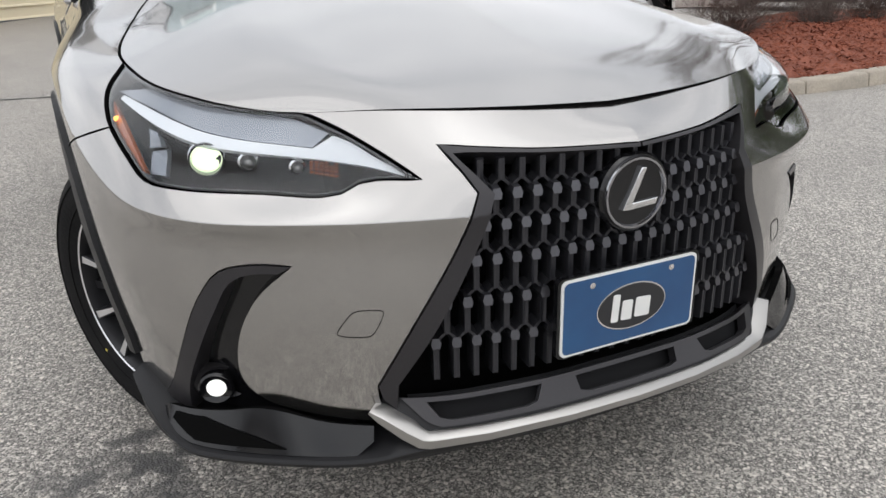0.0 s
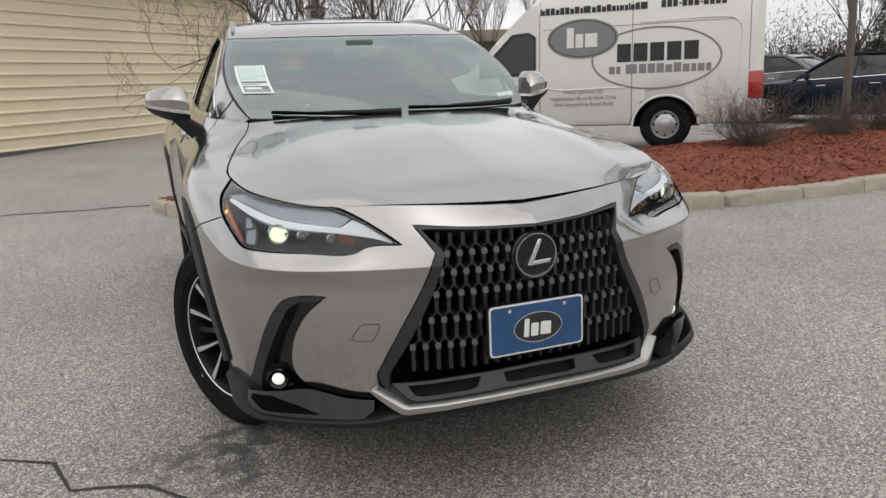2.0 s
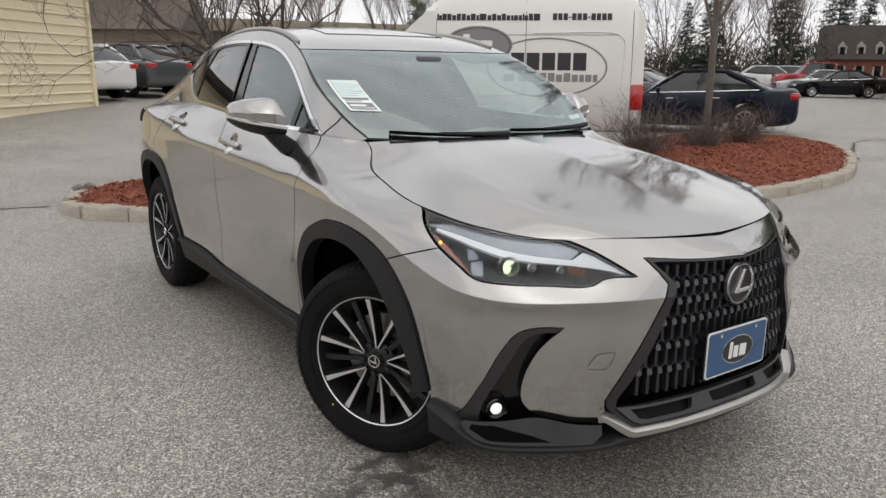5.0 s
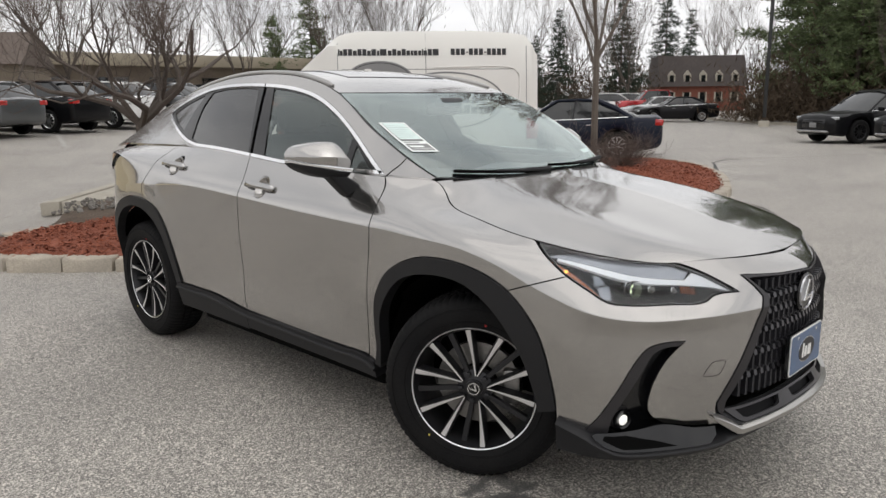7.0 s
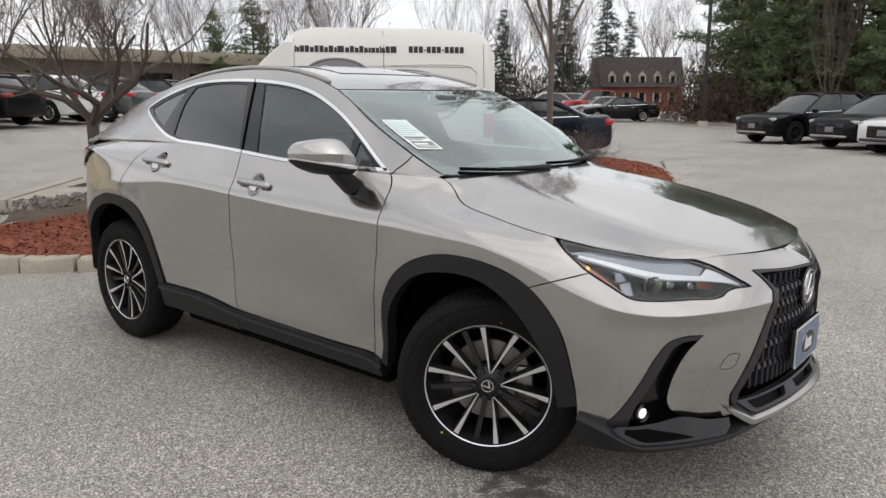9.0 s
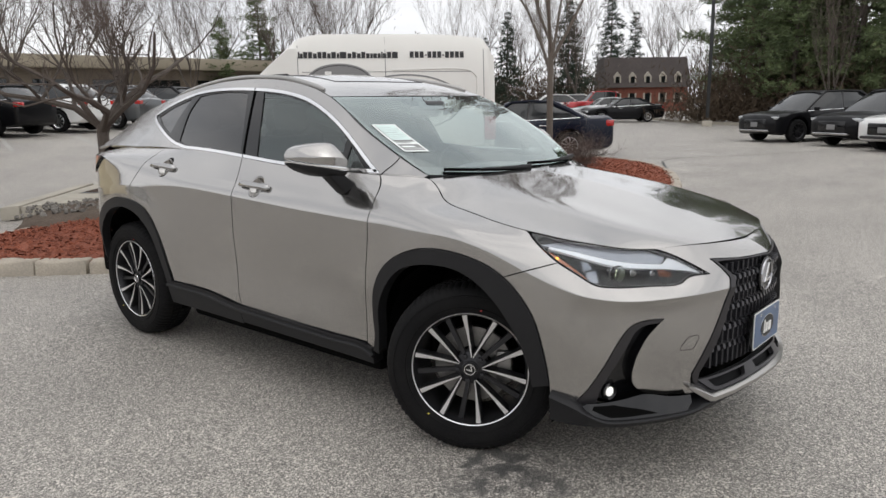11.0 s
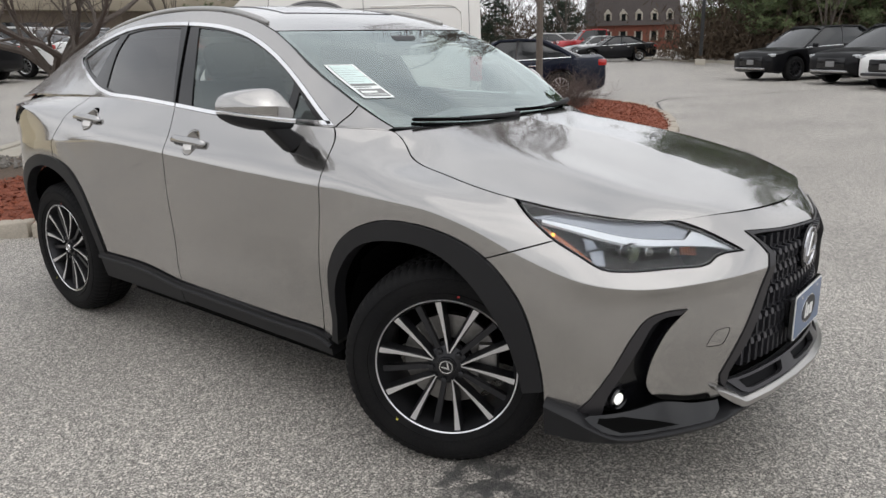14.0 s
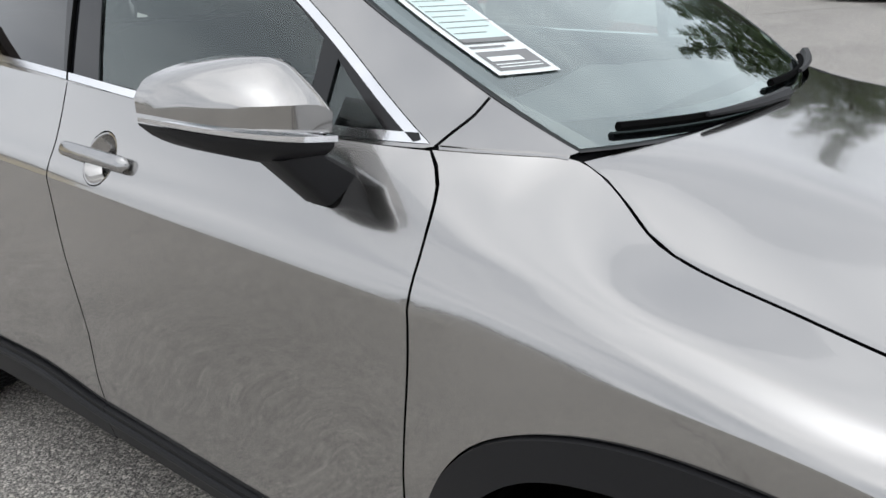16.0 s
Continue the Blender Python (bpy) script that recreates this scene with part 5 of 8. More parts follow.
DOT_RED = material("red_paint_dot", (0.4, 0.02, 0.02), 0.5, stain=0.1)
DOT_YELLOW = material("yellow_paint_dot", (0.6, 0.5, 0.08), 0.5, stain=0.1)
STEER = 28
for sign in (-1, 1):
    out = pose(0, 0, 0, 90, 0, 90 * sign) if sign > 0 else pose(0, 0, 0, 90, 0, -90)
    wheel(Matrix.Translation((sign * 0.735, 0.0, 0.366)) @ pose(0, 0, 0, 0, 0, STEER) @ out, 79)
    wheel(Matrix.Translation((sign * 0.755, 2.69, 0.366)) @ out, 80)


# ---- the silver car: mirrors, handles, rails, wipers, inside ----
def mirror(sign):
    root = new("door_mirror")
    root.parent = car
    root["label"] = "silver mirror shell with chrome strip and black foot"
    zt, zc = curve((0, 1.255), (0.1, 1.282), (0.25, 1.291), (0.5, 1.287), (0.75, 1.277), (0.93, 1.262), (1, 1.240)), curve((0, 1.168), (0.5, 1.184), (0.93, 1.203), (1, 1.208))
    zb = curve((0, 1.132), (0.3, 1.134), (0.6, 1.150), (0.9, 1.180), (1, 1.200))
    yf, yr = curve((0, 0.655), (0.3, 0.660), (0.6, 0.690), (0.85, 0.755), (1, 0.835)), curve((0, 0.795), (0.5, 0.850), (1, 0.885))
    ts = [0.0, 0.03, 0.08, 0.16, 0.26, 0.38, 0.5, 0.62, 0.74, 0.84, 0.92, 0.97, 1.0]

    def loft(low, high, mats, grow=0.0, bulge=1.0):
        bm, rings = bmesh.new(), []
        for t in ts:
            s = 0.825 + 0.178 * t
            a, b, f, r = float(low(t)), float(high(t)), float(yf(t)) - grow, float(yr(t))
            ring = [(r, a), (r - 0.02, a)]
            n = 10
            for k in range(n + 1):
                q = k / n
                lean = bulge(q) if callable(bulge) else 0.0
                ring.append((f + (r - f) * lean * 0.6, a + (b - a) * q))
            ring += [(r - 0.02, b), (r, b)]
            rings.append([bm.verts.new((sign * s, y, z)) for y, z in ring])
        for a, b in zip(rings, rings[1:]):
            for k in range(len(a)):
                bm.faces.new((a[k], a[(k + 1) % len(a)], b[(k + 1) % len(a)], b[k]))
        bm.faces.new(rings[0])
        bm.faces.new(rings[-1][::-1])
        return bm

    mid = lambda t: zc(t) + 0.010
    part("shell", loft(mid, zt, PAINT, bulge=lambda q: 0.10 - 0.20 * q if q < 0.4 else 0.02 + (q - 0.4) * 0.75 + (q - 0.4) ** 2 * 0.8), PAINT, root, smooth=40)
    part("strip", loft(lambda t: zc(t) - 0.003, lambda t: zc(t) + 0.0065 - 0.003 * t, CHROME, grow=0.004), CHROME, root, "chrome strip", smooth=50)
    part("lower_shell", loft(zb, lambda t: zc(t) - 0.005, GLOSS_BLACK, bulge=lambda q: 0.05 + (1 - q) ** 2 * 0.5), CLADDING, root, "black lower shell", smooth=50)
    bm = bmesh.new()
    high = [(0.905, 0.695, 1.145), (0.905, 0.775, 1.152), (0.830, 0.790, 1.152), (0.830, 0.680, 1.148)]
    low = [(0.826, 0.680, 1.056), (0.824, 0.748, 1.056), (0.772, 0.785, 1.110), (0.772, 0.655, 1.105)]
    rings = []
    for f in (0.0, 0.3, 0.7, 1.0):
        ring = []
        for k in range(4):
            p0, p1, p2 = (Vector(high[j % 4]).lerp(Vector(low[j % 4]), f) for j in (k - 1, k, k + 1))
            ring += [p1.lerp(p0, 0.16), p1 + (p0 - p1) * 0.05 + (p2 - p1) * 0.05, p1.lerp(p2, 0.16)]
        rings.append([bm.verts.new((sign * p.x, p.y, p.z)) for p in ring])
    for r0, r1 in zip(rings, rings[1:]):
        for k in range(12):
            bm.faces.new((r0[k], r0[(k + 1) % 12], r1[(k + 1) % 12], r1[k]))
    bm.faces.new(rings[0])
    bm.faces.new(rings[-1][::-1])
    part("foot", bm, CLADDING, root, smooth=40)


def handle(u0, u1, z0, z1, sign, owner):
    """A chrome pull bar before a scooped cup."""
    mid_uv = ((u0 + u1) / 2, (z0 + z1) / 2)
    p, n = skin_point(*mid_uv, 0.0, sign)
    a, _n = skin_point(u0, z0, 0.0, sign)
    b, _n = skin_point(u1, z1, 0.0, sign)
    t = (b - a).normalized()
    up = n.cross(t).normalized() * (1 if n.cross(t).z > 0 else -1)
    cup = bmesh.new()
    q = Matrix((t, up, n)).transposed().to_4x4()
    lathe(cup, [(0.0590, -0.002), (0.0580, 0.0012), (0.0545, 0.0002), (0.049, -0.013), (0.037, -0.029), (0.018, -0.036), (0.0, -0.037)], 36, Matrix.Translation(p + t * 0.012) @ q @ Matrix.Diagonal((0.95, 1, 1, 1)))
    part("handle_cup", cup, PAINT, owner)
    bm = bmesh.new()
    prof = [(0.0, 0.0165), (0.007, 0.0155), (0.012, 0.009), (0.0135, 0.0), (0.012, -0.009), (0.007, -0.0155), (0.0, -0.0165), (-0.005, -0.010), (-0.005, 0.010)]
    frames, slim = [], []
    for k in range(25):
        f = k / 24
        end = 1 - abs(2 * f - 1)
        size = min(1.0, (end / 0.14)) if end < 0.14 else 1.0
        slim.append(0.25 + 0.75 * math.sqrt(max(0.0, 1 - (1 - size) ** 2)))
        frames.append((a + (b - a) * f + n * (0.018 - 0.013 * abs(2 * f - 1) ** 4), n, up))
    sweep(bm, frames, lambda f: [(x * slim[round(f * 24)], y * slim[round(f * 24)]) for x, y in prof])
    part("door_handle", bm, CHROME_SATIN, owner, "chrome pull handle", smooth=50)


CHROME_SATIN = material("satin_chrome", (0.42, 0.415, 0.41), 0.2, 1.0, stain=0.08, stain_scale=20)
for sign in (-1, 1):
    mirror(sign)
    handle(1.500, 1.245, 1.050, 1.042, sign, [o for o in car.children if o.name.startswith("front_door")][0 if sign < 0 else 1])
    handle(2.385, 2.140, 1.110, 1.100, sign, [o for o in car.children if o.name.startswith("rear_door")][0 if sign < 0 else 1])
    # roof rail
    bm = bmesh.new()
    pts = []
    for y, z in flow([(1.10, 1.540), (1.2, 1.565), (1.43, 1.605), (1.65, 1.620), (1.9, 1.622), (2.15, 1.603), (2.45, 1.555), (2.60, 1.522)], 0.05):
        pts.append((sign * (float(cabin(y, z)[0][0]) - 0.022), y, z - 0.003))
    tube(bm, pts, [0.006] + [0.012] * (len(pts) - 2) + [0.006], 10)
    part("roof_rail", bm, SATIN_SILVER, car, "slim silver roof rail")
    bm = bmesh.new()
    tube(bm, [(x, y, z - 0.012) for x, y, z in pts], 0.007, 6)
    part("rail_gasket", bm, BLACK_GAP, car)

# cowl, wipers
verts, faces = [], []
for i, a in enumerate(np.linspace(-1, 1, 33)):
    s, y, z = (float(v[0]) for v in hood_both(a * 0.995, 0.995))
    s2, y2, z2 = (float(v[0]) for v in screen(a, 0.03))
    verts += [(s, y - 0.01, z - 0.022), (s, y + 0.02, z - 0.028), (s2, y2, z2 - 0.012), (s2, y2 + 0.05, z2 - 0.03)]
    if i:
        for k in range(3):
            faces.append((4 * i - 4 + k, 4 * i + k, 4 * i + k + 1, 4 * i - 3 + k))
link("cowl", mesh_of("cowl", verts, faces, CLADDING, smooth=True), car)
for a0, a1, b0, b1 in ((-0.02, -0.84, 0.012, 0.045), (0.88, 0.06, 0.012, 0.055)):
    bm, bm2 = bmesh.new(), bmesh.new()
    arm, blade = [], []
    for f in np.linspace(0, 1, 12):
        s, y, z = (float(v[0]) for v in screen(a0 + (a1 - a0) * f, b0 + (b1 - b0) * f))
        arm.append((s, y - 0.020, z + 0.020 - 0.006 * f))
        blade.append((s, y - 0.006, z + 0.010))
    tube(bm, arm[:8], [0.013, 0.011, 0.010, 0.009, 0.008, 0.007, 0.006, 0.005], 6)
    tube(bm2, blade, 0.008, 6)
    w_ = part("wiper_arm", bm, CLADDING, car, "black wiper")
    part("wiper_blade", bm2, BLACK_GAP, w_)

# tailgate closing the rear
def tailgate(a, b):
    a, b = np.atleast_1d(a), np.atleast_1d(b)
    s0, y0, z0 = roof(a, np.full(len(a), 1.0))
    z1 = 1.13
    s1, y1 = a * 0.60, 3.63 - 0.10 * np.abs(a) ** 2.5
    return s0 + (s1 - s0) * b, y0 + (y1 - y0) * b + 0.03 * np.sin(np.pi * b), z0 + (z1 - z0) * b


sheet("tailgate", square, tailgate, [PAINT, BLACK_GAP], car, sign=1, res=0.06, gap=0.0, depth=0.02, holes=[outline([(-0.85, 0.12), (0.85, 0.12)], [(0.85, 0.12), (0.8, 0.8)], [(0.8, 0.8), (-0.8, 0.8)], [(-0.8, 0.8), (-0.85, 0.12)])])
sheet("rear_window", [(-0.9, 0.08), (0.9, 0.08), (0.85, 0.85), (-0.85, 0.85)], tailgate, GLASS_DARK, car, sign=1, res=0.08, gap=0.0, lift=-0.006, depth=0.0)

# inside: dashboard, seats, wheel, inner mirror, papers on the glass
bm = bmesh.new()
frames = [((x, 0.62, 0.93), (0, 1, 0), (0, 0, 1)) for x in np.linspace(-0.66, 0.66, 17)]
sweep(bm, frames, lambda t: [(-0.18, -0.05), (0.30, -0.10), (0.34, 0.06), (0.22, 0.16 + 0.03 * math.exp(-((t - 0.76) / 0.12) ** 2)), (0.0, 0.185), (-0.16, 0.17)])
part("dashboard", bm, GREY_TRIM, car, smooth=40)
for x in (-0.37, 0.37):
    for y in (1.35, 2.25):
        seat = new("seat")
        seat.parent = car
        bm = bmesh.new()
        box(bm, x, y - 0.1, 0.66, 0.50, 0.52, 0.18, 0.06)
        part("cushion", bm, INTERIOR, seat)
        bm = bmesh.new()
        box(bm, 0, 0, 0.30, 0.48, 0.14, 0.66, 0.06, Matrix.Translation((x, y + 0.16, 0.68)) @ pose(0, 0, 0, -16, 0, 0))
        part("backrest", bm, INTERIOR, seat)
        bm = bmesh.new()
        box(bm, 0, 0, 0.72, 0.26, 0.11, 0.17, 0.05, Matrix.Translation((x, y + 0.16, 0.68)) @ pose(0, 0, 0, -14, 0, 0))
        part("headrest", bm, INTERIOR, seat)
bm = bmesh.new()
tube(bm, [Matrix.Translation((0.37, 0.98, 1.03)) @ pose(0, 0, 0, 62, 0, 0) @ Vector((0.18 * math.cos(a), 0.18 * math.sin(a), 0)) for a in np.linspace(0, 2 * math.pi, 33)], 0.014, 8, caps=False)
box(bm, 0, 0, -0.01, 0.30, 0.05, 0.03, 0.01, Matrix.Translation((0.37, 0.98, 1.03)) @ pose(0, 0, 0, 62, 0, 0))
part("steering_wheel", bm, INTERIOR, car)
bm = bmesh.new()
box(bm, 0, 0.93, 1.415, 0.22, 0.03, 0.06, 0.015)
box(bm, 0, 0.88, 1.45, 0.14, 0.08, 0.05, 0.015)
part("inner_mirror", bm, GREY_TRIM, car)
bm = bmesh.new()
box(bm, 0, 1.95, 1.512, 1.0, 1.4, 0.02)
part("headliner", bm, GREY_TRIM, car)
for x in (-0.70, 0.70):
    part("door_lining", box(bmesh.new(), x, 1.4, 1.0, 0.04, 1.7, 0.28, 0.01), INTERIOR, car)


def on_screen(ring, lift, mat, name, parent, label=""):
    return sheet(name, ring, screen, mat, parent, label, sign=1, res=0.05, gap=0.0, lift=lift, depth=0.0)


def quad(a0, b0, a1, b1, skew=0.0):
    return [(a0 + skew * b0, b0), (a1 + skew * b0, b0), (a1 + skew * b1, b1), (a0 + skew * b1, b1)]


sticker = on_screen(quad(-0.925, 0.245, -0.735, 0.555), 0.003, PAPER, "window_sticker", car, "white price sticker with grey print on the windscreen")
on_screen(quad(-0.908, 0.350, -0.752, 0.545), 0.004, GREY_INK, "printed_border", sticker)
on_screen(quad(-0.905, 0.353, -0.755, 0.542), 0.0048, PAPER_PRINT, "printed_panel", sticker)
on_screen(quad(-0.905, 0.353, -0.755, 0.366), 0.0055, GREY_INK, "printed_line", sticker)
on_screen(quad(-0.905, 0.334, -0.80, 0.341), 0.004, GREY_INK, "printed_line", sticker)
on_screen(quad(-0.908, 0.258, -0.752, 0.322), 0.004, GREY_INK, "printed_border", sticker)
on_screen(quad(-0.898, 0.287, -0.80, 0.303), 0.0048, PAPER, "printed_panel", sticker)
for k in range(7):
    on_screen(quad(-0.898, 0.385 + 0.021 * k, -0.80 + 0.03 * (k % 3), 0.3875 + 0.021 * k), 0.0055, GREY_INK, "printed_line", sticker)
for k in range(2):
    on_screen(quad(-0.898, 0.266 + 0.009 * k, -0.765, 0.2695 + 0.009 * k), 0.0048, PAPER, "printed_line", sticker)
on_screen(quad(0.80, 0.115, 0.955, 0.155), -0.004, PAPER, "dash_card", car, "small white card behind the windscreen")

for sign in (-1, 1):
    bm = bmesh.new()
    tube(bm, [(sign * (float(cabin(y, z)[0][0]) + 0.0005), y, z) for y, z in flow([(0.552, 1.146), (0.530, 1.168), (0.503, 1.194), (0.487, 1.219)], 0.01)], 0.0025, 5)
    part("pillar_seam", bm, BLACK_GAP, car)
    bm = bmesh.new()
    tube(bm, [(sign * (float(cabin(y, z)[0][0]) + 0.001), y, z) for y, z in flow([(1.572, 1.185), (1.615, 1.37), (1.667, 1.556)], 0.03)], 0.004, 5)
    part("pillar_seam", bm, BLACK_GAP, car)


# ---- surroundings: ground, kerbs, beds ----
def ramp_node(n, l, src, stops):
    r = n.new("ShaderNodeValToRGB")
    while len(r.color_ramp.elements) < len(stops):
        r.color_ramp.elements.new(0.5)
    for e, (p, c) in zip(r.color_ramp.elements, stops):
        e.position, e.color = p, (*c, 1)
    l.new(src, r.inputs[0])
    return r


def asphalt_material():
    """Worn asphalt: pale and dark stones in a grey binder, broad stains, oil marks by the front tyre."""
    m = bpy.data.materials.new("worn_asphalt")
    m.use_nodes = True
    n, l = m.node_tree.nodes, m.node_tree.links
    b = n["Principled BSDF"]
    tc = n.new("ShaderNodeTexCoord")
    stones, gravel, broad = n.new("ShaderNodeTexVoronoi"), n.new("ShaderNodeTexVoronoi"), n.new("ShaderNodeTexNoise")
    stones.inputs["Scale"].default_value, gravel.inputs["Scale"].default_value = 150, 290
    broad.inputs["Scale"].default_value, broad.inputs["Detail"].default_value = 0.7, 8
    for t in (stones, gravel, broad):
        l.new(tc.outputs["Object"], t.inputs["Vector"])
    one, two = n.new("ShaderNodeSeparateColor"), n.new("ShaderNodeSeparateColor")
    l.new(stones.outputs["Color"], one.inputs[0])
    l.new(gravel.outputs["Color"], two.inputs[0])
    a = ramp_node(n, l, one.outputs[0], [(0.0, (0.03, 0.029, 0.028)), (0.5, (0.10, 0.097, 0.092)), (0.70, (0.22, 0.213, 0.202)), (0.78, (0.40, 0.39, 0.37)), (0.90, (0.62, 0.60, 0.57)), (1.0, (0.80, 0.78, 0.75))])
    c = ramp_node(n, l, two.outputs[0], [(0.0, (0.03, 0.029, 0.028)), (0.35, (0.11, 0.107, 0.102)), (0.60, (0.24, 0.233, 0.222)), (0.75, (0.44, 0.43, 0.41)), (1.0, (0.66, 0.64, 0.61))])
    mix = n.new("ShaderNodeMix")
    mix.data_type, mix.blend_type = "RGBA", "LIGHTEN"
    mix.inputs["Factor"].default_value = 0.85
    l.new(a.outputs[0], mix.inputs["A"])
    l.new(c.outputs[0], mix.inputs["B"])
    shade = ramp_node(n, l, broad.outputs["Fac"], [(0.3, (0.76, 0.728, 0.688)), (0.7, (1.0, 0.96, 0.905))])
    mul = n.new("ShaderNodeMix")
    mul.data_type, mul.blend_type = "RGBA", "MULTIPLY"
    mul.inputs["Factor"].default_value = 1.0
    l.new(mix.outputs["Result"], mul.inputs["A"])
    l.new(shade.outputs[0], mul.inputs["B"])
    last = mul
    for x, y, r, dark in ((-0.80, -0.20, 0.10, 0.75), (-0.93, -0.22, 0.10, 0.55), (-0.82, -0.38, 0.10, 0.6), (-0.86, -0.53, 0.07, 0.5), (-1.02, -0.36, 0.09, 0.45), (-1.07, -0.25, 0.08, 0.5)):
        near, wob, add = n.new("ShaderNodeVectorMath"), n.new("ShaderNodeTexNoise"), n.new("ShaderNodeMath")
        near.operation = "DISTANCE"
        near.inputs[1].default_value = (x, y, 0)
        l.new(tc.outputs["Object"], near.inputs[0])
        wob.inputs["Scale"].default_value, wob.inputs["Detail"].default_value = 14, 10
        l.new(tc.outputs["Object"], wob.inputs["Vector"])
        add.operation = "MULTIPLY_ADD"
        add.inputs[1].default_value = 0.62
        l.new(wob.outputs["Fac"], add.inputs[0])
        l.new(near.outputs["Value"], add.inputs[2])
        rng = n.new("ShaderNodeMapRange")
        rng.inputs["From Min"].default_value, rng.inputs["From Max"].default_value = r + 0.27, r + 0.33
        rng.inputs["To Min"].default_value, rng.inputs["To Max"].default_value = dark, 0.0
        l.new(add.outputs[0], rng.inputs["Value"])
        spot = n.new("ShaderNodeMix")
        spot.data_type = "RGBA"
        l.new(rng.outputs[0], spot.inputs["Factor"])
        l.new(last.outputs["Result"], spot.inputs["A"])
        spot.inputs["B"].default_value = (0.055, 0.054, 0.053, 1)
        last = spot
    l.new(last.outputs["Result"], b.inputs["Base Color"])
    b.inputs["Roughness"].default_value = 0.6
    b.inputs["Specular IOR Level"].default_value = 0.75
    bp = n.new("ShaderNodeBump")
    bp.inputs["Strength"].default_value, bp.inputs["Distance"].default_value = 0.6, 0.004
    l.new(stones.outputs["Distance"], bp.inputs["Height"])
    bp.invert = True
    l.new(bp.outputs[0], b.inputs["Normal"])
    return m


ASPHALT = asphalt_material()
MULCH = material("red_bark_mulch", (0.30, 0.085, 0.040), 0.9, grain=0.8, scale=60, bump=0.9, stain=0.4, stain_scale=2, second=(0.12, 0.034, 0.02))
SOIL = material("brown_soil", (0.12, 0.085, 0.06), 0.95, grain=0.8, scale=40, bump=0.8, stain=0.5, second=(0.05, 0.036, 0.026))
GRANITE = material("weathered_kerb_stone", (0.45, 0.395, 0.32), 0.85, grain=0.5, scale=70, bump=0.5, stain=0.5, stain_scale=5, second=(0.22, 0.20, 0.17))
CONCRETE = material("pale_concrete", (0.44, 0.405, 0.34), 0.85, grain=0.3, scale=90, bump=0.3, stain=0.4, stain_scale=3)
BARK = material("grey_brown_bark", (0.11, 0.090, 0.076), 0.9, grain=0.7, scale=50, bump=0.7, stain=0.4)
PALE_BARK = material("pale_grey_bark", (0.165, 0.138, 0.115), 0.9, grain=0.6, scale=60, bump=0.5, stain=0.4, stain_scale=6)
TWIG = material("brown_twigs", (0.125, 0.096, 0.082), 0.9, grain=0.5, scale=30)
NEEDLES = material("pine_needles", (0.150, 0.190, 0.075), 0.75, grain=0.7, scale=3, stain=0.5, stain_scale=0.5, second=(0.045, 0.068, 0.03))
SPRUCE = material("dark_spruce_needles", (0.022, 0.042, 0.022), 0.8, grain=0.6, scale=3, stain=0.4, stain_scale=0.6)
BRUSH = material("dry_brush", (0.085, 0.058, 0.036), 0.9, grain=0.6, scale=2, stain=0.5, stain_scale=0.4)
SIDING = material("cream_steel_siding", (0.80, 0.70, 0.50), 0.5, grain=0.06, scale=40, stain=0.15, stain_scale=0.5, bump=0.03)
BRICK = material("red_brick_wall", (0.22, 0.075, 0.05), 0.9, grain=0.5, scale=12, stain=0.4, stain_scale=0.6)
ROOFING = material("dark_shingles", (0.075, 0.062, 0.058), 0.9, grain=0.6, scale=8, stain=0.4, stain_scale=0.5)
RUST = material("rusty_iron", (0.10, 0.062, 0.045), 0.8, grain=0.5, scale=60, stain=0.4, stain_scale=6)
DARK_STEEL = material("black_painted_steel", (0.02, 0.021, 0.022), 0.45, stain=0.3)
TAR = material("crack_sealer", (0.03, 0.03, 0.031), 0.7, grain=0.4, scale=60)
LINE_PAINT = material("worn_white_line", (0.55, 0.54, 0.51), 0.8, grain=0.7, scale=60, stain=0.4, second=(0.24, 0.23, 0.22))


def ground_z(x, y):
    """The lot lies level round the car and rises gently towards the back."""
    t = max(0.0, y - 8.0)
    rise = min(1.3, 0.036 * (t - 4 * (1 - math.exp(-t / 4))))
    f = min(1.0, max(0.0, (x - 8) / 22))
    return rise * (1 - 0.7 * f * f * (3 - 2 * f))


def spaced(lo, hi, fine_lo, fine_hi, fine, coarse):
    out, v = [], lo
    while v < hi:
        out.append(v)
        v += fine if fine_lo <= v < fine_hi else coarse
    return out + [hi]


gx, gy = spaced(-400, 400, -16, 48, 2, 16), spaced(-400, 400, -12, 60, 2, 16)
verts = [(x, y, ground_z(x, y)) for y in gy for x in gx]
faces = [(j * len(gx) + i, j * len(gx) + i + 1, (j + 1) * len(gx) + i + 1, (j + 1) * len(gx) + i) for j in range(len(gy) - 1) for i in range(len(gx) - 1)]
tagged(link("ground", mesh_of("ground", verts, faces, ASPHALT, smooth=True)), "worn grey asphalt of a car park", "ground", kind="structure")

rng = random.Random(4)


def strip_on_ground(name, pts, width, mat, label, category, jitter=0.03):
    pts = flow(pts, 0.12)
    verts, faces = [], []
    for i, (x, y) in enumerate(pts):
        a, b = pts[max(i - 1, 0)], pts[min(i + 1, len(pts) - 1)]
        d = Vector((b[0] - a[0], b[1] - a[1])).normalized()
        j, w = rng.uniform(-jitter, jitter), width * rng.uniform(0.6, 1.3) / 2 if jitter else width / 2
        for sg in (-1, 1):
            px, py = x - d.y * (sg * w + j), y + d.x * (sg * w + j)
            verts.append((px, py, ground_z(px, py) + 0.004))
        if i:
            faces.append((2 * i - 2, 2 * i - 1, 2 * i + 1, 2 * i))
    return tagged(link(name, mesh_of(name, verts, faces, mat)), label, category, kind="structure")


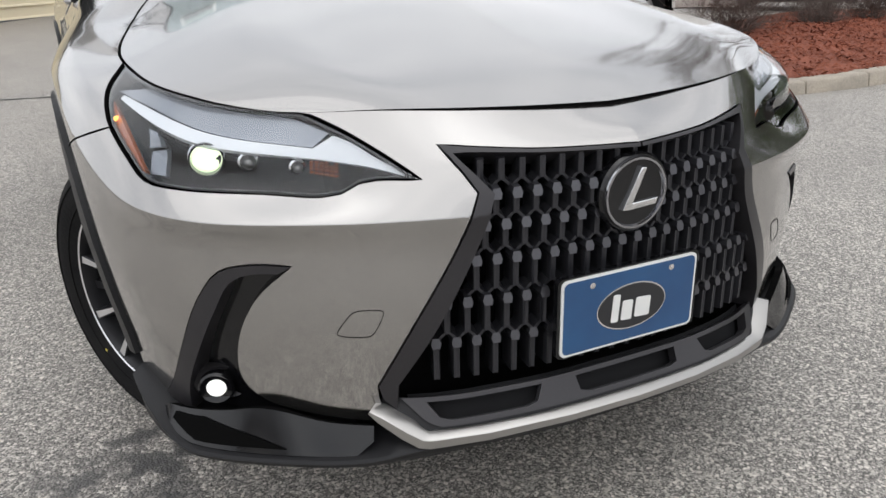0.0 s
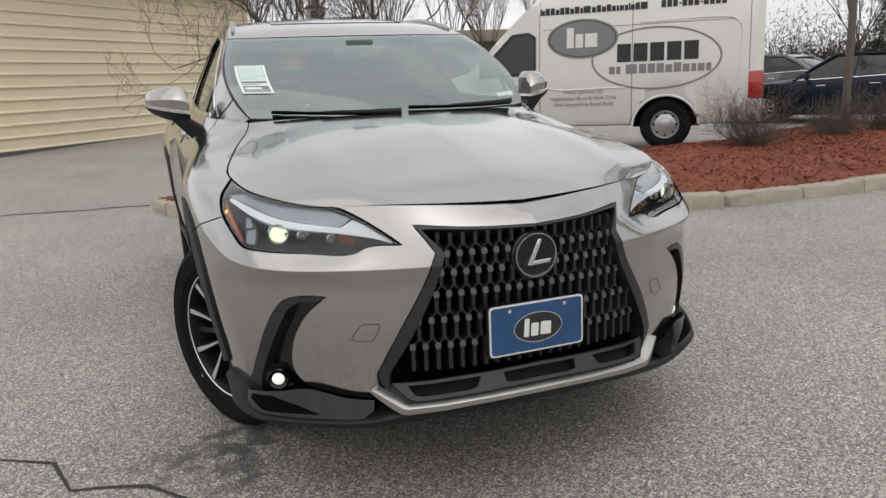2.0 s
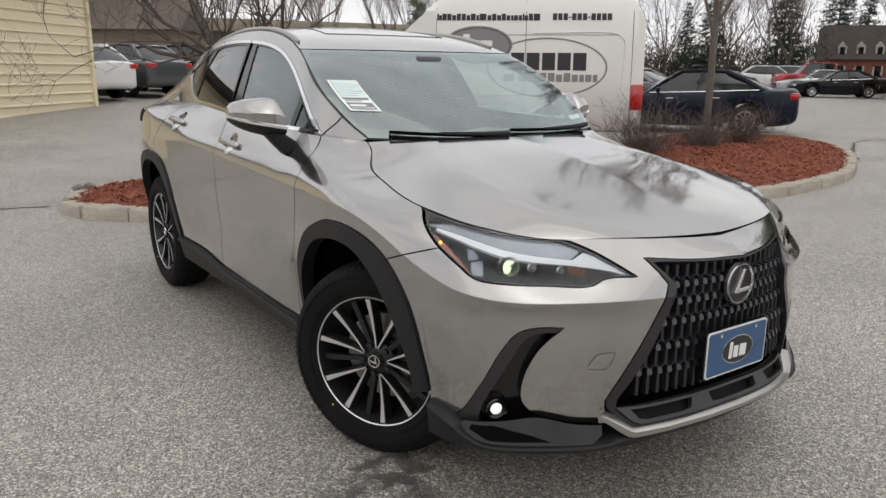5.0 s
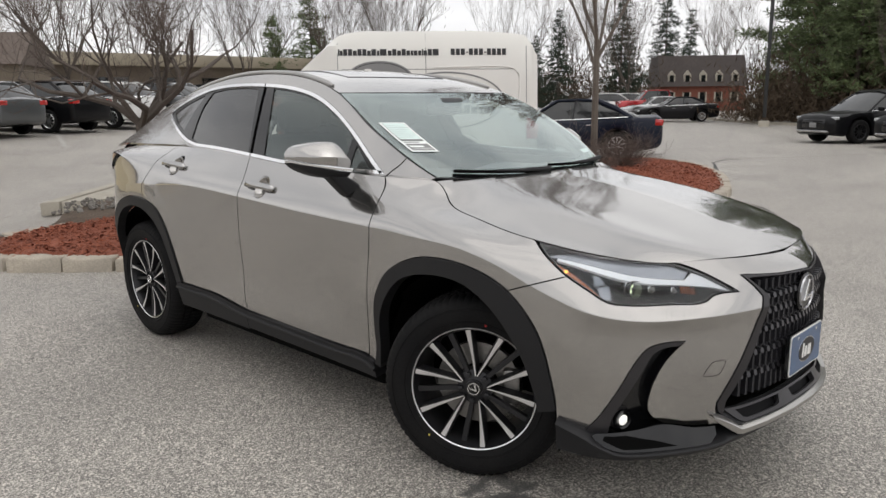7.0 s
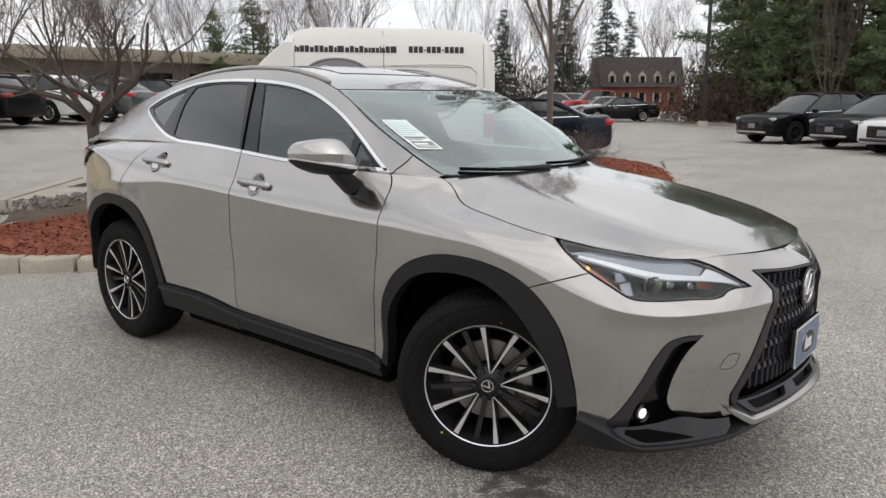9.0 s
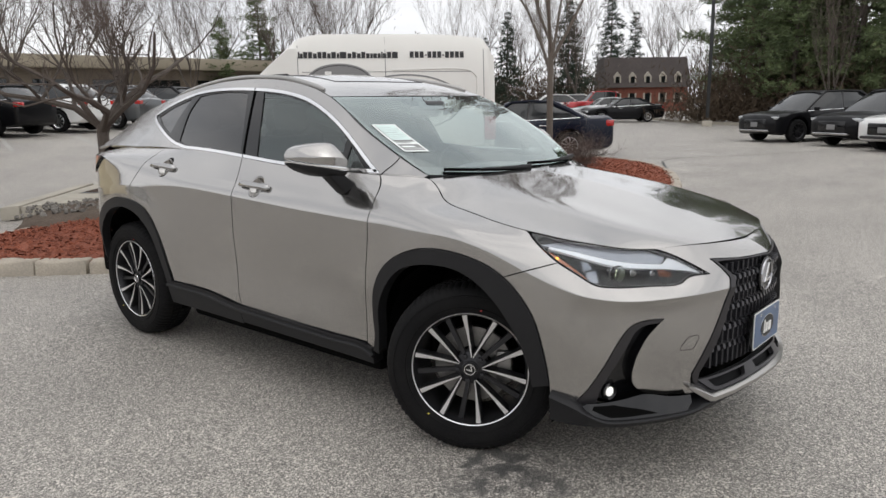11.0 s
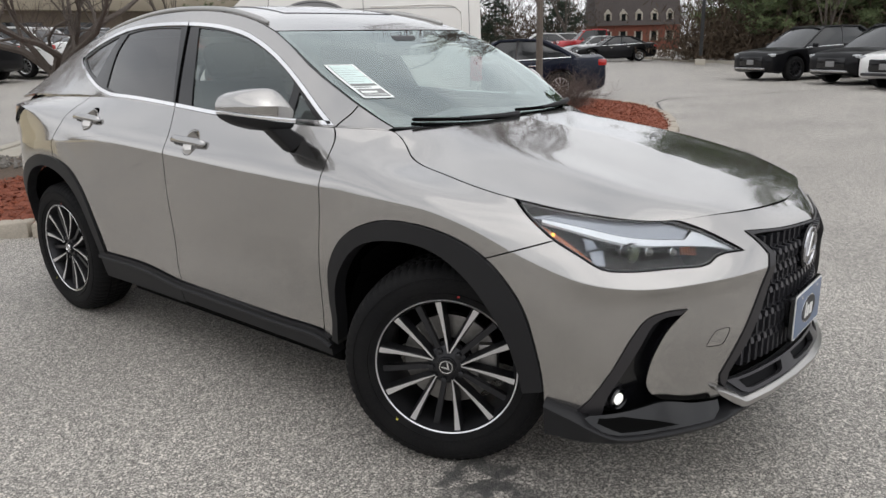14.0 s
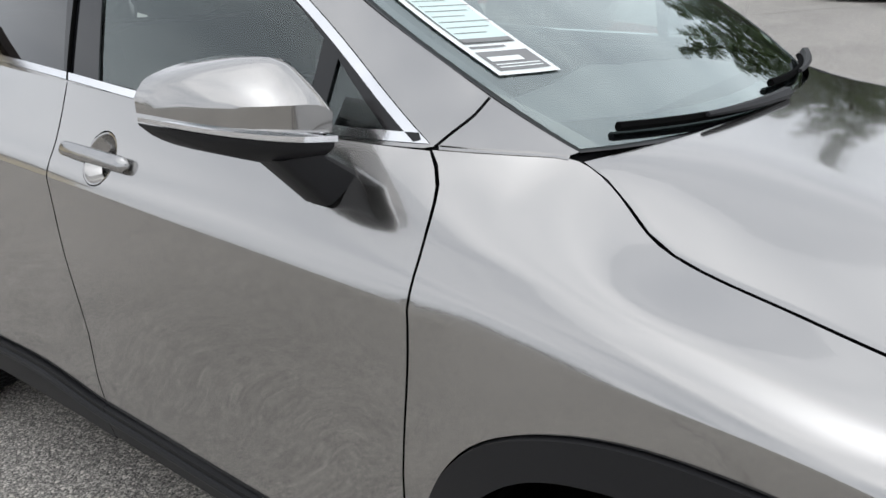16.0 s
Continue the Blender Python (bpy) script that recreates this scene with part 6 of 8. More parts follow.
strip_on_ground("pavement_crack", [(-3.2, 1.1), (-2.4, 0.35), (-1.75, 0.10), (-1.47, -0.10), (-1.38, -0.32), (-1.15, -0.42), (-0.95, -0.62)], 0.014, TAR, "thin dark crack in the asphalt", "crack")
strip_on_ground("pavement_crack", [(10.6, 4.0), (12.4, 5.0), (14.6, 5.83), (17.0, 4.6), (19.4, 3.5)], 0.06, TAR, "dark sealed crack across the asphalt", "crack")
strip_on_ground("pavement_crack", [(-6.5, 7.2), (-4.5, 7.0), (-2.8, 6.6), (-1.1, 6.3)], 0.05, TAR, "dark sealed crack across the asphalt", "crack")
for k in range(7):
    x0, y0 = 26.0 + 1.55 * k, 2.6 + 2.35 * k
    strip_on_ground("parking_line", [(x0, y0), (x0 + 3.4, y0 - 2.4)], 0.12, LINE_PAINT, "worn white parking line", "parking line", jitter=0.0)
for k in range(4):
    strip_on_ground("parking_line", [(2.5 + 2.2 * k, 20.3 - 0.4 * k), (3.9 + 2.2 * k, 25.0 - 0.4 * k)], 0.12, LINE_PAINT, "worn white parking line", "parking line", jitter=0.0)


def stone_mesh(seed, length):
    r = random.Random(seed)
    bm = bmesh.new()
    box(bm, 0, 0, 0.045, length, 0.20, 0.20)
    bmesh.ops.subdivide_edges(bm, edges=[e for e in bm.edges if abs((e.verts[0].co - e.verts[1].co).x) > 0.1], cuts=3)
    for v in bm.verts:
        v.co += Vector((r.uniform(-0.008, 0.008), r.uniform(-0.012, 0.012), r.uniform(-0.012, 0.012) if v.co.z > 0 else 0))
        if v.co.z > 0.1 and v.co.y < 0:
            v.co.y += 0.02
    bmesh.ops.bevel(bm, geom=[e for e in bm.edges if all(v.co.z > 0.08 for v in e.verts)], offset=0.018, segments=1, affect="EDGES")
    me = bpy.data.meshes.new("kerb_stone")
    bmesh.ops.recalc_face_normals(bm, faces=bm.faces)
    bm.to_mesh(me)
    bm.free()
    me.materials.append(GRANITE)
    me.polygons.foreach_set("use_smooth", [True] * len(me.polygons))
    me.set_sharp_from_angle(angle=radians(50))
    return me


def island(name, label, ring, stones, mound, mat, chips, seed):
    """A planting bed in a ring of kerb stones."""
    bed = thing(name, label, "planting bed", kind="structure")
    path = flow(ring + [ring[0]], 0.05)
    poly = np.array(path[:-1])
    c = poly.mean(0)
    verts, faces = [], []
    steps = 8
    n = len(poly)
    r = random.Random(seed)
    for k in range(steps + 1):
        f = 1 - k / steps
        for p in poly:
            q = c + (p - c) * f
            h = 0.10 + mound * (1 - f**2.2) + (r.uniform(-0.018, 0.018) if 0 < k else 0)
            verts.append((q[0], q[1], h))
    for k in range(steps):
        for i in range(n):
            faces.append((k * n + i, k * n + (i + 1) % n, (k + 1) * n + (i + 1) % n, (k + 1) * n + i))
    link("mulch_bed", mesh_of("mulch_bed", verts, faces, mat, smooth=True), bed)
    # loose chips
    cv, cf = [], []
    for _ in range(chips):
        f = math.sqrt(r.random()) * 0.985
        p = poly[r.randrange(n)]
        q = c + (p - c) * f
        h = 0.108 + mound * (1 - f**2.2) + r.uniform(0.0, 0.02)
        m = Matrix.Translation((q[0], q[1], h)) @ pose(0, 0, 0, r.uniform(-35, 35), r.uniform(-35, 35), r.uniform(0, 360))
        a, b = r.uniform(0.012, 0.04), r.uniform(0.006, 0.014)
        k = len(cv)
        cv += [m @ Vector(v) for v in ((-a, -b, 0), (a, -b * 0.6, 0), (a * 0.9, b, 0.004), (-a, b, 0), (0, 0, 0.010))]
        cf += [(k, k + 1, k + 4), (k + 1, k + 2, k + 4), (k + 2, k + 3, k + 4), (k + 3, k, k + 4)]
    tagged(link("bark_chips", mesh_of("bark_chips", cv, cf, mat), bed), kind="stuff")
    # stones along the ring
    lens = np.concatenate([[0], np.cumsum(np.linalg.norm(np.diff(np.array(path), axis=0), axis=1))])
    at, shapes = 0.0, [stone_mesh(seed + k, L) for k, L in enumerate((0.62, 0.85, 0.74))] if stones > 0.5 else [stone_mesh(seed + k, L) for k, L in enumerate((0.40, 0.48, 0.44))]
    sizes = (0.62, 0.85, 0.74) if stones > 0.5 else (0.40, 0.48, 0.44)
    k = 0
    arr = np.array(path)
    clockwise = np.sum(poly[:, 0] * np.roll(poly[:, 1], -1) - np.roll(poly[:, 0], -1) * poly[:, 1]) < 0
    while at < lens[-1] - 0.2:
        L = sizes[k % 3]
        x, y = np.interp(at + L / 2, lens, arr[:, 0]), np.interp(at + L / 2, lens, arr[:, 1])
        x2, y2 = np.interp(at + L / 2 + 0.05, lens, arr[:, 0]), np.interp(at + L / 2 + 0.05, lens, arr[:, 1])
        s = link("kerb_stone", shapes[k % 3], bed)
        s.matrix_basis = Matrix.Translation((x, y, r.uniform(-0.034, -0.012))) @ Matrix.Rotation(math.atan2(y2 - y, x2 - x) + (math.pi if clockwise else 0) + r.uniform(-0.02, 0.02), 4, "Z")
        at += L + 0.012
        k += 1
    return bed


island("planting_island", "kerbed planting island with red bark mulch", [(2.0, 4.6), (2.6, 3.4), (3.6, 2.78), (4.9, 2.62), (6.4, 2.64), (8.0, 2.9), (9.4, 3.5), (10.9, 4.35), (12.1, 5.4), (12.8, 6.8), (11.8, 8.0), (9.6, 7.6), (7.4, 6.6), (5.0, 6.3), (3.0, 6.0)], 0.8, 0.16, MULCH, 9000, 11)
island("planting_island", "small kerbed bed with red bark mulch and soil", [(-0.98, 5.85), (-0.80, 5.38), (-0.48, 5.04), (0.0, 4.60), (0.7, 4.25), (1.8, 4.4), (2.6, 5.5), (2.9, 7.2), (2.3, 8.6), (1.2, 8.2), (0.2, 7.1), (-0.6, 6.7)], 0.4, 0.06, MULCH, 5000, 23)

# concrete apron with grate, rubble and soil behind the small bed
apron = thing("drain_apron", "tan concrete drain apron with iron grate", "drain", pose(0, 0, 0.02), kind="structure")
bm = bmesh.new()
prism(bm, [(0.66, 8.62), (3.3, 8.30), (5.1, 10.3), (2.6, 10.65)], 0.16, Matrix.Translation((0, 0, 0.0)), bevel=0.015)
part("slab", bm, CONCRETE, apron)
spot = pose(2.35, 9.55, 0, 0, 0, 41)
bm = bmesh.new()
box(bm, 0.0, 0.0, 0.163, 0.92, 0.62, 0.008, 0.0, spot)
grate = part("grate", bm, DARK_STEEL, apron)
for k in range(9):
    part("grate_bar", box(bmesh.new(), -0.34 + 0.085 * k, 0.0, 0.172, 0.03, 0.52, 0.012, 0.0, spot), RUST, grate)
bm = bmesh.new()
prism(bm, [(0.40, 8.62), (0.62, 8.60), (2.56, 10.66), (2.34, 10.68)], 0.175, bevel=0.01)
part("side_kerb", bm, CONCRETE, apron)
verts, faces = [], []
r = random.Random(8)
for j in range(13):
    for i in range(17):
        x, y = -0.15 + i * 0.15 + 0.07 * j, 6.78 + j * 0.145 - 0.012 * i
        verts.append((x, y, 0.205 + r.uniform(-0.025, 0.035) - 0.12 * ((i - 8) / 8) ** 4 - 0.10 * ((j - 6) / 6) ** 4))
        if i and j:
            k = j * 17 + i
            faces.append((k - 18, k - 17, k, k - 1))
tagged(link("soil_patch", mesh_of("soil_patch", verts, faces, SOIL, smooth=True)), "bare brown soil in the small bed", "soil", kind="structure")
RUBBLE = material("grey_rubble", (0.21, 0.195, 0.175), 0.9, grain=0.5, scale=40, bump=0.4, stain=0.3)


def pebble(bm, c, s, r):
    made = bmesh.ops.create_icosphere(bm, subdivisions=1, radius=1.0, matrix=Matrix.Translation(c) @ pose(0, 0, 0, r.uniform(0, 360), r.uniform(0, 360), 0) @ Matrix.Diagonal((s * r.uniform(0.7, 1.4), s * r.uniform(0.7, 1.2), s * r.uniform(0.45, 0.8), 1)))
    for v in made["verts"]:
        v.co += Vector((r.uniform(-1, 1), r.uniform(-1, 1), r.uniform(-1, 1))) * s * 0.14


bm = bmesh.new()
for _ in range(230):
    y = r.uniform(7.35, 8.45)
    pebble(bm, (r.uniform(0.1, 1.9) + 0.5 * (y - 7.3), y, 0.208), r.uniform(0.013, 0.042), r)
tagged(part("rubble", bm, RUBBLE), "scattered grey stones on bare soil", "rubble", kind="stuff")
bm = bmesh.new()
pebble(bm, (-0.74, 6.75, 0.10), 0.11, r)
pebble(bm, (-0.62, 6.72, 0.08), 0.09, r)
tagged(part("field_stone", bm, RUBBLE), "dark lump of stone at the end of the bed", "stone")


# ---- trees and shrubs ----
def grow(bm, twigs, p, d, length, radius, depth, r, spread=0.55, up=0.12, kids=(3, 4), sides=6, wobble=0.16, least=0.0):
    """A limb with its branches: thick ones into bm, the finest into twigs."""
    n = 4 if depth > 1 else 3
    pts, rad = [p], [radius]
    for i in range(n):
        d = (d + Vector((r.uniform(-1, 1), r.uniform(-1, 1), r.uniform(-1, 1) + up)) * wobble).normalized()
        p = p + d * length / n
        pts.append(p)
        rad.append(max(least, radius * (1 - 0.6 * (i + 1) / n)))
    tube(bm if depth > 1 else twigs, pts, rad, sides if depth > 2 else (5 if depth > 1 else 3), caps=False)
    if depth <= 0:
        return
    for _ in range(r.randint(*kids)):
        i = r.randint(1, n)
        side = Vector((r.uniform(-1, 1), r.uniform(-1, 1), r.uniform(-0.4, 0.8))).normalized()
        grow(bm, twigs, pts[i], (d * (1 - spread) + side * spread + Vector((0, 0, up))).normalized(), length * r.uniform(0.5, 0.75), rad[i] * 0.62, depth - 1, r, spread, up, kids, sides, wobble, least)


def bare_tree(label, m, height, radius, depth, seed, first=0.3, spread=0.55, up=0.12, kids=(3, 4), limbs=4, lean=(0, 0), group="", bark=None, wobble=0.16, least=0.0):
    r = random.Random(seed)
    root = thing("bare_tree", label, "tree", m, group)
    bm, tw = bmesh.new(), bmesh.new()
    base, fork = Vector((0, 0, -0.05)), Vector((lean[0], lean[1], height * first))
    tube(bm, [base, base.lerp(fork, 0.15), base.lerp(fork, 0.5) + Vector((0.02, 0.015, 0)), fork], [radius * 1.35, radius * 1.05, radius, radius * 0.9], 9, caps=False)
    for k in range(limbs):
        a = 2 * math.pi * (k + r.uniform(-0.2, 0.2)) / limbs
        d = Vector((math.cos(a) * spread * 1.5, math.sin(a) * spread * 1.5, 1.0)).normalized()
        grow(bm, tw, fork - Vector((0, 0, height * first * 0.25 * r.random())), d, height * (1 - first) * r.uniform(0.5, 0.65), radius * r.uniform(0.5, 0.7), depth, r, spread, up, kids, 6, wobble, least)
    part("trunk", bm, bark or BARK, root)
    part("crown", tw, TWIG, root, smooth=0)
    return root


bare_tree("low spreading bare crab-apple tree in the small bed", pose(1.75, 8.45, 0.12), 4.2, 0.085, 5, 37, first=0.26, spread=0.62, up=0.16, kids=(3, 4), limbs=6, wobble=0.42, least=0.0016)
bare_tree("slender bare young tree in the mulch island", pose(9.08, 5.86, 0.2), 6.4, 0.060, 4, 12, first=0.36, spread=0.26, up=0.42, kids=(4, 5), limbs=5, bark=PALE_BARK, least=0.004)


def shrub(m, h, seed, label):
    r = random.Random(seed)
    root = thing("bare_shrub", label, "shrub", m, "shrubs in the mulch island")
    bm, tw = bmesh.new(), bmesh.new()
    for _ in range(60):
        a = r.uniform(0, 2 * math.pi)
        d = Vector((math.cos(a) * r.uniform(0.3, 1.7), math.sin(a) * r.uniform(0.3, 1.7), 1.0)).normalized()
        grow(bm, tw, Vector((r.uniform(-0.12, 0.12), r.uniform(-0.12, 0.12), -0.03)), d, h * r.uniform(0.45, 0.75), 0.005, 2, r, 0.6, 0.08, (4, 5), 4, 0.3, 0.0016)
    part("stem", bm, TWIG, root, smooth=0)
    part("twig_crown", tw, TWIG, root, smooth=0)


shrub(pose(6.3, 4.9, 0.2), 0.85, 5, "leafless brown shrub in red mulch beside the van")
shrub(pose(8.1, 5.2, 0.2), 0.7, 6, "leafless brown shrub in red mulch")
shrub(pose(9.3, 5.4, 0.2), 0.8, 7, "leafless brown shrub at the foot of the young tree")


def evergreen(label, m, height, width, seed, mat, droop=0.1, clumps=46, first=0.12, sparse=1.0, group=""):
    """Trunk with tiers of limbs that carry clumps of needles."""
    r = random.Random(seed)
    root = thing("evergreen_tree", label, "tree", m, group)
    bm = bmesh.new()
    tube(bm, [(0, 0, -0.2), (0.05, 0, height * 0.5), (0, 0, height)], [width * 0.04, width * 0.028, 0.02], 7, caps=False)
    cv, cf = [], []
    tiers = int(height * 1.9)
    for t in range(tiers):
        f = first + (1 - first) * t / tiers
        z = height * f
        reach = width * (1 - f) ** 0.75 * r.uniform(0.7, 1.15) + 0.15
        for _ in range(r.randint(5, 7)):
            if r.random() > sparse:
                continue
            a = r.uniform(0, 2 * math.pi)
            L = reach * r.uniform(0.6, 1.1)
            tip = Vector((math.cos(a) * L, math.sin(a) * L, z - droop * L + r.uniform(-0.1, 0.25)))
            tube(bm, [Vector((0, 0, z)), tip], [0.035, 0.01], 4, caps=False)
            n = max(4, int(clumps * L / width / 2))
            for q in range(n):
                g = 0.25 + 0.75 * (q + r.random()) / n
                c = Vector((0, 0, z)).lerp(tip, g) + Vector((r.gauss(0, 1), r.gauss(0, 1), r.gauss(0, 0.7))) * 0.10 * width ** 0.5
                s = r.uniform(0.13, 0.28) * (0.55 + 0.12 * width)
                for _k in range(9):
                    d = Vector((r.uniform(-1, 1), r.uniform(-1, 1), r.uniform(-0.35, 0.9))).normalized() * s
                    w = d.cross(Vector((r.uniform(-1, 1), r.uniform(-1, 1), r.uniform(-1, 1)))).normalized() * s * 0.11
                    k = len(cv)
                    cv += [c, c + d * 0.6 + w, c + d * 1.2, c + d * 0.6 - w]
                    cf.append((k, k + 1, k + 2, k + 3))
    part("trunk", bm, BARK, root, smooth=0)
    link("crown", mesh_of("crown", cv, cf, mat), root)
    return root


def at_ground(x, y, turn=0.0, s=1.0):
    return pose(x, y, ground_z(x, y) - 0.05, 0, 0, turn) @ Matrix.Diagonal((s, s, s, 1))


def copy_scaled(ob, x, y, turn, s):
    c = copy_thing(ob, Matrix())
    c.matrix_basis = at_ground(x, y, turn, s)
    return c


r = random.Random(77)
pine_a = evergreen("tall white pine with layered green boughs", at_ground(43.0, 13.0), 17, 4.6, 3, NEEDLES, droop=-0.02, clumps=95, group="pines beside the car park")
pine_b = evergreen("broad white pine with layered green boughs", at_ground(41.8, 7.6), 15, 4.8, 4, NEEDLES, droop=0.04, clumps=95, group="pines beside the car park")
for x, y, s in ((49.0, 15.6, 1.1), (44.5, 10.6, 0.9), (40.3, 10.4, 0.8), (49.0, 8.0, 1.15), (41.0, 4.6, 0.95), (43.5, 1.0, 1.0), (49.0, 3.5, 1.25), (46.5, -3.0, 1.1), (54.0, 13.0, 1.2), (42.0, -6.5, 1.05), (50.0, -9.0, 1.2)):
    copy_scaled(pine_a if r.random() < 0.5 else pine_b, x, y, r.uniform(0, 360), s)
spruce = evergreen("dark conical spruce above the roofs", at_ground(81.0, 43.0, 0, 1.15), 13, 3.1, 9, SPRUCE, droop=0.22, clumps=72, sparse=0.95, group="spruces in the distance")
for x, y, s in ((60.5, 36.5, 0.92), (50.8, 36.7, 0.67), (86.7, 42.7, 0.92), (48.6, 37.4, 0.5)):
    copy_scaled(spruce, x, y, r.uniform(0, 360), s)
lone = evergreen("open white pine behind the low building", at_ground(37.5, 53.5), 10.5, 3.4, 14, NEEDLES, droop=-0.05, clumps=80, first=0.26, sparse=0.85)
copy_scaled(lone, 33.6, 53.5, 80, 0.78)
far_a = bare_tree("tall bare grey tree in the distance", at_ground(77, 34.3), 13, 0.12, 4, 41, least=0.0045, wobble=0.15, first=0.25, spread=0.42, up=0.24, kids=(4, 5), limbs=4, group="bare trees in the distance")
far_b = bare_tree("tall bare grey tree in the distance", at_ground(54, 31.8), 12, 0.10, 4, 42, least=0.0045, wobble=0.15, first=0.2, spread=0.38, up=0.30, kids=(3, 5), limbs=5, group="bare trees in the distance")
for x, y, s in ((66, 41, 0.9), (49, 40, 0.9), (40, 46, 1.05), (44, 52, 1.1), (30, 62, 1.1), (24, 60, 1.15), (18, 58, 1.1), (12, 57, 1.15), (6, 56, 1.2), (0, 58, 1.2), (27, 48, 0.9), (21, 47, 0.85),
                (15, 46, 0.9), (9, 45, 0.95), (4, 44, 0.9), (-1, 46, 1.0), (52, 19.5, 0.55), (70, 48, 1.1), (34, 44, 0.8), (11, 66, 1.2), (3, 68, 1.2), (36, 57, 0.9)):
    copy_scaled(far_a if r.random() < 0.5 else far_b, x + r.uniform(-1, 1), y + r.uniform(-1, 1), r.uniform(0, 360), s * r.uniform(0.9, 1.1))
birch = bare_tree("pale bare birch against the pines", at_ground(35.4, 7.3), 8.5, 0.04, 3, 52, first=0.1, spread=0.18, up=0.6, kids=(4, 6), limbs=7)

# undergrowth and far woods
cv, cf = [], []
for _ in range(52000):
    t = r.random()
    x, y = 39.0 + 4 * t + r.gauss(0, 1.3), 15.6 - 27.6 * t + r.gauss(0, 1.1)
    bush = 0.5 + 0.5 * math.sin(2.3 * x + 1.1 * y) * math.sin(0.9 * y - 0.4 * x)
    h = abs(r.gauss(0, 1)) * (0.5 + 1.5 * bush) + 0.05
    if t > 0.72:
        # the thicket behind the far end of the lot, up to the brick house
        f = (t - 0.72) / 0.28
        x, y = 44 + 20 * f + r.gauss(0, 1.0), 45 - 9 * f + r.gauss(0, 1.2)
        h = abs(r.gauss(0, 1)) * (1.3 + 1.2 * bush) + 0.05
    c = Vector((x + 1.2, y, ground_z(x, y) + h))
    d = Vector((r.uniform(-1, 1), r.uniform(-1, 1), r.uniform(0, 1.4))).normalized() * r.uniform(0.25, 0.7)
    w = d.cross(Vector((r.uniform(-1, 1), r.uniform(-1, 1), r.uniform(-1, 1)))).normalized() * 0.03
    k = len(cv)
    cv += [c, c + d * 0.5 + w, c + d, c + d * 0.5 - w]
    cf.append((k, k + 1, k + 2, k + 3))
tagged(link("undergrowth", mesh_of("undergrowth", cv, cf, BRUSH)), "dry brown undergrowth below the pines and trees", "undergrowth", kind="stuff")
cv, cf = [], []
for _ in range(70000):
    a = r.uniform(0, 2 * math.pi)
    R = r.uniform(95, 130)
    h = abs(r.gauss(0, 1)) * 2.6 * (1 + 0.5 * math.sin(5 * a) + 0.3 * math.sin(13 * a + 1))
    c = Vector((20 + R * math.cos(a), 20 + R * math.sin(a), max(0.0, h)))
    d = Vector((r.uniform(-1, 1), r.uniform(-1, 1), r.uniform(0.6, 2.6))).normalized() * r.uniform(0.7, 2.2)
    w = d.cross(Vector((r.uniform(-1, 1), r.uniform(-1, 1), 0.1))).normalized() * 0.07
    k = len(cv)
    cv += [c, c + d * 0.5 + w, c + d, c + d * 0.5 - w]
    cf.append((k, k + 1, k + 2, k + 3))
tagged(link("far_woods", mesh_of("far_woods", cv, cf, BRUSH)), "grey-brown leafless woods round the car park", "woods", kind="stuff")


# ---- parked vehicles ----
DARK_GLASS = material("dark_car_glass", (0.010, 0.012, 0.013), 0.05, spec=0.6, coat=0.1)
NAVY = metallic_paint("dark_navy_paint", (0.005, 0.008, 0.020), metal=0.0, rough=0.4, coat=0.25)
BLACK_PAINT = metallic_paint("black_paint", (0.004, 0.004, 0.005), metal=0.0, rough=0.4, coat=0.25)
GREY_PAINT = metallic_paint("grey_paint", (0.10, 0.105, 0.11), metal=0.6)
WHITE_PAINT = metallic_paint("white_paint", (0.74, 0.74, 0.73), metal=0.0, flake=0.02, rough=0.3)
RED_PAINT = metallic_paint("red_paint", (0.42, 0.012, 0.016), metal=0.2, rough=0.25)
SILVER_PAINT = metallic_paint("pale_silver_paint", (0.5, 0.51, 0.52), metal=0.7)
VAN_WHITE = material("white_van_paint", (0.76, 0.75, 0.71), 0.32, coat=0.5, stain=0.10, stain_scale=1.2, grain=0.03)
LAMP_CLEAR = material("clear_lamp", (0.55, 0.57, 0.58), 0.1, 0.4, coat=0.8, stain=0.2, stain_scale=20)


def small_wheel(parent, x, y, r, w, sign, rim=None):
    m = Matrix.Translation((x, y, r)) @ pose(0, 0, 0, 0, 90 * sign, 0)
    hub = new("wheel")
    hub.parent, hub.matrix_basis = parent, m
    part("tyre", lathe(bmesh.new(), [(r * 0.64, w * 0.46), (r * 0.86, w * 0.52), (r * 0.97, w * 0.44), (r, w * 0.3), (r, -w * 0.4), (r * 0.9, -w * 0.5), (r * 0.64, -w * 0.46)], 40), RUBBER, hub)
    bm = bmesh.new()
    lathe(bm, [(r * 0.66, w * 0.45), (r * 0.64, w * 0.50), (r * 0.60, w * 0.44), (r * 0.56, w * 0.1)], 40)
    for k in range(10):
        a = radians(36 * k)
        prism(bm, [(r * 0.1, -r * 0.035), (r * 0.62, -r * 0.05), (r * 0.62, r * 0.05), (r * 0.1, r * 0.035)], 0.02, Matrix.Translation((0, 0, w * 0.36)) @ Matrix.Rotation(a, 4, "Z"))
    lathe(bm, [(r * 0.16, w * 0.3), (r * 0.15, w * 0.46), (0.0, w * 0.47)], 20)
    part("rim", bm, rim or RIM_FACE, hub)
    part("wheel_back", lathe(bmesh.new(), [(r * 0.6, w * 0.05), (0.0, w * 0.05)], 24), BLACK_GAP, hub)
    return hub


